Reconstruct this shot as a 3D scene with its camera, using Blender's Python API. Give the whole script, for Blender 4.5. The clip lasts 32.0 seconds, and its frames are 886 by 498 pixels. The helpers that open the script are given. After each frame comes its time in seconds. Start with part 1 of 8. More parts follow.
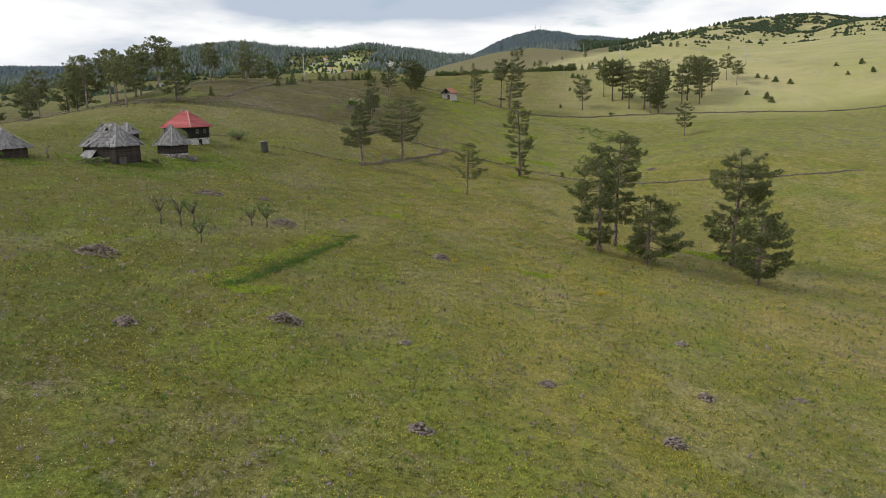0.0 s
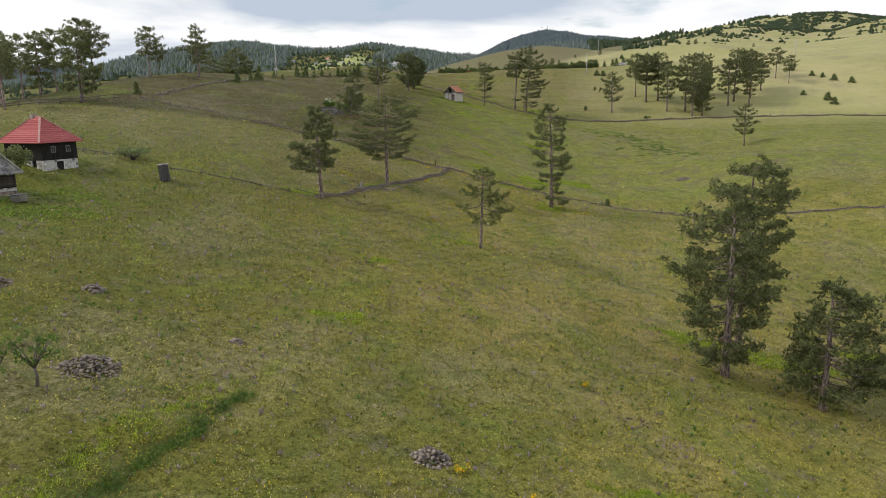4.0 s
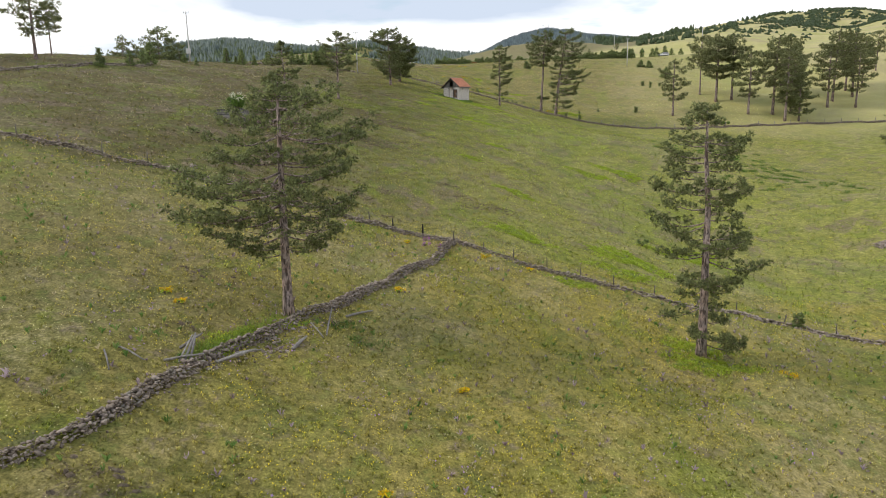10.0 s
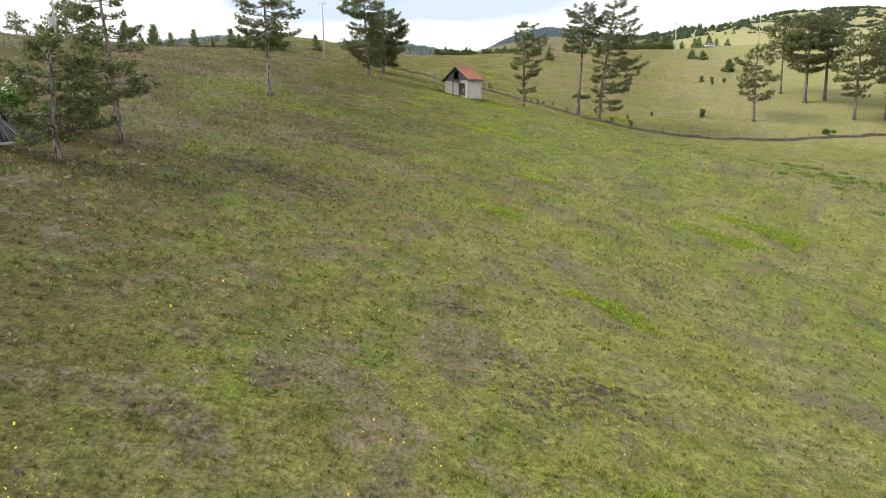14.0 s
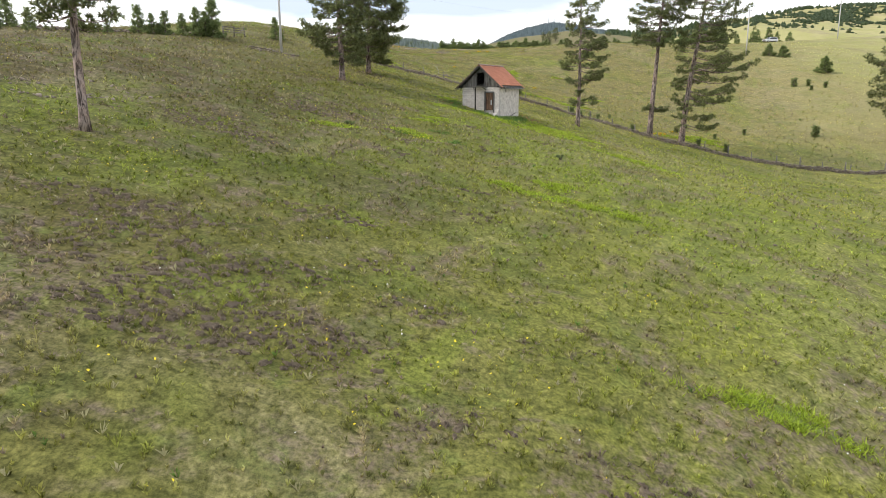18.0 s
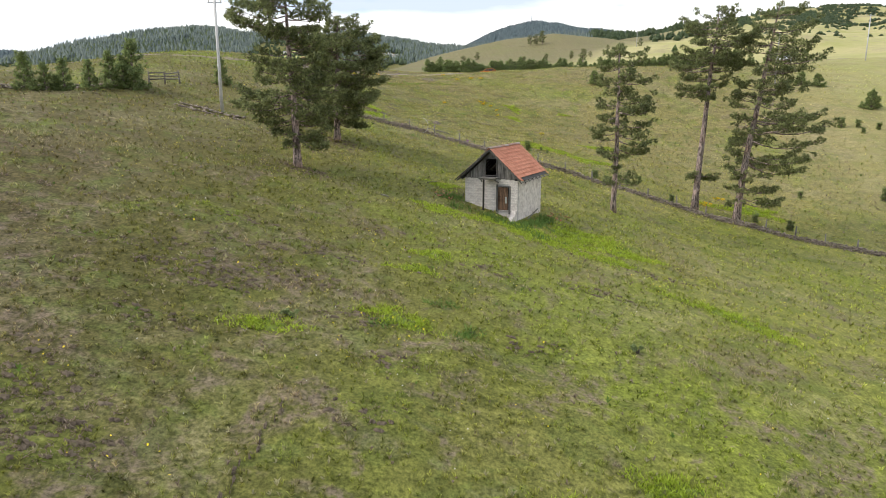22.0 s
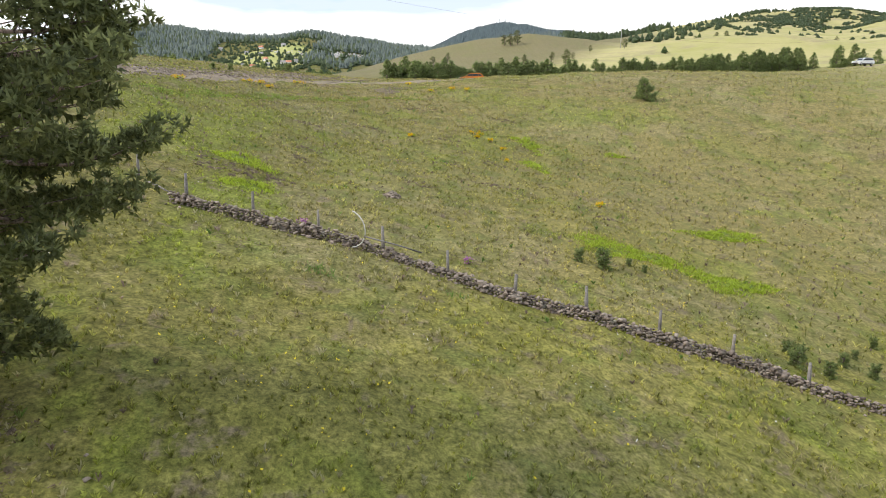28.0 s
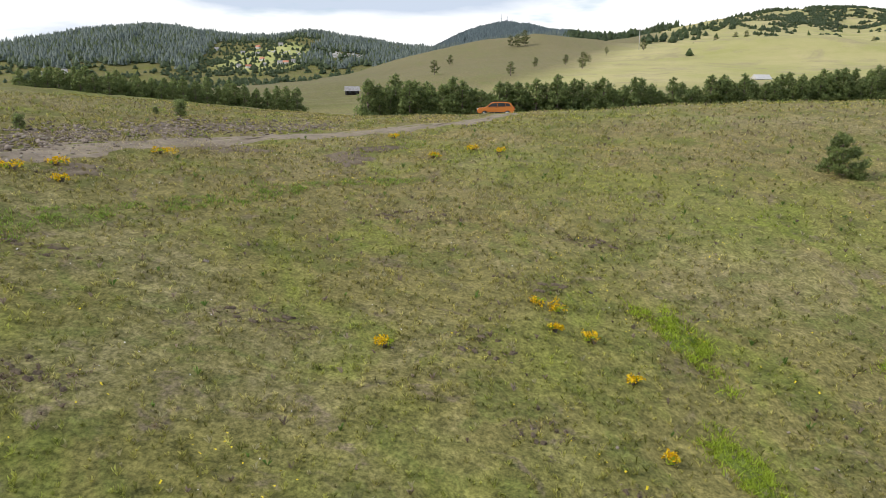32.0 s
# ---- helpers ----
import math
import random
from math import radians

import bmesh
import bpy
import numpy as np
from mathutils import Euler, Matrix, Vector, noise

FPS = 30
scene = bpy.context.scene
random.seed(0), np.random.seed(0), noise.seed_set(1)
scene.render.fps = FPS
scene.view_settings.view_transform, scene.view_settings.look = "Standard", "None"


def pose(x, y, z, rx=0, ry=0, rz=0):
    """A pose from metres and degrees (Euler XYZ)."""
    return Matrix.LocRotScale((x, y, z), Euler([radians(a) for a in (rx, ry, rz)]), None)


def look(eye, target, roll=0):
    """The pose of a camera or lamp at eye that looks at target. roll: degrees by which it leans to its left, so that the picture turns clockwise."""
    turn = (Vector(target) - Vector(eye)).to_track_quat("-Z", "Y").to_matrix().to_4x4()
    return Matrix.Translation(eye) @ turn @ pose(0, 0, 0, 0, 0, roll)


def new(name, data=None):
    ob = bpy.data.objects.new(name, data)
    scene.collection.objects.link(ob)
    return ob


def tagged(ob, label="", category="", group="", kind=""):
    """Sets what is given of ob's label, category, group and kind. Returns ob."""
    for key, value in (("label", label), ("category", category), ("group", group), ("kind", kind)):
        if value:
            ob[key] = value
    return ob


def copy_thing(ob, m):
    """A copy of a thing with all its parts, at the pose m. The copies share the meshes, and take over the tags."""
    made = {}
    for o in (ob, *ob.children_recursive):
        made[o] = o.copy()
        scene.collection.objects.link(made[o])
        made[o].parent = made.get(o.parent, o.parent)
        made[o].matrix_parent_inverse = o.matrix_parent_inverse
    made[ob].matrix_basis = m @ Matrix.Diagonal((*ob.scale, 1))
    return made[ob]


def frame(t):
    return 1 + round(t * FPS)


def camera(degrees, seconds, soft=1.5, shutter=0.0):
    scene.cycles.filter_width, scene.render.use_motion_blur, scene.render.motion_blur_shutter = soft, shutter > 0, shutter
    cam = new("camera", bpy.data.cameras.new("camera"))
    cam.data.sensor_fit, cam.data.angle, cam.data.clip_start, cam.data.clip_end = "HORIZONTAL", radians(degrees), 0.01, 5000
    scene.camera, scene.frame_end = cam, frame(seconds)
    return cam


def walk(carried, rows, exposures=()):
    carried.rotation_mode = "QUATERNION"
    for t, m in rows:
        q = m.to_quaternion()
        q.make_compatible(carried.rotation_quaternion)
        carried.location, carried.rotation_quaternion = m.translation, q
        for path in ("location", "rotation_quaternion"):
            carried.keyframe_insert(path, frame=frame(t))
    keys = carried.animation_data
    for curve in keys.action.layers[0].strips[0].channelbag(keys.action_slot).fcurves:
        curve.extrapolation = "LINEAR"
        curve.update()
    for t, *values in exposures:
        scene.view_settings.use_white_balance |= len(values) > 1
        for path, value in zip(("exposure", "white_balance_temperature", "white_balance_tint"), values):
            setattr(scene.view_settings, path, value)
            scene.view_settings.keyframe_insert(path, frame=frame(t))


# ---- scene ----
cam = camera(64.5, 32.0, 0.8)
PATH = [
    (0.0, -0.00, 0.00, 33.00, 78.19, 1.26, -0.29),
    (0.5, 0.40, 6.47, 32.98, 78.23, 1.25, -0.08),
    (1.0, 0.66, 12.99, 32.97, 78.26, 1.24, 0.12),
    (1.5, 0.79, 19.51, 32.99, 78.28, 1.22, 0.28),
    (2.0, 0.94, 26.01, 33.00, 78.27, 1.19, 0.32),
    (2.5, 0.95, 32.57, 33.02, 78.25, 1.16, 0.28),
    (3.0, 0.92, 39.15, 33.03, 78.25, 1.14, 0.21),
    (3.5, 0.90, 45.64, 33.04, 78.25, 1.14, 0.15),
    (4.0, 0.92, 52.11, 33.05, 78.27, 1.16, 0.12),
    (4.5, 0.96, 58.56, 33.06, 78.30, 1.18, 0.11),
    (5.0, 1.02, 65.01, 33.07, 78.32, 1.18, 0.13),
    (5.5, 1.09, 71.44, 33.08, 78.32, 1.17, 0.15),
    (6.0, 1.17, 77.88, 33.05, 78.28, 1.16, 0.19),
    (6.5, 1.20, 84.38, 33.08, 78.30, 1.16, 0.21),
    (7.0, 1.21, 90.78, 33.08, 78.29, 1.15, 0.23),
    (7.5, 1.24, 97.24, 33.08, 78.28, 1.13, 0.24),
    (8.0, 1.22, 103.81, 33.06, 78.25, 1.10, 0.25),
    (8.5, 1.18, 110.35, 33.04, 78.23, 1.07, 0.20),
    (9.0, 1.09, 116.85, 33.01, 78.24, 1.03, 0.12),
    (9.5, 1.07, 123.33, 32.95, 78.23, 1.03, 0.07),
    (10.0, 0.98, 129.74, 32.95, 78.24, 1.03, 0.01),
    (10.5, 0.88, 136.13, 32.94, 78.24, 1.01, -0.02),
    (11.0, 0.86, 142.59, 32.94, 78.24, 0.98, -0.03),
    (11.5, 0.90, 149.18, 32.93, 78.25, 0.94, -0.02),
    (12.0, 1.01, 156.09, 32.94, 78.26, 0.88, 0.01),
    (12.5, 1.05, 163.08, 32.92, 78.21, 0.84, 0.03),
    (13.0, 0.96, 170.04, 32.91, 78.15, 0.80, 0.04),
    (13.5, 0.81, 176.65, 32.91, 78.22, 0.80, 0.00),
    (14.0, 0.66, 183.21, 32.88, 78.26, 0.79, -0.05),
    (14.5, 0.33, 189.62, 32.87, 78.23, 0.75, -0.08),
    (15.0, 0.04, 195.90, 32.93, 78.18, 0.70, -0.11),
    (15.5, -0.21, 201.98, 33.07, 78.12, 0.64, -0.14),
    (16.0, -0.42, 207.82, 33.28, 78.05, 0.56, -0.15),
    (16.5, -0.56, 213.38, 33.57, 77.98, 0.49, -0.13),
    (17.0, -0.64, 218.59, 33.94, 77.91, 0.45, -0.08),
    (17.5, -0.79, 223.45, 34.66, 77.90, 0.40, -0.01),
    (18.0, -0.83, 227.77, 35.42, 77.89, 0.37, 0.08),
    (18.5, -0.79, 231.57, 36.29, 77.87, 0.35, 0.17),
    (19.0, -0.80, 234.99, 37.18, 77.84, 0.34, 0.25),
    (19.5, -0.99, 237.98, 38.32, 77.83, 0.28, 0.26),
    (20.0, -1.22, 240.70, 39.40, 77.79, 0.23, 0.18),
    (20.5, -1.42, 243.20, 40.38, 77.73, 0.19, -0.02),
    (21.0, -1.52, 245.59, 41.29, 77.66, 0.18, -0.34),
    (21.5, -1.63, 248.07, 42.05, 77.62, 0.19, -0.80),
    (22.0, -1.80, 250.81, 42.73, 77.62, 0.23, -1.34),
    (22.5, -1.98, 253.80, 43.27, 77.66, 0.25, -1.96),
    (23.0, -1.62, 256.86, 43.51, 77.69, 0.23, -2.63),
    (23.5, -1.24, 260.15, 43.67, 77.67, 0.19, -3.18),
    (24.0, -1.41, 264.23, 43.60, 77.67, 0.16, -3.51),
    (24.5, -1.41, 268.65, 43.41, 77.69, 0.12, -3.72),
    (25.0, -1.34, 273.14, 43.41, 77.70, 0.06, -3.84),
    (25.5, -1.22, 277.75, 43.55, 77.71, 0.01, -3.88),
    (26.0, -1.06, 282.51, 43.80, 77.71, -0.02, -3.89),
    (26.5, -0.89, 287.47, 44.10, 77.70, -0.02, -3.89),
    (27.0, -0.72, 292.67, 44.41, 77.68, -0.00, -3.90),
    (27.5, -0.45, 298.06, 44.73, 77.70, 0.01, -3.92),
    (28.0, -0.25, 303.48, 45.08, 77.72, 0.02, -3.91),
    (28.5, -0.06, 308.83, 45.57, 77.71, 0.04, -3.92),
    (29.0, 0.16, 314.28, 46.18, 77.68, 0.05, -3.93),
    (29.5, 0.40, 319.79, 46.81, 77.67, 0.05, -3.93),
    (30.0, 0.64, 325.36, 47.47, 77.63, 0.03, -3.92),
    (30.5, 0.89, 330.97, 48.11, 77.58, 0.01, -3.93),
    (31.0, 1.19, 336.60, 48.74, 77.56, 0.00, -3.93),
    (31.5, 1.52, 342.34, 49.30, 77.58, 0.01, -3.91),
    (32.0, 1.88, 348.14, 49.83, 77.64, 0.03, -3.86),
]
walk(cam, [(t, pose(*p)) for t, *p in PATH], [(0,-0.14),(6,0.0),(9,0.2),(12,0.38),(17,0.54),(22,0.5),(24.5,0.52),(27,0.66),(28.5,0.5),(32,0.2)])
# end of path

# ---- world, sun ----
world = bpy.data.worlds.new("sky")
scene.world = world
world.use_nodes = True
wn, wl = world.node_tree.nodes, world.node_tree.links
SUN_EL, SUN_AZ = 40.0, 264.0  # degrees, clockwise from +y


def wnode(kind, **values):
    n = wn.new(kind)
    for key, value in values.items():
        n.inputs[key].default_value = value
    return n


sky = wn.new("ShaderNodeTexSky")
sky.sky_type, sky.sun_disc = "NISHITA", False
sky.sun_elevation, sky.sun_rotation = radians(SUN_EL), radians(SUN_AZ)
tex = wn.new("ShaderNodeTexCoord")
sep = wn.new("ShaderNodeSeparateXYZ")
wl.new(tex.outputs["Generated"], sep.inputs[0])


def wmath(op, a, b=None):
    n = wn.new("ShaderNodeMath")
    n.operation = op
    for k, v in enumerate((a, b)):
        if v is None:
            continue
        if hasattr(v, "links"):
            wl.new(v, n.inputs[k])
        else:
            n.inputs[k].default_value = v
    return n.outputs[0]


lift = wmath("ADD", wmath("MAXIMUM", sep.outputs[2], 0.0), 0.14)
flat = wn.new("ShaderNodeCombineXYZ")
wl.new(wmath("DIVIDE", sep.outputs[0], lift), flat.inputs[0])
wl.new(wmath("DIVIDE", sep.outputs[1], lift), flat.inputs[1])
cloud = wnode("ShaderNodeTexNoise", Scale=0.55, Detail=7.0, Roughness=0.52, Distortion=0.25)
wl.new(flat.outputs[0], cloud.inputs["Vector"])
shade = wn.new("ShaderNodeValToRGB")
e = shade.color_ramp.elements
e[0].position, e[0].color = 0.50, (1.0, 1.0, 1.0, 1)
e[1].position, e[1].color = 0.68, (0.50, 0.57, 0.68, 1)
# A grey cloud bank to the north, higher than the bright gap along the horizon.
bank = wmath("MULTIPLY", wmath("SUBTRACT", 1.9, wmath("ABSOLUTE", flat.inputs[0].links[0].from_socket)), 0.19)
bank = wmath("MULTIPLY", wmath("MAXIMUM", bank, -0.02), wmath("MINIMUM", wmath("MULTIPLY", wmath("MAXIMUM", wmath("SUBTRACT", sep.outputs[2], 0.085), 0.0), 25.0), 1.0))
wl.new(wmath("ADD", cloud.outputs[0], bank), shade.inputs[0])
gaps = wnode("ShaderNodeTexNoise", Scale=0.8, Detail=5.0, Roughness=0.6)
wl.new(flat.outputs[0], gaps.inputs["Vector"])
open_sky = wn.new("ShaderNodeValToRGB")
e = open_sky.color_ramp.elements
e[0].position, e[0].color = 0.30, (0, 0, 0, 1)
e[1].position, e[1].color = 0.44, (1, 1, 1, 1)
wl.new(gaps.outputs[0], open_sky.inputs[0])
dim = wn.new("ShaderNodeVectorMath")
dim.operation = "SCALE"
dim.inputs[3].default_value = 0.12
wl.new(sky.outputs[0], dim.inputs[0])
veil = wn.new("ShaderNodeMix")
veil.data_type = "RGBA"
wl.new(open_sky.outputs[0], veil.inputs[0])
wl.new(dim.outputs[0], veil.inputs[6])
wl.new(shade.outputs[0], veil.inputs[7])
back = wn["Background"]
wl.new(veil.outputs[2], back.inputs[0])
back.inputs[1].default_value = 1.12

sun = new("sun", bpy.data.lights.new("sun", "SUN"))
sun.data.energy, sun.data.angle, sun.data.color = 2.0, radians(18.0), (1.0, 0.95, 0.87)
a, el = radians(SUN_AZ), radians(SUN_EL)
toward = Vector((math.sin(a) * math.cos(el), math.cos(a) * math.cos(el), math.sin(el)))
sun.matrix_world = look(toward * 100, (0, 0, 0))
scene.view_settings.exposure = 0.0

# ---- materials ----


class Nodes:
    """A small builder for node materials in world-size object coordinates."""

    def __init__(self, name, rough=0.8, metal=0.0):
        self.m = bpy.data.materials.new(name)
        self.m.use_nodes = True
        self.n, self.l = self.m.node_tree.nodes, self.m.node_tree.links
        self.p = self.n["Principled BSDF"]
        self.p.inputs["Roughness"].default_value = rough
        self.p.inputs["Metallic"].default_value = metal
        self.p.inputs["Specular IOR Level"].default_value = 0.25
        self.c = self.n.new("ShaderNodeTexCoord").outputs["Object"]

    def put(self, value, socket):
        if hasattr(value, "links"):
            self.l.new(value, socket)
        else:
            socket.default_value = (*value, 1) if isinstance(value, tuple) and len(value) == 3 and socket.type == "RGBA" else value

    def stretch(self, x, y, z):
        n = self.n.new("ShaderNodeMapping")
        n.inputs["Scale"].default_value = (x, y, z)
        self.l.new(self.c, n.inputs[0])
        return n.outputs[0]

    def noise(self, scale, detail=4.0, rough=0.6, at=None, warp=0.0):
        n = self.n.new("ShaderNodeTexNoise")
        n.inputs["Scale"].default_value, n.inputs["Detail"].default_value = scale, detail
        n.inputs["Roughness"].default_value, n.inputs["Distortion"].default_value = rough, warp
        self.l.new(at or self.c, n.inputs["Vector"])
        return n.outputs[0]

    def ramp(self, value, low, high, a=(0, 0, 0), b=(1, 1, 1)):
        n = self.n.new("ShaderNodeValToRGB")
        e = n.color_ramp.elements
        e[0].position, e[0].color, e[1].position, e[1].color = low, (*a, 1), high, (*b, 1)
        self.l.new(value, n.inputs[0])
        return n.outputs[0]

    def mix(self, f, a, b, how="MIX"):
        n = self.n.new("ShaderNodeMix")
        n.data_type, n.blend_type = "RGBA", how
        self.put(f, n.inputs[0]), self.put(a, n.inputs[6]), self.put(b, n.inputs[7])
        return n.outputs[2]

    def times(self, a, b, op="MULTIPLY"):
        n = self.n.new("ShaderNodeMath")
        n.operation = op
        self.put(a, n.inputs[0]), self.put(b, n.inputs[1])
        return n.outputs[0]

    def island(self):
        return self.n.new("ShaderNodeNewGeometry").outputs["Random Per Island"]

    def piece(self):
        return self.n.new("ShaderNodeObjectInfo").outputs["Random"]

    def bump(self, value, strength, distance=0.05):
        n = self.n.new("ShaderNodeBump")
        n.inputs["Strength"].default_value, n.inputs["Distance"].default_value = strength, distance
        self.l.new(value, n.inputs["Height"])
        self.l.new(n.outputs[0], self.p.inputs["Normal"])

    def thin(self, colour):
        """A leaf or blade: half of what it does not absorb goes through, whichever side is lit."""
        t, m = self.n.new("ShaderNodeBsdfTranslucent"), self.n.new("ShaderNodeMixShader")
        whole = self.mix(1.0, colour, (1.8, 1.8, 1.8), "MULTIPLY")
        self.put(whole, t.inputs[0])
        m.inputs[0].default_value = 0.5
        self.l.new(self.p.outputs[0], m.inputs[1])
        self.l.new(t.outputs[0], m.inputs[2])
        self.l.new(m.outputs[0], self.n["Material Output"].inputs[0])
        return whole

    def done(self, colour):
        self.put(colour, self.p.inputs["Base Color"])
        return self.m


def meadow(name, relief=True):
    """Summer pasture: flowery hay meadow below the long wall, close-grazed turf above it, hay again past the hut."""
    k = Nodes(name, 0.9)
    k.p.inputs["Specular IOR Level"].default_value = 0.1
    sp = k.n.new("ShaderNodeSeparateXYZ")
    k.l.new(k.c, sp.inputs[0])
    east, north = sp.outputs[0], sp.outputs[1]
    lie = k.stretch(1.0, 0.8, 1.0)
    big = k.noise(0.018, 3, 0.5, warp=0.4)
    mid = k.noise(0.11, 6, 0.7, warp=0.5)
    small = k.noise(0.8, 5, 0.7, at=k.stretch(0.8, 1.2, 1.0))
    grain = k.noise(2.4, 5, 0.75, at=lie)
    fine = k.noise(8.0, 4, 0.75, at=lie)
    # Long grass of the hay meadow, and the short turf that sheep have grazed.
    hayfield = k.mix(k.ramp(mid, 0.38, 0.62), (0.208, 0.186, 0.044), (0.258, 0.217, 0.078))
    hayfield = k.mix(k.times(k.ramp(k.noise(0.05, 4, 0.6, warp=0.5), 0.46, 0.60), 0.6), hayfield, (0.148, 0.152, 0.034))
    turf_c = k.mix(k.ramp(mid, 0.36, 0.60), (0.192, 0.198, 0.046), (0.216, 0.208, 0.068))
    edge = k.times(k.times(k.times(east, -0.08), 195.0, "SUBTRACT"), north, "ADD")
    wob = k.times(k.times(big, -0.5, "ADD"), 0.4)
    grazed = k.times(k.ramp(k.times(k.times(edge, 0.06), wob, "ADD"), 0.0, 0.2), k.ramp(k.times(k.times(north, -318.0, "ADD"), 0.02), 0.0, 0.8, (1, 1, 1), (0, 0, 0)))
    hayfield = k.mix(1.0, hayfield, (1.02, 1.0, 1.06), "MULTIPLY")
    # Thin grey-brown growth on the slope behind the farm, rich grass round its buildings.
    brow = k.times(k.ramp(k.times(k.times(k.times(north, -146.0, "ADD"), 0.03), wob, "ADD"), 0.0, 0.9), k.ramp(k.times(k.times(east, -0.03), 0.0, "ADD"), 0.0, 1.0))
    hayfield = k.mix(k.times(brow, 0.8), hayfield, k.mix(k.ramp(mid, 0.36, 0.62), (0.350, 0.288, 0.150), (0.315, 0.245, 0.155)))
    fx, fy = k.times(k.times(east, 47.0, "ADD"), 0.055), k.times(k.times(north, -120.0, "ADD"), 0.075)
    yard = k.ramp(k.times(k.times(k.times(k.times(fx, fx), k.times(fy, fy), "ADD"), k.times(mid, 1.2), "ADD"), 0.5), 0.35, 0.80, (1, 1, 1), (0, 0, 0))
    hayfield = k.mix(k.times(yard, 0.8), hayfield, k.mix(k.ramp(small, 0.35, 0.65), (0.135, 0.178, 0.030), (0.200, 0.222, 0.044)))
    c = k.mix(grazed, hayfield, turf_c)
    # Shade to the west put into the colour, over worn brown turf where grazed.
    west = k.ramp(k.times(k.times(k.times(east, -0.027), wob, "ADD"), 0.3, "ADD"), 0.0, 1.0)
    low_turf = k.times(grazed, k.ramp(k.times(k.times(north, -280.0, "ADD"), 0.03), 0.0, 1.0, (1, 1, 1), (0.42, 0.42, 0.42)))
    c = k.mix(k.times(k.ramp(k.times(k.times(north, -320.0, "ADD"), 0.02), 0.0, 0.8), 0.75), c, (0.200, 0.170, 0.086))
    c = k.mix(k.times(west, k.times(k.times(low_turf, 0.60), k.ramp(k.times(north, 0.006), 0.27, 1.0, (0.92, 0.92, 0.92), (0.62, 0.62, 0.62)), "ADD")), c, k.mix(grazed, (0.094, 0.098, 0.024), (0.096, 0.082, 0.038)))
    c = k.mix(k.ramp(big, 0.42, 0.62), c, k.mix(1.0, c, (0.90, 0.97, 0.80), "MULTIPLY"))

    def blotch(c, scale, low, high, colour, share, thin=(0.30, 0.62), stretch=(1, 1, 1), where=None):
        """Patches of another growth, broken up at their edges and within."""
        m = k.ramp(k.noise(scale, 4, 0.62, at=k.stretch(*stretch), warp=0.7), low, high)
        m = k.times(k.times(m, k.ramp(grain, *thin)), share)
        return k.mix(k.times(m, where) if where else m, c, colour)

    c = blotch(c, 0.065, 0.50, 0.62, (0.235, 0.210, 0.130), 0.5)
    c = blotch(c, 0.055, 0.54, 0.64, (0.150, 0.185, 0.032), 0.55, (0.20, 0.50), (1, 0.6, 1))
    c = blotch(c, 0.16, 0.57, 0.66, (0.145, 0.185, 0.028), 0.5, (0.25, 0.5), (1.2, 0.7, 1))
    c = blotch(c, 0.21, 0.53, 0.60, (0.150, 0.118, 0.090), 0.85, (0.38, 0.58), (1, 1, 1), low_turf)
    c = blotch(c, 0.55, 0.57, 0.64, (0.145, 0.118, 0.086), 0.8, (0.38, 0.58))
    c = blotch(c, 0.40, 0.53, 0.60, (0.098, 0.122, 0.032), 0.75)
    c = k.mix(k.ramp(small, 0.34, 0.68), k.mix(1.0, c, (0.80, 0.81, 0.79), "MULTIPLY"), k.mix(1.0, c, (1.18, 1.17, 1.15), "MULTIPLY"))
    c = k.mix(k.ramp(grain, 0.36, 0.64), k.mix(1.0, c, (0.70, 0.72, 0.68), "MULTIPLY"), k.mix(1.0, c, (1.30, 1.28, 1.27), "MULTIPLY"))
    c = k.mix(k.ramp(fine, 0.36, 0.64), k.mix(1.0, c, (0.55, 0.57, 0.53), "MULTIPLY"), k.mix(1.0, c, (1.42, 1.40, 1.36), "MULTIPLY"))
    c = k.mix(1.0, c, (1.20, 1.18, 1.17), "MULTIPLY")
    # Dry hay on the open hillside beyond the upper wall, sunlight painted into it.
    tan = k.ramp(k.times(k.times(north, -480.0, "ADD"), 0.003), 0.0, 1.0)
    near = k.ramp(k.times(north, 0.0003), 0.45, 0.57, (1, 1, 1), (0, 0, 0))
    c = k.mix(k.times(k.times(tan, 0.6), near), c, (0.195, 0.172, 0.098))
    u = k.times(k.times(k.times(north, -0.30), east, "ADD"), 60.0, "ADD")
    hay = k.times(k.ramp(k.times(u, 0.01), 0.0, 0.55), k.ramp(k.times(k.times(north, -312.0, "ADD"), 0.03), 0.0, 0.9))
    ridge = k.times(k.times(k.times(north, -0.5), east, "ADD"), 290.0, "ADD")
    slope = k.times(k.ramp(k.times(ridge, 0.02), 0.0, 0.8), k.ramp(k.times(k.times(north, -480.0, "ADD"), 0.006), 0.0, 0.9))
    hay = k.times(hay, slope, "MAXIMUM")
    c = k.mix(k.times(hay, 0.85), c, k.mix(k.times(k.ramp(k.noise(0.03, 7, 0.75, warp=0.6), 0.50, 0.62), 0.75), k.mix(k.ramp(k.noise(0.013, 6, 0.7, warp=0.4), 0.36, 0.64), (0.385, 0.385, 0.130), (0.530, 0.470, 0.225)), k.mix(k.ramp(mid, 0.3, 0.7), (0.300, 0.262, 0.150), (0.440, 0.390, 0.215))))
    # Sun patch painted onto the meadows round the hamlet on the far slope.
    fx, fy = k.times(k.times(east, 305.0, "ADD"), 0.0075), k.times(k.times(north, -2190.0, "ADD"), 0.0050)
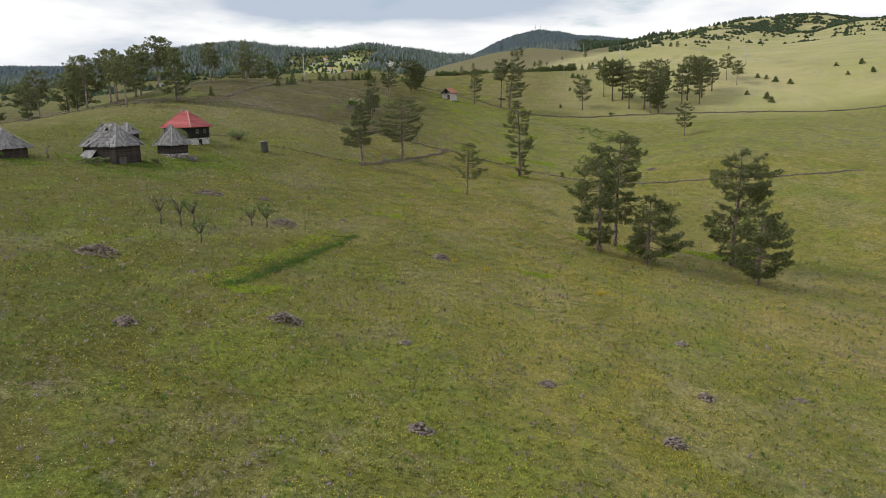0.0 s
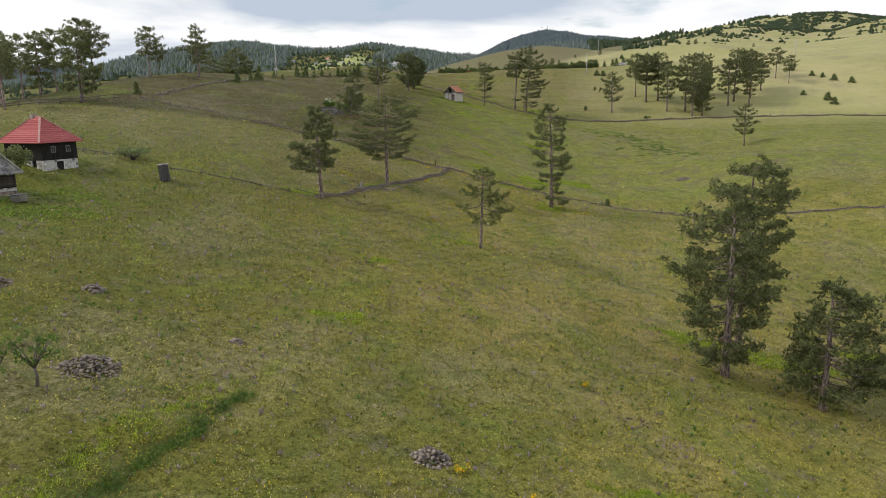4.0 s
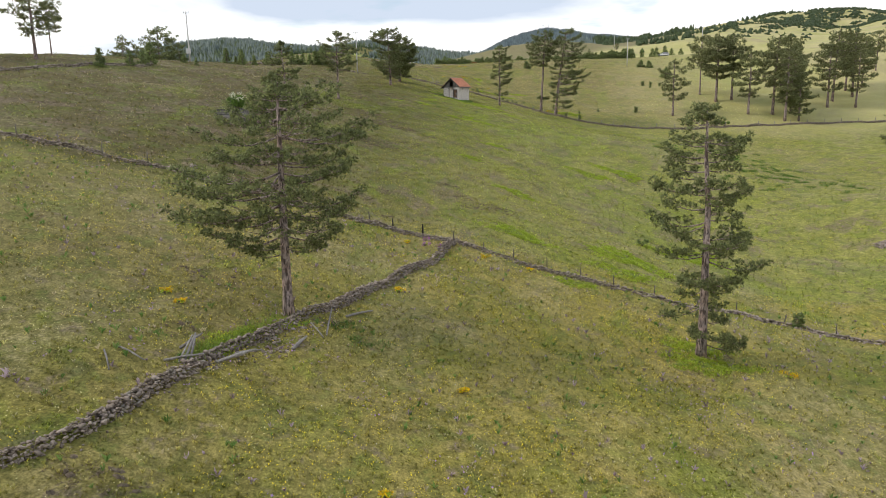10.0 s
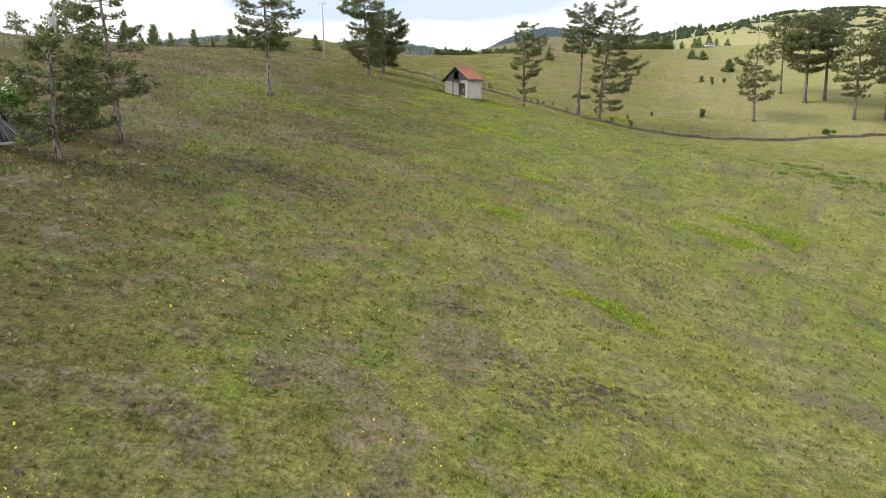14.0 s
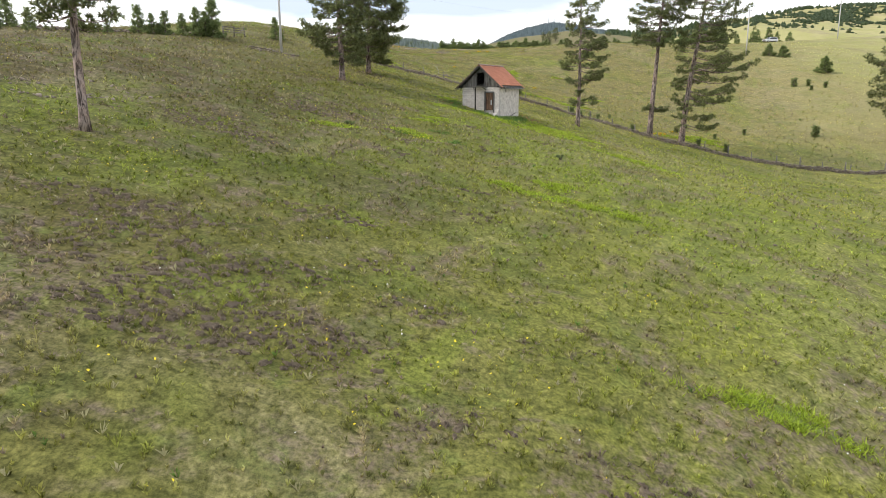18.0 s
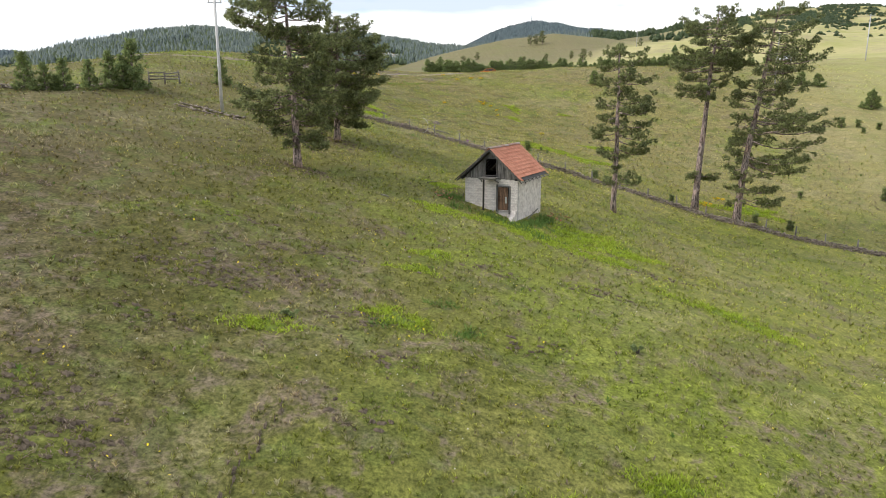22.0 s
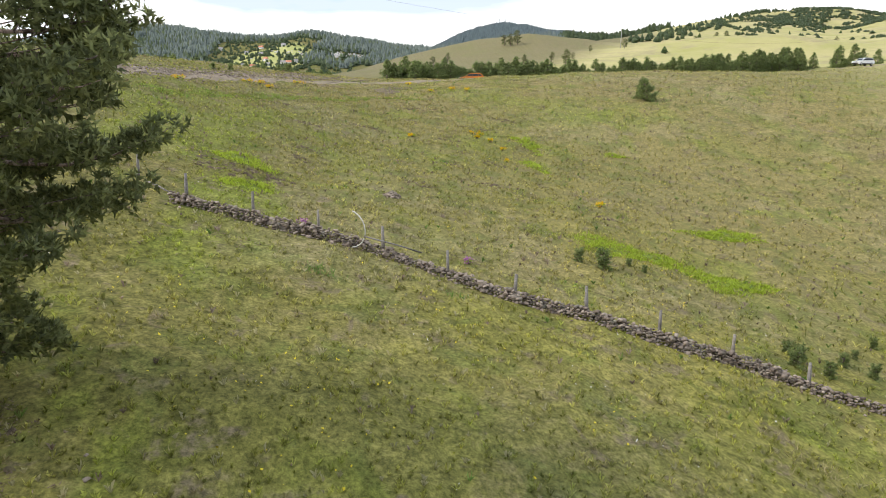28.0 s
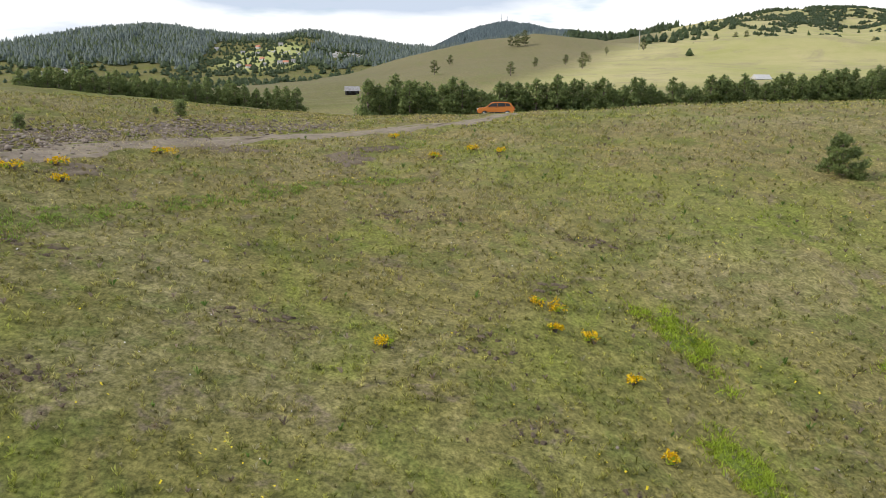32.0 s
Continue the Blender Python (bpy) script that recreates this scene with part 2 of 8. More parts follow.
    sun_patch = k.ramp(k.times(k.times(k.times(k.times(fx, fx), k.times(fy, fy), "ADD"), k.times(k.noise(0.02, 3), 0.9), "ADD"), 0.4), 0.40, 0.64, (1, 1, 1), (0, 0, 0))
    c = k.mix(k.times(sun_patch, 0.85), c, k.mix(k.ramp(k.noise(0.03, 3), 0.4, 0.6), (0.40, 0.44, 0.15), (0.50, 0.50, 0.20)))
    if relief:
        c = k.mix(1.0, c, (1.0, 0.97, 0.98), "MULTIPLY")
        k.bump(k.mix(0.5, grain, fine), 0.5, 0.10)
    else:
        c = k.mix(k.island(), k.mix(1.0, c, (0.66, 0.69, 0.62), "MULTIPLY"), k.mix(1.0, c, (1.44, 1.44, 1.34), "MULTIPLY"))
        c = k.mix(k.ramp(k.times(k.times(k.island(), 7.0), 1.0, "MODULO"), 0.88, 0.90), c, (0.240, 0.220, 0.120))
        c = k.thin(c)
    return k.done(c)


def needles(name, dark, light):
    """Foliage that differs from blade to blade and from clump to clump."""
    k = Nodes(name, 0.55)
    c = k.mix(k.island(), dark, light)
    c = k.mix(k.ramp(k.noise(2.3, 2), 0.36, 0.64), k.mix(1.0, c, (0.66, 0.69, 0.70), "MULTIPLY"), k.mix(1.0, c, (1.28, 1.26, 1.15), "MULTIPLY"))
    c = k.thin(c)
    return k.done(c)


def herb(name, dark, light):
    """Blades and stalks, each a little different."""
    k = Nodes(name, 0.9)
    k.p.inputs["Specular IOR Level"].default_value = 0.1
    c = k.mix(k.island(), dark, light)
    c = k.mix(k.ramp(k.noise(1.3, 4, 0.7), 0.3, 0.7), k.mix(1.0, c, (0.82, 0.84, 0.85), "MULTIPLY"), k.mix(1.0, c, (1.15, 1.13, 1.1), "MULTIPLY"))
    c = k.thin(c)
    return k.done(c)


def bark(name, a, b, scale=1.0):
    k = Nodes(name, 0.9)
    ridges = k.noise(7.0 * scale, 5, 0.7, at=k.stretch(1, 1, 0.25), warp=0.8)
    c = k.mix(k.ramp(ridges, 0.42, 0.58), a, b)
    c = k.mix(k.ramp(k.noise(1.1, 3), 0.45, 0.7), c, k.mix(1.0, c, (1.25, 1.1, 1.0), "MULTIPLY"))
    k.bump(ridges, 0.9, 0.06)
    return k.done(c)


def weathered(name, a, b, stretch=(1, 1, 0.08), scale=14.0, rough=0.85, joined=False):
    """Old timber with long grain and stains; each board a little different."""
    k = Nodes(name, rough)
    grain = k.noise(scale, 5, 0.65, at=k.stretch(*stretch))
    c = k.mix(k.ramp(grain, 0.3, 0.72), a, b)
    c = k.mix(k.ramp(k.noise(1.6, 4, 0.6), 0.42, 0.72), c, k.mix(1.0, c, (0.6, 0.56, 0.52), "MULTIPLY"))
    c = k.mix(k.island() if joined else k.piece(), k.mix(1.0, c, (0.58, 0.58, 0.60) if joined else (0.72, 0.72, 0.74), "MULTIPLY"), k.mix(1.0, c, (1.2, 1.18, 1.15), "MULTIPLY"))
    k.bump(grain, 0.5, 0.02)
    return k.done(c)


def stony(name, a, b, scale=6.0, moss=None, per="island"):
    k = Nodes(name, 0.9)
    pick = k.island() if per == "island" else k.piece()
    c = k.mix(pick, a, b)
    grain = k.noise(scale, 6, 0.7)
    c = k.mix(k.ramp(grain, 0.3, 0.75), k.mix(1.0, c, (0.62, 0.6, 0.6), "MULTIPLY"), k.mix(1.0, c, (1.3, 1.3, 1.28), "MULTIPLY"))
    if moss:
        c = k.mix(k.times(k.ramp(k.noise(2.3, 4), 0.55, 0.68), 0.7), c, moss)
    k.bump(grain, 0.6, 0.04)
    return k.done(c)


def plain(name, colour, rough=0.6, metal=0.0, wear=0.25, scale=8.0):
    k = Nodes(name, rough, metal)
    n = k.noise(scale, 5, 0.6)
    low = tuple(v * (1 - wear) for v in colour)
    high = tuple(min(v * (1 + wear), 1) for v in colour)
    return k.done(k.mix(k.ramp(n, 0.3, 0.7), low, high))


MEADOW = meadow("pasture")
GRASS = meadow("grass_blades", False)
NEEDLE = needles("pine_needles", (0.062, 0.072, 0.030), (0.186, 0.202, 0.086))
NEEDLE_OLIVE = needles("olive_pine_needles", (0.072, 0.078, 0.036), (0.190, 0.198, 0.090))
NEEDLE_PALE = needles("pale_pine_needles", (0.100, 0.115, 0.042), (0.215, 0.225, 0.090))
NEEDLE_YOUNG = needles("young_pine_needles", (0.090, 0.122, 0.045), (0.190, 0.222, 0.085))
LEAF = needles("leaves", (0.050, 0.090, 0.018), (0.110, 0.165, 0.035))
# Distance haze is mixed into the base colours of these two far woods.
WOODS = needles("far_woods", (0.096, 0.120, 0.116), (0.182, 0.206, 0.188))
WOODS_HAZY = needles("hazy_distant_woods", (0.088, 0.114, 0.126), (0.130, 0.160, 0.172))
BARK = bark("pine_bark", (0.075, 0.056, 0.050), (0.42, 0.335, 0.305))
TWIG = bark("twig_bark", (0.09, 0.08, 0.07), (0.2, 0.175, 0.155), 2.0)

# ---- geometry helpers ----


def mesh_of(name, verts, faces, material, smooth=False):
    me = bpy.data.meshes.new(name)
    me.from_pydata([tuple(v) for v in verts] if not isinstance(verts, np.ndarray) else verts.tolist(), [], faces if isinstance(faces, list) else faces.tolist())
    me.materials.append(material)
    if smooth:
        me.polygons.foreach_set("use_smooth", np.ones(len(me.polygons), bool))
    me.update()
    return me


def tri_mesh(name, verts, tris, material, smooth=False, normals=None):
    """A mesh from arrays of points and triangles, wound to face along the normals where they are given."""
    verts, tris = np.asarray(verts, np.float32), np.asarray(tris, np.int32)
    if normals is not None:
        p, q, r = verts[tris[:, 0]], verts[tris[:, 1]], verts[tris[:, 2]]
        away = np.einsum("ij,ij->i", np.cross(q - p, r - p), normals[tris[:, 0]]) < 0
        tris = np.where(away[:, None], tris[:, [0, 2, 1]], tris)
    me = bpy.data.meshes.new(name)
    me.vertices.add(len(verts)), me.loops.add(tris.size), me.polygons.add(len(tris))
    me.vertices.foreach_set("co", verts.ravel())
    me.loops.foreach_set("vertex_index", tris.ravel())
    me.polygons.foreach_set("loop_start", np.arange(0, tris.size, 3, dtype=np.int32))
    me.polygons.foreach_set("loop_total", np.full(len(tris), 3, np.int32))
    if smooth:
        me.polygons.foreach_set("use_smooth", np.ones(len(tris), bool))
    me.materials.append(material)
    me.update()
    me.validate()
    if normals is not None:
        me.normals_split_custom_set_from_vertices(normals)
    return me


def hang(name, me, parent=None, at=None, label=""):
    """Links a mesh as one object, under a parent where one is given."""
    ob = new(name, me)
    if at is not None:
        ob.matrix_basis = at if isinstance(at, Matrix) else Matrix.Translation(at)
    if parent is not None:
        ob.parent = parent
    if label:
        ob["label"] = label
    return ob


def part(name, bm, material, parent, label="", smooth=False):
    me = bpy.data.meshes.new(name)
    bm.to_mesh(me)
    bm.free()
    me.materials.append(material)
    if smooth:
        me.polygons.foreach_set("use_smooth", np.ones(len(me.polygons), bool))
    return hang(name, me, parent, None, label)


def box(bm, x0, x1, y0, y1, z0, z1, bevel=0.0, m=None):
    """A block, with its edges taken off, added to bm."""
    r = bmesh.ops.create_cube(bm, size=1.0)
    vs = r["verts"]
    for v in vs:
        v.co = Vector(((x0 + x1) / 2 + v.co.x * (x1 - x0), (y0 + y1) / 2 + v.co.y * (y1 - y0), (z0 + z1) / 2 + v.co.z * (z1 - z0)))
    if bevel:
        es = list({e for v in vs for e in v.link_edges})
        r = bmesh.ops.bevel(bm, geom=es, offset=bevel, segments=1, affect="EDGES")
        vs = list({v for f in r["faces"] for v in f.verts} | {v for v in vs if v.is_valid})
    if m is not None:
        bmesh.ops.transform(bm, matrix=m, verts=vs)
    return vs


def beam(bm, a, b, w, h=None, bevel=0.0):
    """A squared timber from a to b."""
    a, b = Vector(a), Vector(b)
    h = h or w
    d = b - a
    m = Matrix.Translation(a) @ d.to_track_quat("Y", "Z").to_matrix().to_4x4()
    return box(bm, -w / 2, w / 2, 0, d.length, -h / 2, h / 2, bevel, m)


def tube(points, radii, sides=6):
    """Points and triangles of a tapered round rod along points, closed at its ends."""
    p = np.asarray(points, float)
    d = np.gradient(p, axis=0)
    d /= np.linalg.norm(d, axis=1)[:, None] + 1e-9
    ref = np.where(np.abs(d[:, 2:3]) > 0.9, [[1.0, 0, 0]], [[0, 0, 1.0]])
    u = np.cross(d, ref)
    u /= np.linalg.norm(u, axis=1)[:, None] + 1e-9
    w = np.cross(d, u)
    a = np.arange(sides) / sides * 2 * np.pi
    ring = u[:, None] * np.cos(a)[None, :, None] + w[:, None] * np.sin(a)[None, :, None]
    v = (p[:, None] + ring * np.asarray(radii, float)[:, None, None]).reshape(-1, 3)
    n = len(p)
    i, j = np.meshgrid(np.arange(n - 1), np.arange(sides), indexing="ij")
    q0, q1 = i * sides + j, i * sides + (j + 1) % sides
    f = np.concatenate([np.stack([q0, q0 + sides, q1], -1).reshape(-1, 3), np.stack([q1, q0 + sides, q1 + sides], -1).reshape(-1, 3)])
    top = (n - 1) * sides
    fan = [(0, k, k + 1) for k in range(1, sides - 1)] + [(top, top + k + 1, top + k) for k in range(1, sides - 1)]
    return v, np.concatenate([f, np.array(fan)])


def merged(chunks):
    """Several (points, triangles) as one."""
    vs, fs, n = [], [], 0
    for v, f in chunks:
        vs.append(np.asarray(v, float)), fs.append(np.asarray(f) + n)
        n += len(v)
    return np.concatenate(vs), np.concatenate(fs)


# ---- the ground ----
# Heights of the near pasture on a lattice of 40 m by 48 m, from x = -160 and y = -20.
HEIGHTS = [
    [22.9, 19.2, 13.9, 7.5, 4.9, 1.2, -1.5, -3.5, -4.9],
    [24.6, 24.1, 21.0, 17.0, 11.1, 3.6, -0.3, -2.4, -2.6],
    [27.0, 27.3, 25.4, 20.0, 12.6, 6.2, 0.8, -0.1, 0.9],
    [27.2, 28.9, 29.3, 23.0, 15.2, 6.1, 1.6, 4.3, 6.3],
    [24.7, 27.8, 32.2, 28.0, 17.2, 10.4, 10.0, 10.6, 12.3],
    [22.6, 30.4, 38.4, 33.4, 23.9, 13.8, 18.8, 18.4, 18.4],
    [24.7, 34.8, 43.2, 39.1, 30.6, 23.7, 17.0, 21.8, 22.1],
    [31.5, 36.8, 42.3, 43.5, 36.0, 26.0, 22.7, 22.7, 23.1],
    [36.8, 37.5, 39.1, 49.4, 40.6, 35.6, 36.9, 34.3, 34.5],
    [40.7, 42.0, 42.6, 49.8, 47.4, 48.6, 48.0, 49.1, 50.2],
    [44.6, 50.9, 53.0, 49.6, 45.9, 45.9, 50.1, 52.6, 53.3],
]

HEIGHTS = np.array(HEIGHTS)
# Crest lines of the hills round about: x, y, height; then the width of their flanks.
HILLS = (
    ("green_hill", [(-130, 990, 38), (-68, 1005, 52), (3, 1005, 79), (80, 1005, 97), (125, 1005, 103), (168, 1005, 98), (230, 1010, 82), (330, 1020, 60)], 190),
    ("right_hill", [(30, 600, 46), (58, 650, 53), (91, 720, 61), (171, 880, 77), (301, 1100, 108), (487, 1400, 152), (654, 1650, 193), (760, 1720, 210), (891, 1750, 217), (1105, 1800, 187), (1500, 1900, 116)], 330),
    ("sunlit_spur", [(103, 820, 60), (158, 820, 73), (230, 820, 86), (279, 820, 88), (329, 820, 80), (381, 820, 68)], 110),
    ("right_flank", [(560, 1050, 104), (760, 1300, 150), (900, 1500, 185)], 260),
    ("right_shoulder", [(300, 520, 62), (420, 640, 80), (560, 900, 105)], 260),
    ("wooded_saddle", [(180, 1500, 104), (305, 1800, 148), (363, 1800, 163), (399, 1800, 157), (458, 1800, 155), (529, 1800, 156), (625, 1800, 152), (800, 1850, 134)], 260),
    ("forest_hill", [(-1609, 2750, 110), (-1364, 2750, 134), (-1257, 2750, 154), (-1076, 2750, 208), (-897, 2750, 240), (-736, 2750, 256), (-612, 2750, 238), (-451, 2750, 220), (-359, 2750, 220), (-276, 2750, 238), (-121, 2750, 217), (46, 2750, 188), (159, 2750, 182), (330, 2750, 130)], 620),
    ("pine_spur", [(-20, 1750, 78), (60, 1780, 113), (150, 1820, 128), (260, 1850, 128)], 240),
    ("mast_mountain", [(60, 3400, 180), (211, 3400, 250), (321, 3400, 298), (393, 3400, 316), (465, 3400, 328), (537, 3400, 320), (610, 3400, 304), (708, 3400, 295), (831, 3400, 280), (980, 3400, 250), (1182, 3400, 200)], 700),
    ("far_ridge", [(-3000, 3300, 180), (-1929, 3200, 208), (-1632, 3200, 205), (-1200, 3200, 130)], 600),
)


def cubic(u, n):
    i = np.clip(np.floor(u).astype(int), 0, n - 2)
    t = u - i
    w = (-0.5 * t + t * t - 0.5 * t**3, 1 - 2.5 * t * t + 1.5 * t**3, 0.5 * t + 2 * t * t - 1.5 * t**3, -0.5 * t * t + 0.5 * t**3)
    return [np.clip(i - 1 + k, 0, n - 1) for k in range(4)], w


def near_ground(x, y):
    ix, wx = cubic(np.clip((x + 160) / 40, 0, 8), 9)
    iy, wy = cubic(np.clip((y + 20) / 48, 0, 10), 11)
    return sum(wy[b] * wx[a] * HEIGHTS[iy[b], ix[a]] for a in range(4) for b in range(4))


def smooth(t):
    t = np.clip(t, 0, 1)
    return t * t * (3 - 2 * t)


def waves(x, y, size):
    """Gentle unevenness of about the given length."""
    k = 2 * np.pi / size
    return (np.sin(k * (x * 0.8 + y * 0.6) + 1.3) * np.sin(k * (y * 0.9 - x * 0.5) + 0.4) + 0.6 * np.sin(k * 1.9 * (x * 0.4 - y) + 2.0) * np.sin(k * 1.7 * (x + y * 0.3)) + 0.35 * np.sin(k * 3.1 * (x * 0.9 + y * 0.2) + 0.7) * np.sin(k * 3.3 * (y - x * 0.25)))


def ground(x, y):
    """Height of the land at x, y (arrays)."""
    x, y = np.broadcast_arrays(np.asarray(x, float), np.asarray(y, float))
    base = 22 + 22 * smooth((y - 300) / 900) + 50 * smooth((y - 1300) / 1500) - 16 * smooth((-x - 150) / 500) - 14 * smooth(-y / 500)
    far = np.exp(base / 7.0)
    for _, crest, wide in HILLS:
        c = np.array(crest, float)
        best, high = np.full(x.shape, 1e9), np.zeros(x.shape)
        for p, q in zip(c[:-1], c[1:]):
            d = q[:2] - p[:2]
            s = np.clip(((x - p[0]) * d[0] + (y - p[1]) * d[1]) / (d @ d), 0, 1)
            r = np.hypot(x - p[0] - s * d[0], y - p[1] - s * d[1])
            h = p[2] + s * (q[2] - p[2])
            high, best = np.where(r < best, h, high), np.minimum(r, best)
        fall = np.exp(-((best / wide) ** 2))
        far = far + np.exp((base + (high - base) * fall) / 7.0) * (fall > 0.01)
    far = 7.0 * np.log(far)
    far = far + waves(x, y, 210.0) * np.clip((np.abs(y) - 500) / 1500, 0, 1) * 3
    out = np.maximum(np.maximum(-160 - x, x - 160) / 140, np.maximum((-20 - y) / 140, (y - 460) / 90))
    w = smooth(out)
    z = near_ground(x, y) * (1 - w) + far * w
    # Grassy bank of an old terrace: a step of half a metre down to the east.
    s, w = -0.316 * (x + 12.5) - 0.949 * (y - 92.5), -0.949 * (x + 12.5) + 0.316 * (y - 92.5)
    z = z + 0.38 * np.tanh(w / 0.5) * np.exp(-((w / 4.0) ** 2)) * smooth(s / 5) * smooth((25.5 - s) / 6)
    return z + 0.14 * waves(x, y, 17.0) + 0.06 * waves(y, x, 5.5)


def gz(x, y):
    return float(ground(x, y))


def spread(lo, hi, step, end_lo, end_hi, grow):
    mid = list(np.arange(lo, hi + 0.01, step))
    a, s = [], step
    v = lo
    while v > end_lo:
        s *= grow
        v -= s
        a.append(v)
    b, s, v = [], step, hi
    while v < end_hi:
        s *= grow
        v += s
        b.append(v)
    return np.array(a[::-1] + mid + b)


gx = spread(-70, 110, 1.0, -4500, 4500, 1.045)
gy = spread(-10, 470, 1.0, -900, 4900, 1.04)
mx, my = np.meshgrid(gx, gy)
mz = ground(mx, my)
nv = np.stack([mx, my, mz], -1).reshape(-1, 3)
jj, ii = np.meshgrid(np.arange(len(gy) - 1), np.arange(len(gx) - 1), indexing="ij")
q = jj * len(gx) + ii
tris = np.concatenate([np.stack([q, q + 1, q + len(gx) + 1], -1).reshape(-1, 3), np.stack([q, q + len(gx) + 1, q + len(gx)], -1).reshape(-1, 3)])
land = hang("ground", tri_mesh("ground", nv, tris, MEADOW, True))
tagged(land, "hilly summer pasture with olive-green grass and dry patches", "ground", kind="structure")


def ground(x, y):
    """Height of the land's surface, as it is meshed, at x, y (arrays)."""
    x, y = np.broadcast_arrays(np.asarray(x, float), np.asarray(y, float))
    i = np.clip(np.searchsorted(gx, x) - 1, 0, len(gx) - 2)
    j = np.clip(np.searchsorted(gy, y) - 1, 0, len(gy) - 2)
    u, v = (x - gx[i]) / (gx[i + 1] - gx[i]), (y - gy[j]) / (gy[j + 1] - gy[j])
    a, b, c, d = mz[j, i], mz[j, i + 1], mz[j + 1, i + 1], mz[j + 1, i]
    return np.where(u >= v, a + (b - a) * u + (c - b) * v, a + (c - d) * u + (d - a) * v)

# ---- trees ----


def tufts(rng, centres, outward, size, count, width, up=0.35):
    """Bunches of needles: narrow blades fanning out from each centre, shaded along outward."""
    n = len(centres)
    d = rng.normal(size=(n, count, 3)) + outward[:, None] * 0.7
    d[..., 2] += up * rng.random((n, count))
    d /= np.linalg.norm(d, axis=-1)[..., None]
    ln = size * (0.65 + 0.6 * rng.random((n, count, 1)))
    side = np.cross(d, rng.normal(size=(n, count, 3)))
    side /= np.linalg.norm(side, axis=-1)[..., None] + 1e-9
    c = centres[:, None] + rng.normal(size=(n, count, 3)) * size * 0.10
    v = np.stack([c - side * width, c + side * width, c + d * ln], 2).reshape(-1, 3)
    nm = outward[:, None] * 1.0 + d * 0.45 + np.array([0, 0, 0.15])
    nm /= np.linalg.norm(nm, axis=-1)[..., None]
    return v, np.arange(len(v)).reshape(-1, 3), np.repeat(nm[:, :, None], 3, 2).reshape(-1, 3)


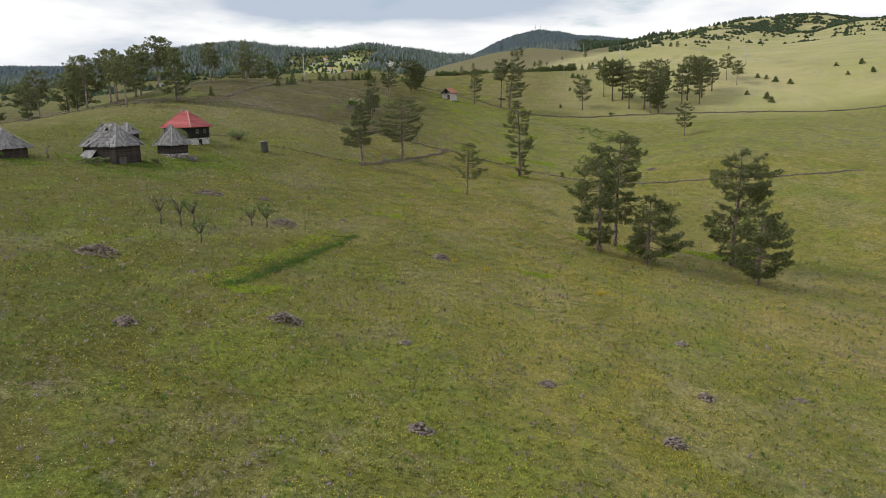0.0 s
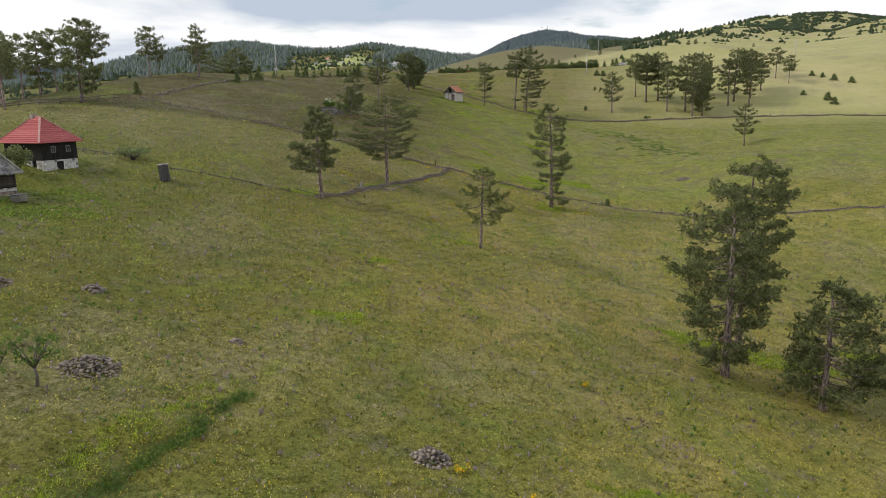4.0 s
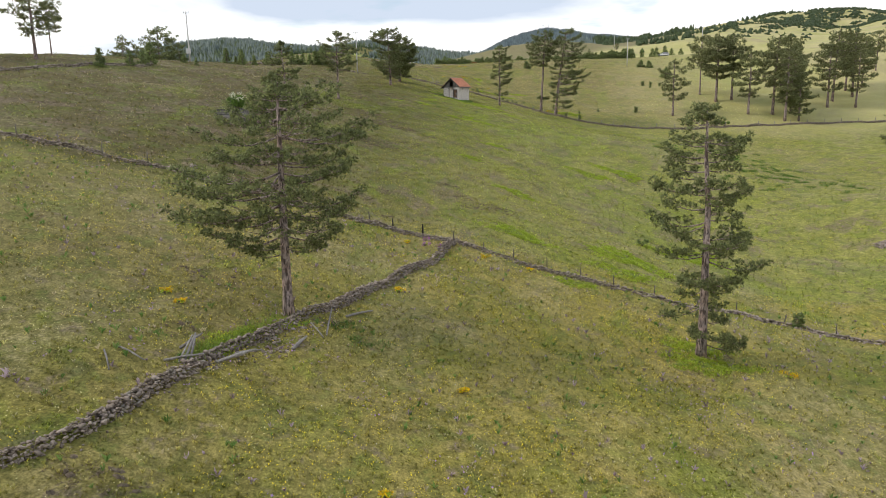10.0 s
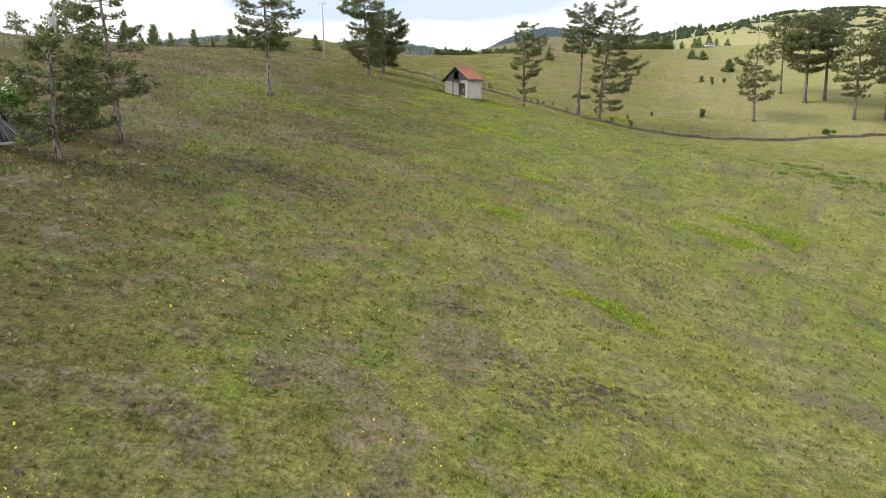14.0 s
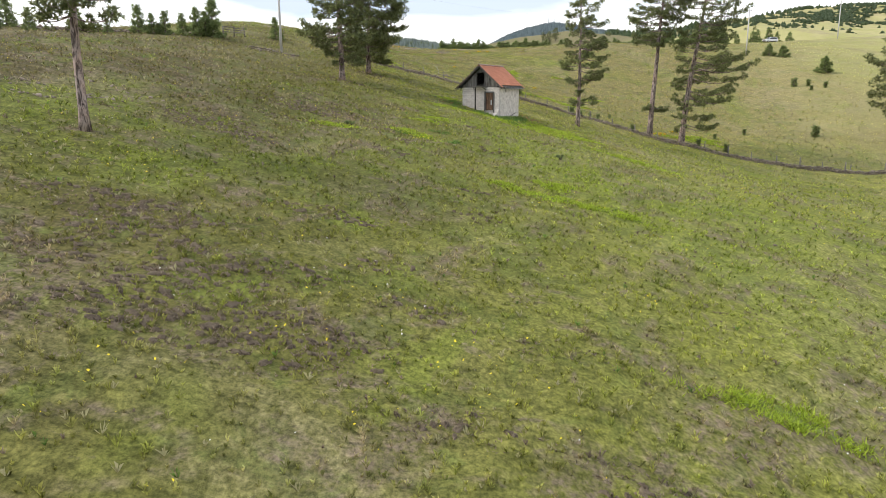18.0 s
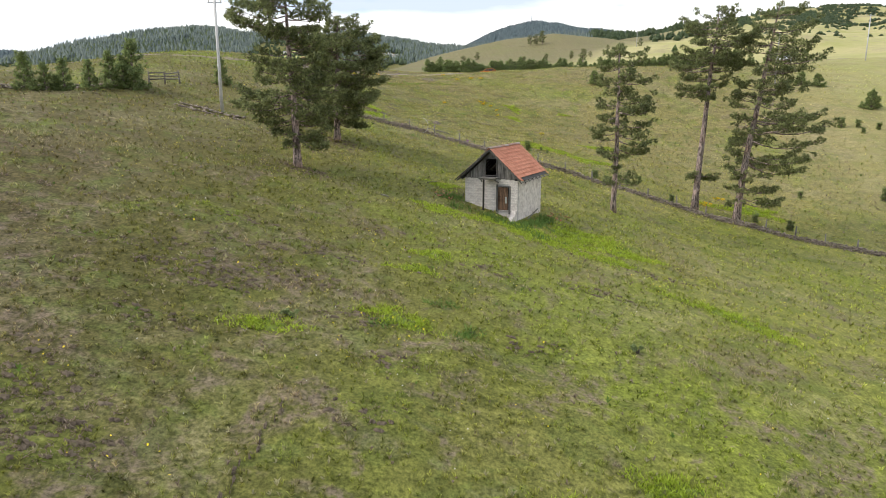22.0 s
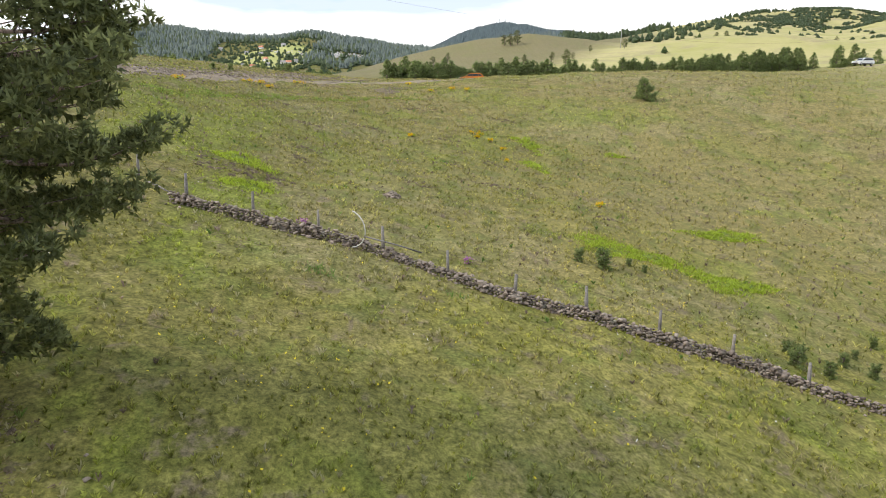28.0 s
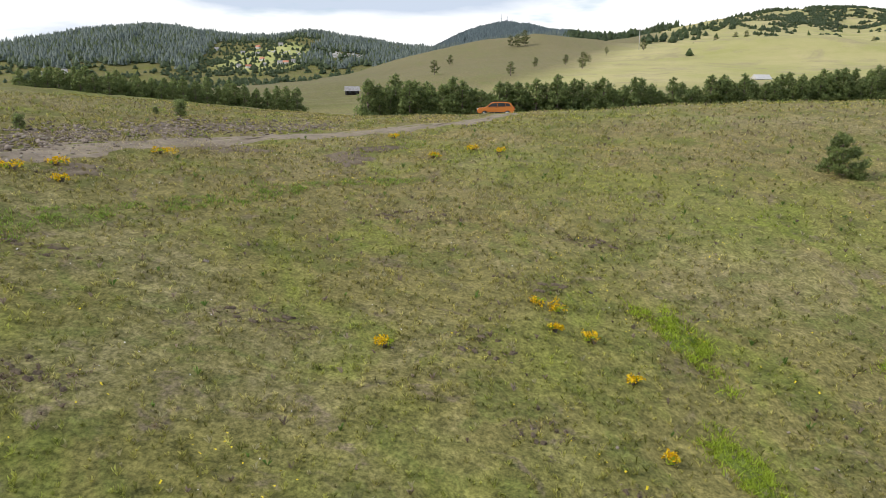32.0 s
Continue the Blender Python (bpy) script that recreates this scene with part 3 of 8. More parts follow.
def pine_meshes(seed, height, rad, start, limbs=38, pads=1.0, tuft=0.30, blades=6, wide=0.03, shape=1.0, lean=(0, 0), trunk=0.26, flat=0.5, sparse=0.0, low=None, per=7, cone=False, skew=(0.0, 0.0), env=None, puff=1.0):
    """Trunk with limbs, and crown of needle pads, of a pine that stands on the origin. start: where the crown begins; shape: how pointed it is; env: its reach to the west and to the east at parts of its height."""
    rng = np.random.default_rng(seed)
    fine = per > 6
    hs = np.linspace(0, 1, 11)
    wob = np.cumsum(rng.normal(size=(11, 2)) * 0.012 * height, 0) * hs[:, None] * 0.4
    line = np.stack([wob[:, 0] + lean[0] * hs**1.3 * height, wob[:, 1] + lean[1] * hs**1.3 * height, hs * height - 0.25], -1)
    rr = trunk * (1 - hs) ** 0.7 + 0.025
    rr[0] *= 1.3
    solid, centres, outward = [tube(line, rr, 9 if fine else 6)], [], []

    def on(h):
        return np.array([np.interp(h, hs, line[:, k]) for k in range(3)])

    def pad(c, r, axis):
        """A rounded clump of needles at a branch tip."""
        m = max(3, int(per * r * r * 9 + per * 0.35))
        d = rng.normal(size=(m, 3)) + [0, 0, 0.35]
        d /= np.linalg.norm(d, axis=1)[:, None]
        o = d * r * (0.35 + 0.65 * rng.random((m, 1)) ** 0.5) * [1, 1, flat + 0.2]
        centres.append(c + o)
        w = d + [0, 0, 0.15] + (c - axis) * [1, 1, 0] * 0.08
        outward.append(w / np.linalg.norm(w, axis=1)[:, None])

    tiers = max(4, limbs // 5)
    for i in range(limbs):
        tier = i // 5
        u = min(max((tier + 0.75 * rng.random()) / tiers, 0), 1)
        h = start + (0.975 - start) * u
        az = i * 1.95 + tier * 0.6 + rng.normal() * 0.4
        if cone:
            ln = rad * ((1 - u) ** 0.8 + 0.08) * (0.50 + 0.52 * rng.random())
        elif env:
            e = np.array(env)
            side = 0.5 + 0.5 * math.copysign(abs(math.cos(az)) ** 0.7, math.cos(az))
            ln = (np.interp(h, e[:, 0], e[:, 1]) * (1 - side) + np.interp(h, e[:, 0], e[:, 2]) * side) * (0.66 + 0.42 * rng.random() ** 0.7)
        else:
            ln = rad * ((0.46 + 0.54 * min(1.0, u / 0.33)) * max(1 - u**2.4, 0) ** (0.25 + 0.6 * shape) + 0.12) * (0.42 + 0.64 * rng.random())
            ln *= 1 + skew[1] * math.cos(az - skew[0])
        if rng.random() < sparse:
            continue
        ln = max(ln, 0.3)
        o = on(h)
        rise = (-0.16 + 0.30 * u + rng.normal() * 0.10) * ln
        s = np.linspace(0, 1, 6)
        out = np.array([math.cos(az), math.sin(az), 0])
        across = np.array([-math.sin(az), math.cos(az), 0])
        bend = across * (rng.normal() * 0.18 * ln * s**2 + rng.normal() * 0.05 * ln * np.sin(s * 6.28))[:, None]
        path = o + out * (s * ln)[:, None] + bend + np.array([0, 0, 1.0]) * (rise * s - 0.09 * ln * np.sin(s * np.pi) + 0.11 * ln * s**4)[:, None]
        br = np.interp(h, hs, rr)
        girth = np.linspace(min(br * 0.5, 0.022 + 0.011 * ln), 0.011, 6)
        solid.append(tube(path, girth, 5) if fine else tube(path[::2], girth[::2], 3))
        m = max(2, int(round(ln * 2.3 * pads + 0.8)))
        for k in range(m):
            t = 1.0 if k == m - 1 else 0.18 + 0.80 * ((k + rng.random()) / m) ** 0.8
            p = np.array([np.interp(t, s, path[:, j]) for j in range(3)])
            off = (1 if k % 2 else -1) * ln * 0.42 * (1.14 - t) * (0.35 + rng.random())
            c = p + across * off + out * abs(off) * 0.7 + np.array([0, 0, 0.03 + 0.16 * abs(off) + 0.12 * rng.random()])
            if fine and abs(off) > 0.12:
                solid.append(tube([p, (p + c) / 2 - [0, 0, 0.04], c], [0.024, 0.017, 0.009], 3))
            pad(c, (0.22 + 0.035 * ln) * (0.75 + 0.55 * rng.random()) * puff, o)
    for h, az, ln in low or ():
        o = on(h)
        tip = o + np.array([math.cos(az), math.sin(az), -0.08]) * ln
        solid.append(tube([o, (o + tip) / 2 + [0, 0, 0.05], tip], [0.05, 0.035, 0.015], 5))
        for t in (0.55, 0.8, 1.0):
            for q in range(3):
                pad(o + (tip - o) * t + rng.normal(size=3) * [0.3, 0.3, 0.15], 0.32, o)
    pad(on(0.99), 0.14 + 0.04 * rad, on(0.9))
    pad(on(0.95), 0.2 + 0.05 * rad, on(0.9))
    return merged(solid), tufts(rng, np.concatenate(centres), np.concatenate(outward), tuft, blades, wide)


def tree(name, meshes, at, label, category="tree", group="", turn=0.0, needle=None, scale=1.0):
    """A tree as a thing: an Empty at its foot with a trunk and a crown."""
    (tv, tf), (cv, cf, cn) = meshes
    foot = new(name)
    foot.matrix_basis = Matrix.Translation((at[0], at[1], gz(at[0], at[1]))) @ Matrix.Rotation(turn, 4, "Z") @ Matrix.Scale(scale, 4)
    hang("trunk", tri_mesh("trunk", tv, tf, BARK, True), foot)
    hang("crown", tri_mesh("crown", cv, cf, needle or NEEDLE, False, cn), foot)
    tagged(foot, label, category, group)
    return foot


def again(ob, x, y, turn=0.0, scale=1.0, sink=0.0):
    """Another like ob, with its foot on the ground at x, y."""
    c = copy_thing(ob, Matrix.Translation((x, y, gz(x, y) - sink)) @ Matrix.Rotation(turn, 4, "Z"))
    c.scale = [scale] * 3
    return c


# Single pines along the way.
SPREAD_A = [(0.36, 4.2, 1.4), (0.42, 4.4, 2.0), (0.50, 3.9, 3.1), (0.62, 3.4, 1.8), (0.70, 1.6, 2.8), (0.83, 2.1, 2.2), (0.95, 0.9, 0.9)]
SPREAD_B = [(0.26, 1.6, 1.2), (0.34, 3.5, 3.2), (0.45, 6.0, 5.4), (0.58, 6.8, 4.2), (0.70, 4.6, 3.8), (0.80, 4.6, 5.8), (0.89, 3.4, 3.4), (0.97, 1.4, 1.8)]
SPREAD_C = [(0.36, 1.0, 2.0), (0.44, 3.1, 2.7), (0.52, 3.7, 3.6), (0.62, 3.3, 3.0), (0.74, 2.3, 2.6), (0.88, 1.6, 1.7), (0.98, 0.8, 1.0)]
SPREAD_D = [(0.06, 0.7, 3.0), (0.12, 1.0, 3.4), (0.20, 3.1, 1.6), (0.30, 3.5, 2.2), (0.38, 3.7, 3.9), (0.48, 2.8, 4.8), (0.58, 4.4, 2.4), (0.70, 3.9, 2.5), (0.82, 3.2, 4.2), (0.92, 2.2, 1.4), (0.98, 0.8, 0.6)]
SPREAD_E = [(0.08, 2.0, 1.2), (0.20, 4.2, 2.6), (0.40, 5.0, 3.2), (0.60, 5.2, 2.6), (0.80, 4.7, 2.2), (0.93, 2.6, 1.6)]
SPREAD_F = [(0.24, 1.6, 2.4), (0.40, 2.6, 3.6), (0.56, 2.6, 2.8), (0.70, 2.8, 4.6), (0.84, 2.6, 4.4), (0.95, 2.0, 3.4)]
SPREAD_G = [(0.14, 1.5, 2.0), (0.25, 3.3, 4.8), (0.42, 3.5, 5.8), (0.60, 2.5, 5.0), (0.80, 1.7, 3.5), (0.95, 1.0, 1.2)]
SPREAD_H = [(0.06, 2.4, 2.6), (0.20, 3.4, 2.0), (0.36, 4.8, 2.4), (0.46, 4.5, 2.0), (0.55, 2.4, 3.4), (0.65, 3.2, 5.8), (0.76, 5.8, 6.4), (0.88, 2.9, 3.7), (0.97, 1.0, 1.4)]
SPREAD_I = [(0.10, 1.4, 2.0), (0.25, 3.3, 3.8), (0.45, 3.9, 4.8), (0.65, 3.5, 4.0), (0.85, 2.1, 2.9), (0.96, 0.9, 1.0)]
SPREAD_J = [(0.17, 2.1, 1.6), (0.22, 1.7, 2.9), (0.26, 0.2, 0.2), (0.33, 0.3, 0.3), (0.37, 2.2, 2.2), (0.42, 3.6, 3.8), (0.53, 1.4, 3.1), (0.62, 1.7, 4.2), (0.72, 1.8, 2.3), (0.82, 1.9, 3.2), (0.94, 1.5, 2.5)]
SPREAD_K = [(0.56, 2.4, 0.8), (0.64, 4.4, 1.6), (0.72, 5.1, 3.1), (0.83, 4.2, 4.5), (0.93, 3.0, 3.2), (0.99, 1.0, 1.2)]
SPREAD_L = [(0.10, 0.7, 3.4), (0.16, 1.3, 5.8), (0.22, 0.6, 2.6), (0.30, 2.9, 7.2), (0.40, 2.3, 7.4), (0.51, 3.9, 8.0), (0.60, 3.0, 4.8), (0.70, 3.1, 6.1), (0.83, 3.3, 5.0), (0.94, 2.0, 4.0)]
SPREAD_M = [(0.13, 0.8, 0.8), (0.18, 1.4, 2.9), (0.28, 2.4, 3.0), (0.40, 5.0, 3.1), (0.52, 3.0, 2.8), (0.62, 3.0, 2.9), (0.72, 3.2, 2.8), (0.82, 4.8, 3.3), (0.92, 3.0, 2.7), (0.98, 1.4, 1.2)]
SPREAD_N = [(0.14, 1.4, 2.2), (0.25, 2.8, 3.7), (0.45, 3.1, 5.0), (0.60, 2.7, 4.2), (0.75, 2.9, 4.4), (0.88, 2.0, 2.9), (0.97, 1.0, 1.2)]
tree("pine", pine_meshes(1, 13.0, 3.7, 0.36, 58, 1.0, 0.20, 5, 0.042, lean=(-0.03, 0.0), trunk=0.27, flat=0.55, per=14, env=SPREAD_A), (-16.7, 150.6), "black pine with a dark broad crown beside a dry stone wall")
tree("pine", pine_meshes(2, 14.9, 5.7, 0.28, 66, 0.95, 0.19, 5, 0.040, trunk=0.32, flat=0.32, sparse=0.14, per=11, env=SPREAD_B, puff=0.92), (-9.3, 173.6), "old black pine with wide open crown and cones")
tree("pine", pine_meshes(3, 10.2, 4.2, 0.36, 44, 0.8, 0.21, 5, 0.042, lean=(0.05, 0.0), trunk=0.18, flat=0.5, sparse=0.22, per=12, env=SPREAD_C), (5.2, 140.3), "slender pine with a light green round crown", needle=NEEDLE_PALE)
tree("pine", pine_meshes(4, 19.0, 4.2, 0.06, 74, 1.0, 0.22, 5, 0.042, lean=(0.01, 0.0), trunk=0.34, flat=0.5, sparse=0.06, per=12, env=SPREAD_D), (20.2, 180.3), "tall narrow pine with branches almost down to the grass")
tree("pine", pine_meshes(5, 16.8, 5.4, 0.08, 74, 0.85, 0.25, 5, 0.046, trunk=0.34, flat=0.6, per=10, env=SPREAD_E, puff=1.15), (25.2, 110.6), "broad pine with limbs reaching far down its trunk")
tree("pine", pine_meshes(25, 19.2, 5.0, 0.24, 62, 0.85, 0.25, 5, 0.046, trunk=0.32, flat=0.55, per=10, env=SPREAD_F, puff=1.15), (30.0, 119.5), "tall layered pine close behind another pine")
tree("pine", pine_meshes(6, 10.9, 5.0, 0.12, 58, 0.9, 0.24, 5, 0.044, lean=(0.02, 0.0), trunk=0.28, flat=0.65, per=10, env=SPREAD_G, puff=1.2), (32.0, 106.9), "low bushy pine standing beside a taller one")
tree("pine", pine_meshes(7, 20.0, 5.4, 0.06, 76, 0.85, 0.26, 5, 0.048, lean=(0.05, 0.0), trunk=0.36, flat=0.6, per=9, env=SPREAD_H, puff=1.15), (49.5, 117.2), "tall uneven pine in the hollow")
tree("pine", pine_meshes(8, 12.6, 4.6, 0.10, 62, 0.95, 0.26, 5, 0.048, lean=(0.03, 0.0), trunk=0.28, flat=0.65, per=9, env=SPREAD_I, puff=1.2), (47.8, 103.2), "smaller dense pine in the hollow")
tree("pine", pine_meshes(9, 15.4, 4.0, 0.17, 60, 1.0, 0.21, 5, 0.042, lean=(0.02, 0.0), trunk=0.24, flat=0.45, per=13, env=SPREAD_J), (15.6, 315.4), "slim pine with a gappy crown beside the stone wall")
tree("pine", pine_meshes(10, 21.9, 5.2, 0.56, 50, 1.0, 0.22, 5, 0.042, lean=(0.06, 0.0), trunk=0.36, flat=0.45, per=13, env=SPREAD_K, low=[(0.185, 0.0, 2.1), (0.19, 3.3, 1.0), (0.18, 0.9, 1.4)]), (28.0, 327.6), "very tall pine with a bare trunk beside the stone wall")
tree("pine", pine_meshes(11, 23.0, 5.8, 0.10, 80, 0.9, 0.22, 5, 0.042, lean=(0.09, 0.0), trunk=0.38, flat=0.45, sparse=0.05, per=12, env=SPREAD_L), (31.7, 325.2), "very tall pine with broad limbs beside the stone wall")
tree("pine", pine_meshes(12, 13.4, 5.0, 0.14, 76, 1.1, 0.20, 5, 0.042, lean=(-0.03, 0.0), trunk=0.30, flat=0.55, per=14, env=SPREAD_M), (-11.7, 305.0), "sturdy dark pine on the slope above the hut")
tree("pine", pine_meshes(13, 11.4, 4.8, 0.15, 80, 1.25, 0.20, 5, 0.042, trunk=0.30, flat=0.55, per=14, env=SPREAD_N, puff=1.1), (-10.3, 318.6), "sturdy pine with spreading limbs and reddish needle litter below")
tree("pine", pine_meshes(14, 7.2, 3.3, 0.18, 44, 1.2, 0.21, 5, 0.042, 0.5, (0.03, 0.0), 0.16, 0.45, sparse=0.06, per=12), (-21.7, 224.2), "small thin half-bare pine beside collapsed timbers", turn=0.5)
tree("pine", pine_meshes(15, 11.2, 3.2, 0.25, 44, 1.1, 0.21, 5, 0.042, 0.6, (-0.03, 0.0), 0.20, 0.45, sparse=0.10, per=12), (-21.0, 231.0), "thin sparse pine behind collapsed timbers", turn=1.2)
tree("pine", pine_meshes(16, 12.2, 3.8, 0.42, 40, 1.0, 0.21, 5, 0.040, 0.4, (-0.02, 0.0), 0.22, 0.35, sparse=0.05, per=12), (-18.3, 262.4), "slender pine with a flat-topped layered crown", turn=2.2)
# Pines farther off, in four shapes.
far_a = tree("pine", pine_meshes(21, 16.0, 4.6, 0.26, 40, 0.62, 0.42, 5, 0.07, 0.5, trunk=0.30, per=4, puff=1.35, sparse=0.05), (67.1, 335.8), "pine with layered crown beside the stone wall", group="pines on the hillside", needle=NEEDLE_OLIVE)
far_b = tree("pine", pine_meshes(22, 19.0, 5.6, 0.36, 40, 0.62, 0.45, 5, 0.075, 0.35, trunk=0.34, per=4, puff=1.35, sparse=0.05), (84.1, 348.4), "tall pine with a broad flat crown in a hillside grove", group="pines on the hillside", needle=NEEDLE_OLIVE)
far_c = tree("pine", pine_meshes(23, 14.0, 5.2, 0.14, 46, 0.62, 0.45, 5, 0.075, 0.45, trunk=0.30, per=4, puff=1.35), (-71.0, 194.6), "dark full-crowned pine on the crest by a rail fence", group="pines on the crest")
far_d = tree("pine", pine_meshes(24, 13.0, 4.0, 0.45, 34, 0.62, 0.42, 5, 0.07, 0.3, trunk=0.19, per=4, puff=1.35, sparse=0.05), (-79.9, 183.6), "pine with bare trunk and high crown on the crest", group="pines on the crest", needle=NEEDLE_OLIVE)
rng = np.random.default_rng(5)
for kind, x, y, s in (
    (far_d, 81.2, 354.6, 1.35), (far_b, 83.8, 347.8, 1.05), (far_b, 89.2, 349.5, 1.05), (far_a, 89.2, 336.8, 1.15), (far_b, 96.8, 338.0, 1.18), (far_a, 97.5, 331.6, 1.2), (far_c, 101.5, 331.8, 0.92), (far_a, 117.4, 347.0, 1.15), (far_b, 122.2, 353.3, 1.15), (far_b, 132.4, 364.9, 1.0), (far_b, 131.1, 358.4, 1.06),
    (far_d, 153.2, 384.2, 1.05), (far_d, 155.9, 376.9, 0.95), (far_c, 113.7, 363.6, 1.0), (far_a, 106, 345, 1.1), (far_b, 110, 358, 1.0), (far_a, 126, 347, 1.1), (far_a, 140, 369, 1.0), (far_c, 103, 340, 0.8), (far_a, 94.3, 274, 0.82),
):
    again(kind, x, y, rng.random() * 6.28, s)
for kind, x, y, s in (
    (far_d, -76.4, 242.3, 1.0), (far_d, -77.2, 250.0, 0.74), (far_a, -66.2, 249.8, 0.90), (far_d, -69.9, 261.7, 0.72), (far_d, -93.5, 241, 1.35), (far_d, -92, 243.6, 1.25), (far_c, -85, 350, 1.3), (far_a, -94, 346, 1.0), (far_c, -99, 352, 0.85), (far_a, -90, 354, 1.05), (far_c, -80, 354, 0.95), (far_c, -106, 350, 0.75),
    (far_d, -88, 196, 1.05), (far_d, -94, 206, 1.15), (far_c, -90, 214, 1.0), (far_d, -98, 200, 1.1), (far_c, -104, 212, 1.1), (far_d, -101, 226, 1.2), (far_c, -112, 222, 1.0), (far_d, -116, 208, 1.1),
    (far_c, -120, 232, 1.0), (far_c, -124, 216, 0.9), (far_d, -130, 228, 1.0), (far_c, -140, 224, 0.8), (far_c, -146, 214, 0.8), (far_c, -152, 222, 0.75), (far_d, -96, 232, 1.2),
):
    again(kind, x, y, rng.random() * 6.28, s)

# ---- materials of built things ----
BLOCK = stony("concrete_block", (0.52, 0.47, 0.44), (0.66, 0.61, 0.575), 9.0, per="piece")
PLASTER = stony("grey_render", (0.58, 0.53, 0.495), (0.66, 0.61, 0.575), 3.0, moss=(0.36, 0.30, 0.25), per="piece")
MORTAR = plain("mortar", (0.36, 0.34, 0.325), 0.9)
OLD_WOOD = weathered("grey_boards", (0.055, 0.052, 0.050), (0.20, 0.19, 0.18))
PALE_WOOD = weathered("silvered_timber", (0.18, 0.165, 0.15), (0.38, 0.355, 0.33), (1, 0.12, 1))
GABLE_WOOD = weathered("gable_boards", (0.028, 0.026, 0.025), (0.300, 0.285, 0.270), (1, 1, 0.10), 9.0)
DARK_WOOD = weathered("dark_boards", (0.012, 0.011, 0.010), (0.042, 0.038, 0.034))
DOOR_WOOD = weathered("brown_door_boards", (0.055, 0.033, 0.022), (0.24, 0.145, 0.092))
LOG = weathered("dark_logs", (0.024, 0.020, 0.018), (0.125, 0.102, 0.090), (0.1, 0.1, 1.4))
SHINGLE = weathered("grey_shingles", (0.200, 0.190, 0.188), (0.62, 0.60, 0.60), (1.0, 1.0, 0.12), 9.0, joined=True)
TILE = stony("clay_tile", (0.54, 0.220, 0.135), (0.69, 0.315, 0.205), 11.0, per="piece")
TILE_OLD = stony("clay_tile_shards", (0.48, 0.19, 0.115), (0.64, 0.29, 0.185), 11.0)
RED_TILE = stony("red_roof_tile", (0.44, 0.112, 0.108), (0.55, 0.165, 0.155), 5.0, per="piece")
HIP_TILE = stony("pale_hip_tile", (0.50, 0.24, 0.21), (0.62, 0.36, 0.31), 5.0, per="piece")
LICHEN = stony("lichened_ridge_tile", (0.40, 0.20, 0.14), (0.46, 0.43, 0.40), 7.0, moss=(0.42, 0.41, 0.38), per="piece")
STONE = stony("field_stone", (0.150, 0.118, 0.095), (0.42, 0.345, 0.285), 5.0, moss=(0.30, 0.28, 0.23))
STONE_PIECE = stony("wall_stone", (0.150, 0.118, 0.095), (0.42, 0.345, 0.285), 5.0, moss=(0.30, 0.28, 0.23), per="piece")
WHITE_STONE = stony("limewashed_stone", (0.50, 0.48, 0.46), (0.72, 0.70, 0.68), 2.2, moss=(0.30, 0.27, 0.25), per="piece")
DARKNESS = plain("unlit_inside", (0.02, 0.018, 0.016), 1.0)
CONCRETE = plain("pole_concrete", (0.56, 0.54, 0.52), 0.8, wear=0.15)
STEEL = plain("galvanised_steel", (0.42, 0.43, 0.44), 0.45, 0.8, 0.2)


def thing(name, at, turn=0.0):
    """An Empty for a thing's parts, at its base. turn in degrees."""
    ob = new(name)
    ob.matrix_basis = Matrix.Translation(at) @ Matrix.Rotation(radians(turn), 4, "Z")
    return ob


def block(name, dims, material, parent, label="", bevel=0.0, m=None):
    bm = bmesh.new()
    box(bm, *dims, bevel, m)
    return part(name, bm, material, parent, label)


def strut(name, a, b, w, material, parent, h=None, label="", bevel=0.0):
    bm = bmesh.new()
    beam(bm, a, b, w, h, bevel)
    return part(name, bm, material, parent, label)


def rod(name, pts, radii, material, parent=None, sides=7, label=""):
    v, f = tube(pts, radii if hasattr(radii, "__len__") else [radii] * len(pts), sides)
    return hang(name, tri_mesh(name, v, f, material, True), parent, None, label)


# ---- the hut of concrete blocks ----
hut = thing("hut", (3.055, 303.73, 33.3), -28.4)
tagged(hut, "small concrete-block hut with orange tiled roof and boarded gable", "hut")
HW, HD, HT = 2.165, 5.2, 3.25  # half width, depth, height of the walls
DX0, DX1, DZ0, DZ1 = 0.53, 1.50, 0.86, 2.66  # doorway
front = block("front_wall", (-HW, DX0, 0.014, 0.19, -0.6, 3.05), MORTAR, hut)
block("front_wall", (DX1, HW, 0.014, 0.19, -0.6, 3.05), MORTAR, hut)
block("front_wall", (DX0, DX1, 0.014, 0.19, DZ1, 3.05), MORTAR, hut)
block("front_wall", (DX0, DX1, 0.014, 0.19, -0.6, DZ0), MORTAR, hut)
block("ring_beam", (-HW, HW, 0.0, 0.2, 3.05, HT), PLASTER, hut, bevel=0.01)
bm = bmesh.new()
for d in ((HW - 0.2, HW, 0.2, 1.45, -0.6, HT), (HW - 0.2, HW, 1.75, HD, -0.6, HT), (HW - 0.2, HW, 1.45, 1.75, -0.6, 2.72), (HW - 0.2, HW, 1.45, 1.75, 3.06, HT)):
    box(bm, *d)
part("side_wall", bm, PLASTER, hut, "rendered side wall with a small square opening")
block("side_wall", (-HW, -HW + 0.2, 0.2, HD, -0.4, HT), PLASTER, hut)
block("back_wall", (-HW + 0.2, HW - 0.2, HD - 0.2, HD, -0.6, HT), PLASTER, hut)
block("ground_slab", (-HW + 0.2, HW - 0.2, 0.2, HD - 0.2, 0.3, 0.75), MORTAR, hut)
block("loft_floor", (-HW + 0.2, HW - 0.2, 0.2, HD - 0.2, 3.1, 3.2), DARKNESS, hut)
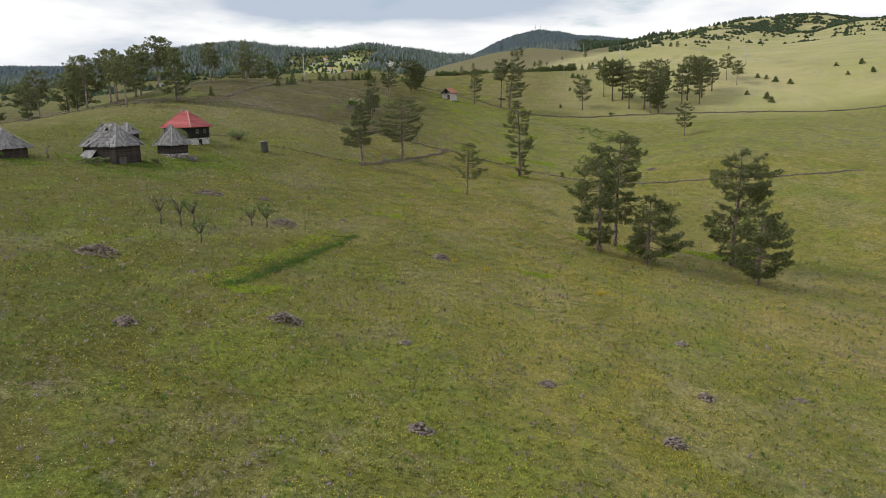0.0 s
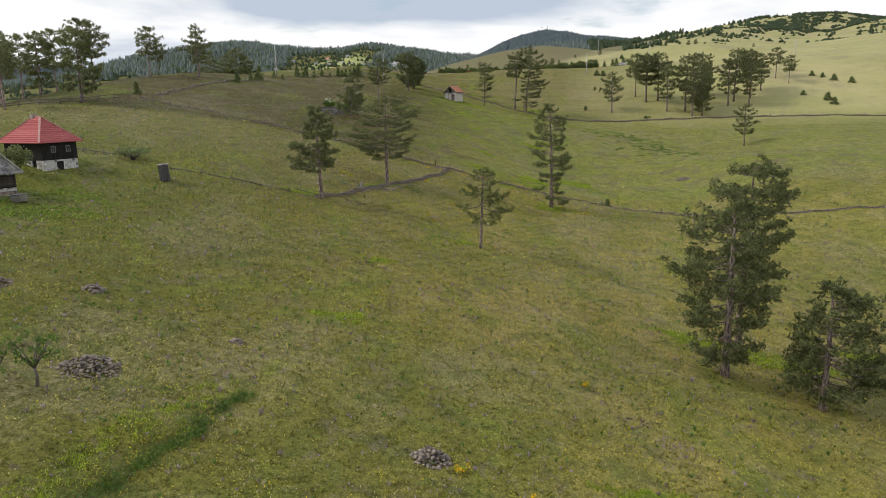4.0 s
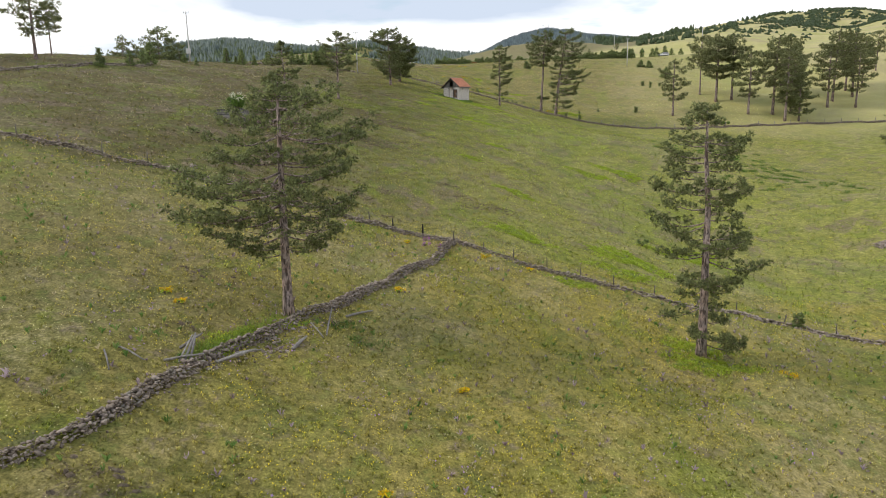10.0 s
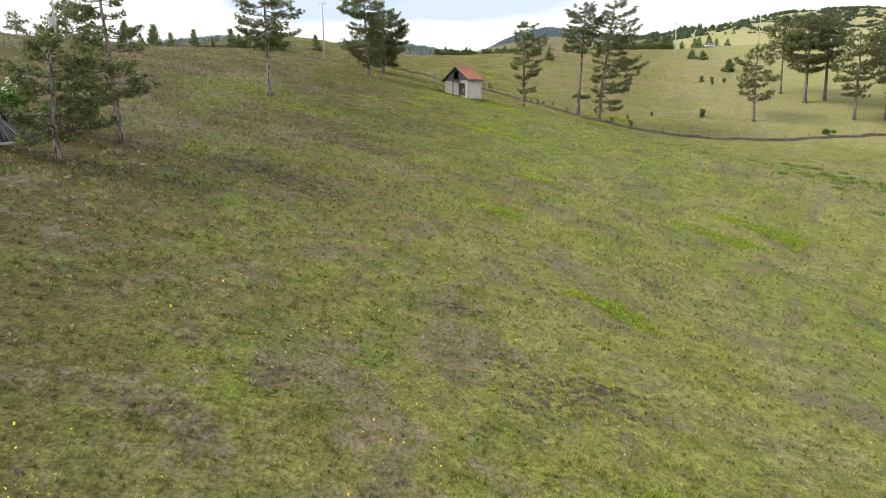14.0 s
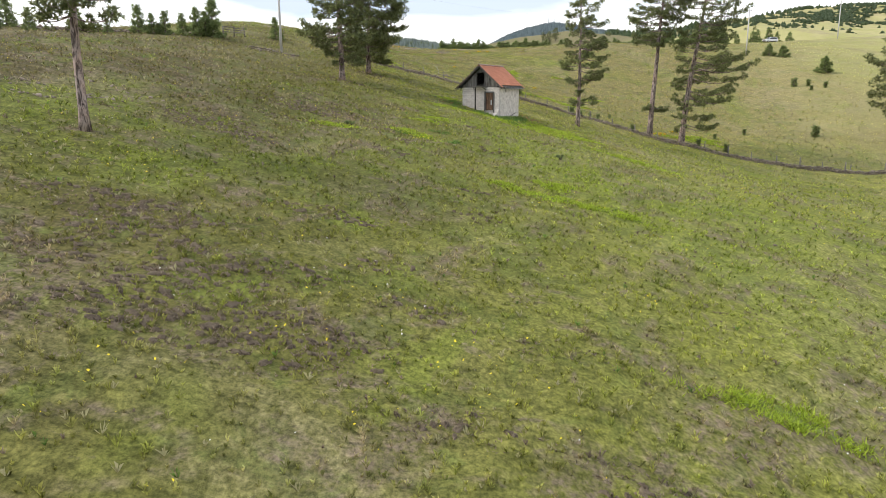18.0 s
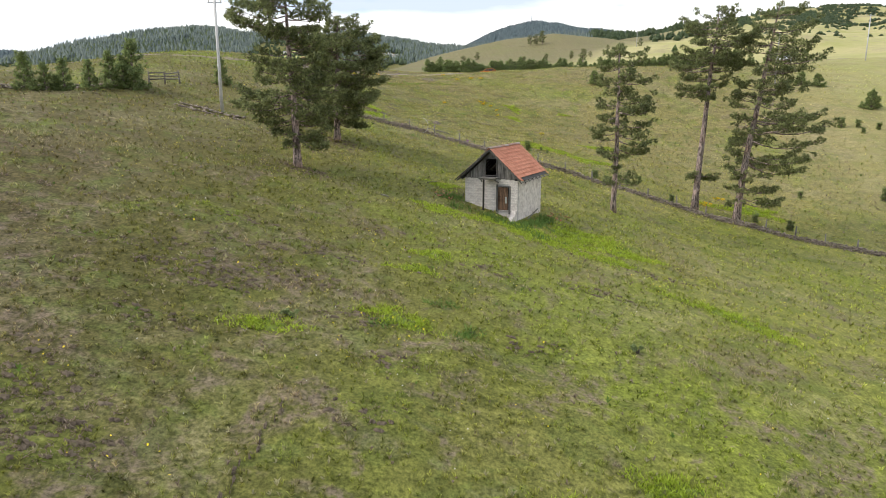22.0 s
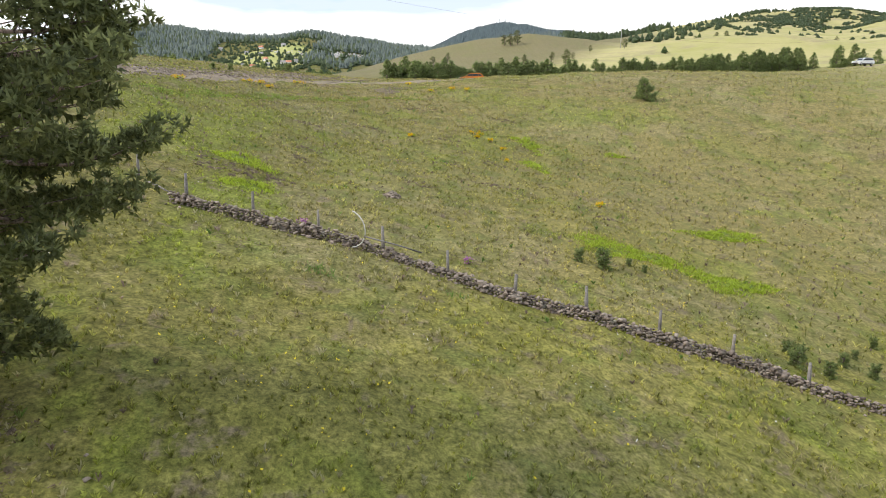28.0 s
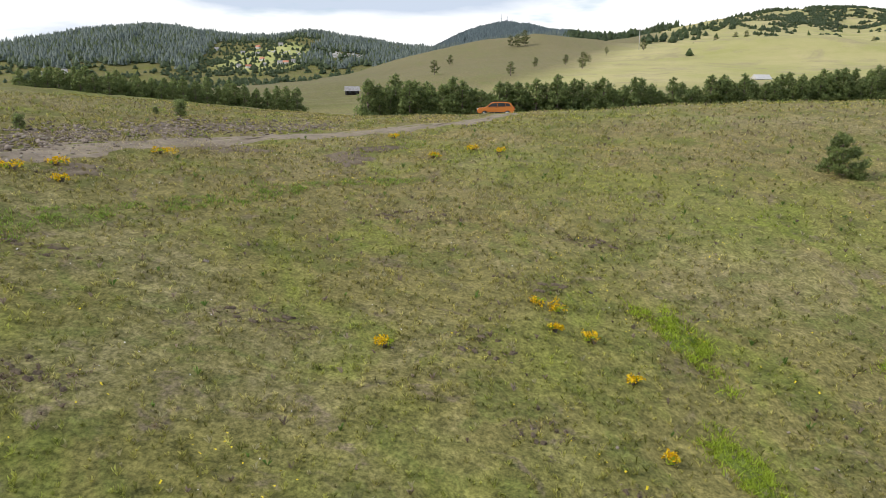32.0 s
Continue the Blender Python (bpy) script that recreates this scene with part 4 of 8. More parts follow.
# Roof: slopes of 41 degrees from the ridge.
RX, RZ, RE = 2.66, 5.52, 3.15
slope = math.atan2(RZ - RE, RX)
run = math.hypot(RX, RZ - RE)
Y0, Y1 = -0.5, 5.7


def roof_m(side):
    """Local frame of a slope: x along the ridge, y down the slope, z out."""
    s = side
    down = Vector((s * math.cos(slope), 0, -math.sin(slope)))
    outw = Vector((s * math.sin(slope), 0, math.cos(slope)))
    along = down.cross(outw)
    return Matrix(((along.x, down.x, outw.x, 0), (along.y, down.y, outw.y, 0 if along.y > 0 else 0), (along.z, down.z, outw.z, RZ), (0, 0, 0, 1)))


for s in (1, -1):
    m = roof_m(s)
    a0, a1 = (Y0, Y1) if m[1][0] > 0 else (-Y1, -Y0)
    bm = bmesh.new()
    box(bm, a0 + 0.12, a1 - 0.1, 0, run - 0.12, -0.07, -0.045, m=m)
    part("roof_deck", bm, OLD_WOOD, hut)
    for k in range(8):
        y = a0 + 0.06 + (a1 - a0 - 0.16) * k / 7
        bm = bmesh.new()
        box(bm, y - 0.04, y + 0.04, 0.05, run + 0.06, -0.16, -0.075, 0.008, m)
        part("rafter", bm, OLD_WOOD, hut)
    bm = bmesh.new()
    box(bm, a0, a1, run - 0.02, run + 0.05, -0.08, -0.04, 0.006, m)
    part("eave_batten", bm, PALE_WOOD, hut, "pale weathered batten")
# Gables: upright boards that follow the slope, with the loft opening in front.
LX0, LX1, LZ0, LZ1 = -0.42, 0.45, 3.52, 4.70
rg = random.Random(3)
for y0, y1, holed in ((-0.03, 0.0, True), (HD, HD + 0.03, False)):
    x = -HW + 0.02
    while x < HW - 0.05:
        w = min(rg.uniform(0.12, 0.2), HW - x)
        z0 = HT - rg.uniform(0.0, 0.06)

        def top(v):
            return RZ - 0.30 - abs(v) * (RZ - RE) / RX

        spans = [(z0, None)]
        if holed and x + w > LX0 and x < LX1:
            spans = [(LZ1 + 0.02, None)]
        for lo, _ in spans:
            za, zb = top(x), top(x + w - 0.012)
            if min(za, zb) <= lo + 0.02:
                continue
            v = [(x, y0, lo), (x + w - 0.012, y0, lo), (x + w - 0.012, y0, zb), (x, y0, za), (x, y1, lo), (x + w - 0.012, y1, lo), (x + w - 0.012, y1, zb), (x, y1, za)]
            f = [(0, 1, 2, 3), (7, 6, 5, 4), (0, 4, 5, 1), (1, 5, 6, 2), (2, 6, 7, 3), (3, 7, 4, 0)]
            hang("gable_board", mesh_of("gable_board", v, f, GABLE_WOOD), hut)
        x += w
for a, b in (((LX0 - 0.04, -0.045, HT), (LX0 - 0.04, -0.045, LZ1 + 0.1)), ((LX1 + 0.04, -0.045, HT), (LX1 + 0.04, -0.045, LZ1 + 0.1)), ((LX0 - 0.45, -0.05, LZ1 + 0.06), (LX1 + 0.45, -0.05, LZ1 + 0.06)), ((LX0 - 0.1, -0.05, LZ0 - 0.06), (LX1 + 0.1, -0.05, LZ0 - 0.06))):
    strut("opening_frame", a, b, 0.10, OLD_WOOD, hut, 0.06, bevel=0.008)
# Landing below the loft opening, on one post.
for k in range(3):
    block("landing_plank", (-0.62, 0.62, -0.72 + k * 0.23, -0.51 + k * 0.23, 3.31 + 0.012 * (k % 2), 3.36), PALE_WOOD, hut, bevel=0.008)
strut("landing_beam", (-0.75, -0.62, 3.25), (0.7, -0.62, 3.27), 0.09, OLD_WOOD, hut)
strut("landing_brace", (0.42, -0.6, 3.26), (0.62, -0.02, 2.95), 0.07, OLD_WOOD, hut)
strut("landing_brace", (-0.6, -0.6, 3.24), (-0.75, -0.02, 2.95), 0.07, OLD_WOOD, hut)
strut("landing_post", (-0.40, -0.5, 0.75), (-0.36, -0.58, 3.24), 0.14, DARK_WOOD, hut, bevel=0.015)
# Door with its frame.
door = new("door")
door.parent = hut
for k in range(5):
    w = (DX1 - DX0 - 0.2) / 5
    block("door_board", (DX0 + 0.05 + k * w, DX0 + 0.05 + (k + 1) * w - 0.012, 0.05, 0.085, DZ0 + 0.05, DZ1 - 0.03 - 0.02 * (k % 2)), DOOR_WOOD, door)
block("metal_patch", (DX0 + 0.60, DX0 + 0.76, 0.040, 0.048, DZ0 + 0.55, DZ0 + 1.05), STEEL, door, "pale torn metal sheet")
block("latch", (DX0 + 0.06, DX0 + 0.26, 0.030, 0.048, DZ0 + 1.0, DZ0 + 1.04), DARKNESS, door, "iron latch")
block("doorway_dark", (DX0, DX1, 0.12, 0.15, DZ0, DZ1), DARKNESS, hut)
for d in ((DX0 - 0.1, DX0 + 0.03, -0.06, 0.08, DZ0 - 0.12, DZ1 + 0.16), (DX1 - 0.04, DX1 + 0.09, -0.06, 0.08, DZ0 - 0.25, DZ1 + 0.08), (DX0 + 0.03, DX1 - 0.04, -0.04, 0.08, DZ1 - 0.03, DZ1 + 0.09)):
    block("door_frame", d, OLD_WOOD, hut, bevel=0.012)
block("threshold", (DX0 + 0.03, DX1 - 0.04, -0.05, 0.1, DZ0 - 0.06, DZ0 + 0.02), PALE_WOOD, hut, bevel=0.01)
for x in (-HW - 0.12, HW + 0.02):
    rod("wall_plate", [(x, -0.48, HT + 0.03), (x, 2.5, HT + 0.04), (x, HD + 0.4, HT + 0.03)], 0.10, DARK_WOOD, hut, 9)
rod("verge_pole", [(-0.1, -0.56, RZ - 0.14), (-1.4, -0.57, RZ - 1.32), (-RX - 0.1, -0.58, RE - 0.08)], [0.035, 0.04, 0.045], OLD_WOOD, hut)
strut("leaning_pole", (HW + 0.2, 1.0, -0.1), (HW + 0.25, 3.9, 0.55), 0.07, PALE_WOOD, hut)
# Stub of a retaining wall at the front corner.
stub = [(0.0, 0.95), (-0.3, 0.90), (-0.42, 0.62), (-0.8, 0.52), (-0.95, 0.28), (-1.25, 0.18), (-1.4, -0.1)]
v = []
for y, z in stub:
    for x in (1.80 + rg.uniform(-0.05, 0.05), 2.15 + rg.uniform(-0.04, 0.04)):
        v += [(x, y + rg.uniform(-0.03, 0.03) * (y < 0), z + rg.uniform(-0.05, 0.05)), (x, y, -0.6)]
f = [(0, 1, 3, 2), (24, 26, 27, 25)]
for k in range(0, 24, 4):
    f += [(k, k + 2, k + 6, k + 4), (k + 1, k, k + 4, k + 5), (k + 2, k + 3, k + 7, k + 6)]
hang("retaining_stub", mesh_of("retaining_stub", v, f, PLASTER), hut, None, "broken concrete stub wall")
# Blocks of the front wall.
brick_meshes = {}
for row in range(18):
    z0 = 3.05 - (row + 1) * 0.2
    x = -HW - (0.2 if row % 2 else 0.0)
    while x < HW - 0.02:
        a, b = max(x, -HW) + 0.005, min(x + 0.4, HW) - 0.005
        z1 = z0 + 0.19
        x += 0.4
        pieces = [(a, b)]
        if z1 > DZ0 - 0.05 and z0 < DZ1:
            pieces = [(a, min(b, DX0)), (max(a, DX1), b)]
        for p, q in pieces:
            if q - p < 0.04:
                continue
            key = round(q - p, 2)
            if key not in brick_meshes:
                bm = bmesh.new()
                box(bm, 0, q - p, 0, 0.175, 0, 0.19, 0.008)
                me = bpy.data.meshes.new("concrete_block")
                bm.to_mesh(me), bm.free()
                me.materials.append(BLOCK)
                brick_meshes[key] = me
            hang("concrete_block", brick_meshes[key], hut, (p, rg.uniform(-0.006, 0.006), z0))
# Tiles: one profile with a roll, shared by all.
prof = [(-0.11, 0.0), (-0.06, 0.004), (-0.01, 0.0), (0.035, 0.018), (0.075, 0.022), (0.115, 0.010)]


def tile_arrays():
    v = []
    for y, lift in ((-0.06, 0.0), (0.385, 0.046)):
        v += [(x, y, z + lift) for x, z in prof] + [(x, y, z + lift - 0.016) for x, z in prof]
    n = len(prof)
    f = [(k, k + 1, 2 * n + k + 1, 2 * n + k) for k in range(n - 1)] + [(2 * n + k, 2 * n + k + 1, 3 * n + k + 1, 3 * n + k) for k in range(n - 1)] + [(0, 2 * n, 3 * n, n), (n - 1, 2 * n - 1, 4 * n - 1, 3 * n - 1)]
    return np.array(v), f


tv, tf = tile_arrays()
tile_mesh = mesh_of("roof_tile", tv, tf, TILE)
tri_f = np.array([t for a, b, c, d in tf for t in ((a, b, c), (a, c, d))])
left = []
for s in (1, -1):
    m = roof_m(s)
    a0 = Y0 if m[1][0] > 0 else -Y1
    for c in range(10):
        for k in range(28):
            gone = (s == 1 and c == 9 and k in range(2, 27)) if m[1][0] > 0 else (s == 1 and c == 9 and k in range(1, 26))
            front_k = k if m[1][0] > 0 else 27 - k
            if s == -1 and front_k == 0 and c in (2, 3, 4, 6):
                gone = True
            if s == -1 and front_k == 1 and c == 3:
                gone = True
            if gone:
                continue
            x = a0 + 0.11 + 0.2205 * k
            loc = Matrix.Translation((x, 0.05 + c * 0.345 + rg.uniform(-0.008, 0.008), rg.uniform(-0.003, 0.005))) @ Matrix.Rotation(rg.uniform(-0.012, 0.012), 4, "Z")
            if s == 1:
                hang("roof_tile", tile_mesh, hut, m @ loc)
            else:
                mm = np.array(m @ loc)
                left.append((tv @ mm[:3, :3].T + mm[:3, 3], tri_f))
v, f = merged(left)
tagged(hang("roof_tiles", tri_mesh("roof_tiles", v, f, TILE_OLD), hut), kind="stuff")
bm = bmesh.new()
cap = [(math.cos(a) * 0.13, math.sin(a) * 0.11) for a in np.linspace(-0.1, math.pi + 0.1, 7)]
v = [(x * (1.1 if y == 0 else 0.95), y, z) for y in (0.0, 0.44) for x, z in cap] + [(x * 0.85, y, z * 0.8 - 0.02) for y in (0.0, 0.44) for x, z in cap]
f = [(k, k + 1, 8 + k, 7 + k) for k in range(6)] + [(k, 14 + k, 15 + k, k + 1) for k in range(6)] + [(14 + k, 21 + k, 22 + k, 15 + k) for k in range(6)] + [(7 + k, 8 + k, 22 + k, 21 + k) for k in range(6)]
cap_mesh = mesh_of("ridge_tile", v, f, LICHEN, True)
for k in range(15):
    hang("ridge_tile", cap_mesh, hut, Matrix.Translation((rg.uniform(-0.01, 0.01), Y0 + 0.41 * k, RZ + 0.0 + rg.uniform(-0.01, 0.012))))
# Fallen tiles in the grass.
shards = []
for k in range(46):
    if k < 22:
        x, y = rg.gauss(-0.4, 0.55), rg.gauss(305.6, 0.6)
    else:
        x, y = rg.gauss(8.6, 0.7), rg.gauss(306.6, 1.0)
    e3 = Euler((rg.uniform(-0.5, 0.5), rg.uniform(-0.5, 0.5), rg.uniform(0, 6.3))).to_matrix()
    sc = np.diag([rg.uniform(0.3, 0.9), rg.uniform(0.25, 0.8), 1.0])
    shards.append((tv @ sc @ np.array(e3).T + [x, y, gz(x, y) + 0.06], tri_f))
v, f = merged(shards)
tagged(hang("tile_shards", tri_mesh("tile_shards", v, f, TILE_OLD)), "broken orange roof tiles scattered in the grass", "rubble", kind="stuff")

# ---- the old farm ----


def roof_course(name, quad, thick, material, parent, step=0.05):
    """One overlapping course between the corners lower-left, lower-right, upper-right, upper-left."""
    p = [Vector(v) for v in quad]
    n = (p[1] - p[0]).cross(p[3] - p[0]).normalized()
    low, high = n * (thick + step), n * thick
    top = [p[0] + low, p[1] + low, p[2] + high, p[3] + high]
    me = mesh_of(name, [*top, *p], [(0, 1, 2, 3), (7, 6, 5, 4), (0, 4, 5, 1), (1, 5, 6, 2), (2, 6, 7, 3), (3, 7, 4, 0)], material)
    return hang(name, me, parent)


def shingle_row(name, quad, material, parent, rng, width=0.3):
    """One course of hand-split boards of uneven width and length between four corners."""
    p = [np.array(v, float) for v in quad]
    n = np.cross(p[1] - p[0], p[3] - p[0])
    n /= np.linalg.norm(n)
    wide = np.linalg.norm(p[1] - p[0])
    vs, fs, u = [], [], 0.0
    while u < 1:
        w = min(u + width * rng.uniform(0.6, 1.4) / wide, 1.0)
        if rng.random() > 0.025:
            drop, lift = rng.uniform(-0.10, 0.16), rng.uniform(0.03, 0.11)
            e = 0.012 / wide
            a, b = p[0] + (p[1] - p[0]) * (u + e), p[0] + (p[1] - p[0]) * (w - e)
            d, c = p[3] + (p[2] - p[3]) * (u + e), p[3] + (p[2] - p[3]) * (w - e)
            a, b = a - (d - a) * drop, b - (c - b) * (drop + rng.uniform(-0.05, 0.05))
            k = len(vs)
            vs += [a + n * lift, b + n * lift, c + n * 0.03, d + n * 0.03, a, b, c - n * 0.02, d - n * 0.02]
            fs += [[k + i for i in f] for f in ((0, 1, 2), (0, 2, 3), (0, 4, 5), (0, 5, 1), (1, 5, 6), (1, 6, 2), (3, 7, 4), (3, 4, 0))]
        u = w
    return hang(name, tri_mesh(name, np.array(vs), np.array(fs), material), parent)


def hip_roof(parent, lx, ly, eave, rise, ridge, courses, material, piece, sag=0.0, cap=None):
    """A hipped roof over lx by ly, in overlapping courses. ridge: its length along x."""
    a, b, r = lx / 2, ly / 2, ridge / 2
    rng = random.Random(int(lx * 100 + ly * 10))
    z0, z1 = eave, eave + rise
    faces = [((-a, -b), (a, -b), (r, 0), (-r, 0)), ((a, -b), (a, b), (r, 0), (r, 0)), ((a, b), (-a, b), (-r, 0), (r, 0)), ((-a, b), (-a, -b), (-r, 0), (-r, 0))]
    for p0, p1, p2, p3 in faces:
        def at(p, q, s):
            k = s - sag * math.sin(s * math.pi)
            return (p[0] + (q[0] - p[0]) * s, p[1] + (q[1] - p[1]) * s, z0 + (z1 - z0) * k)
        for c in range(courses):
            s0, s1 = c / courses, min((c + 1.12) / courses, 1.0)
            quad = (at(p0, p3, s0), at(p1, p2, s0), at(p1, p2, s1), at(p0, p3, s1))
            if piece == "shingle_course":
                shingle_row(piece, quad, material, parent, rng)
            else:
                roof_course(piece, quad, 0.05, material, parent)
    for p0, p3 in ((f[0], f[3]) for f in faces):
        strut("hip_cap", (p0[0], p0[1], z0 + 0.12), (p3[0], p3[1], z1 + 0.12), 0.24 if cap else 0.16, cap or material, parent, 0.10)
    if ridge > 0.3:
        strut("ridge_board", (-r - 0.1, 0, z1 + 0.12), (r + 0.1, 0, z1 + 0.12), 0.24, cap or material, parent, 0.10)


def log_walls(parent, lx, ly, z0, z1, h, material):
    """Stacked squared logs with crossed corners."""
    meshes = {}
    for k in range(int(round((z1 - z0) / h))):
        z = z0 + k * h
        for axis, half, other in ((0, lx / 2, ly / 2), (1, ly / 2, lx / 2)):
            if axis not in meshes:
                bm = bmesh.new()
                e = half + 0.16
                box(bm, *((-e, e, -0.08, 0.08) if axis == 0 else (-0.08, 0.08, -e, e)), 0, h * 0.96, 0.03)
                me = bpy.data.meshes.new("log")
                bm.to_mesh(me), bm.free()
                me.materials.append(material)
                meshes[axis] = me
            for s in (-1, 1):
                hang("log", meshes[axis], parent, (0, s * other, z) if axis == 0 else (s * other, 0, z + h * 0.5))


def rubble_footing(parent, lx, ly, z0, z1, gaps=(), white=0.6, seed=1):
    """A footing of field stones, limewashed here and there; gaps: doorways (side, from, to)."""
    rng = random.Random(seed)
    for side in range(4):
        half, out = (lx / 2, ly / 2) if side % 2 == 0 else (ly / 2, lx / 2)
        z = z0
        while z < z1 - 0.05:
            h, u = min(rng.uniform(0.20, 0.34), z1 - z), -half
            while u < half:
                w = min(rng.uniform(0.24, 0.52), half - u + 0.02)
                if not any(g[0] == side and g[1] - 0.1 < u + w / 2 < g[2] + 0.1 for g in gaps):
                    o = rng.uniform(0.01, 0.06)
                    d = (u + 0.012, u + w - 0.012, -out - o, -out + 0.1, z + 0.01, z + h - 0.012)
                    block("stone", d, WHITE_STONE if rng.random() < white else STONE_PIECE, parent, bevel=0.03, m=Matrix.Rotation(side * math.pi / 2, 4, "Z"))
                u += w
            z += h


def centred(corner, right, left, lx, ly):
    """Middle of a building from its near corner and the bearings of its two near walls, in degrees."""
    r, l = radians(right), radians(left)
    return corner[0] + math.cos(r) * ly / 2 + math.cos(l) * lx / 2, corner[1] + math.sin(r) * ly / 2 + math.sin(l) * lx / 2


# Barn: long side towards bearing 154, short side towards 64.
bx, by = centred((-51.7, 112.9), 64, 154, 7.4, 4.6)
barn = thing("barn", (bx, by, 24.3), -26)
tagged(barn, "old log barn with a steep grey shingle roof", "barn")
log_walls(barn, 7.4, 4.6, 0.1, 2.9, 0.28, LOG)
block("inside", (-3.6, 3.6, -2.2, 2.2, -0.6, 2.7), DARKNESS, barn)
block("stone_footing", (-3.75, 3.75, -2.35, 2.35, -0.8, 0.1), STONE_PIECE, barn, bevel=0.06)
hip_roof(barn, 8.7, 5.8, 2.90, 3.55, 3.1, 7, SHINGLE, "shingle_course", 0.05)
block("door", (3.86, 3.92, -2.0, -0.5, -0.5, 1.2), OLD_WOOD, barn, "grey plank door", bevel=0.01)
roof_course("lean_to_roof", ((-3.6, -4.3, 0.6), (-0.6, -3.9, 0.8), (-0.4, -2.4, 2.4), (-3.2, -2.4, 2.3)), 0.04, SHINGLE, barn)
plank = strut("fallen_plank", (-57.0, 110.4, gz(-57.0, 110.4) + 0.12), (-53.6, 111.3, gz(-53.6, 111.3) + 0.12), 0.3, PALE_WOOD, None, 0.09)
tagged(plank, "long silvered plank lying in the grass by a barn", "plank")
for k in range(9):
    strut("leaning_board", (-4.3 + 0.16 * k, -2.95, -0.1), (-4.15 + 0.15 * k, -2.45, 1.25 + 0.1 * (k % 3)), 0.13, OLD_WOOD, barn, 0.04)
strut("fallen_beam", (0.2, -3.4, -0.1), (1.0, -2.5, 0.9), 0.12, PALE_WOOD, barn)
for z in (5.2, 4.3):
    block("loose_shingle", (-1.0 - z * 0.2, -0.6 - z * 0.2, -2.5 + (z - 2.9) * 0.62, -1.9 + (z - 2.9) * 0.62, z, z + 0.1), DARK_WOOD, barn)
# Square granary with a pyramid roof on a stone footing.
bx, by = centred((-47.0, 124.4), 64, 154, 3.4, 3.4)
shack = thing("granary", (bx, by, 24.4), -26)
tagged(shack, "square log granary with pyramid shingle roof on stones", "granary")
block("stone_footing", (-1.72, 1.72, -1.72, 1.72, -0.9, 0.72), STONE_PIECE, shack, "patchy limewashed stone footing", 0.05)
rubble_footing(shack, 3.56, 3.56, -0.5, 0.74, (), 0.5, 3)
log_walls(shack, 3.4, 3.4, 0.72, 2.4, 0.21, LOG)
block("inside", (-1.6, 1.6, -1.6, 1.6, 0.7, 2.4), DARKNESS, shack)
hip_roof(shack, 4.8, 4.8, 2.2, 3.45, 0.25, 7, SHINGLE, "shingle_course", 0.06)
strut("roof_finial", (-0.35, 0, 5.58), (0.35, 0, 5.8), 0.14, PALE_WOOD, shack)
strut("hanging_pole", (-1.8, -1.9, 2.1), (-0.2, -1.95, 1.7), 0.06, PALE_WOOD, shack)
# House with the red roof.
bx, by = centred((-48.2, 138.2), 64, 154, 7.2, 4.6)
house = thing("house", (bx, by, 25.6), -26)
tagged(house, "dark timber house with red tiled hip roof and white stone base", "house")
for d in ((-3.6, 1.3, -2.3, -1.95), (2.2, 3.6, -2.3, -1.95)):
    block("base_wall", (*d, -0.8, 1.55), WHITE_STONE, house)
for d in ((3.25, 3.6, -1.95, 2.3), (-3.6, -3.25, -1.95, 2.3), (-3.25, 3.25, 1.95, 2.3)):
    block("base_wall", (*d, -0.8, 1.55), WHITE_STONE, house)
rubble_footing(house, 7.22, 4.62, -0.4, 1.54, ((0, 1.3, 2.2), (1, -0.6, 0.3)), 0.9, 5)
block("base_door", (1.3, 2.2, -2.1, -2.05, -0.4, 1.5), DARK_WOOD, house)
block("base_door", (3.602, 3.64, -0.6, 0.3, -0.3, 1.35), DARK_WOOD, house)
block("upper_wall", (-3.65, 3.65, -2.35, 2.35, 1.55, 3.75), DARK_WOOD, house, "dark boarded upper storey")
for k in range(29):
    x = -3.6 + k * 0.245
    block("wall_board", (x, x + 0.22, -2.375, -2.353, 1.57, 3.7), DARK_WOOD, house)
for k in range(19):
    y = -2.3 + k * 0.245
    block("wall_board", (3.653, 3.675, y, y + 0.22, 1.57, 3.7), DARK_WOOD, house)


def small_window(parent, m, w=0.62, h=0.8):
    win = new("window")
    win.parent = parent
    win.matrix_basis = m
    for d in ((-w / 2, -w / 2 + 0.07, -0.03, 0.03, 0, h), (w / 2 - 0.07, w / 2, -0.03, 0.03, 0, h), (-w / 2 + 0.07, w / 2 - 0.07, -0.03, 0.03, 0, 0.07), (-w / 2 + 0.07, w / 2 - 0.07, -0.03, 0.03, h - 0.07, h), (-0.02, 0.02, -0.025, 0.025, 0.07, h - 0.07)):
        block("window_frame", d, PALE_WOOD, win)
    block("pane", (-w / 2 + 0.07, w / 2 - 0.07, -0.008, 0.008, 0.07, h - 0.07), GLASS, win)
    return win


GLASS = plain("dark_window_glass", (0.05, 0.06, 0.07), 0.08, wear=0.1)
for y in (-0.9, 1.1):
    small_window(house, Matrix.Translation((3.70, y, 2.45)) @ Matrix.Rotation(radians(90), 4, "Z"))
for x in (-2.4, -0.6):
    small_window(house, Matrix.Translation((x, -2.40, 2.4)))
hip_roof(house, 8.4, 6.0, 3.65, 3.1, 1.3, 14, RED_TILE, "tile_course", cap=HIP_TILE)
block("chimney", (-0.9, -0.3, -0.3, 0.3, 6.2, 7.2), STONE_PIECE, house, bevel=0.02)
for k in range(7):
    strut("porch_rail", (-3.4 + k * 0.5, -3.2, 0.0), (-3.4 + k * 0.5, -3.2, 0.9), 0.05, PALE_WOOD, house)
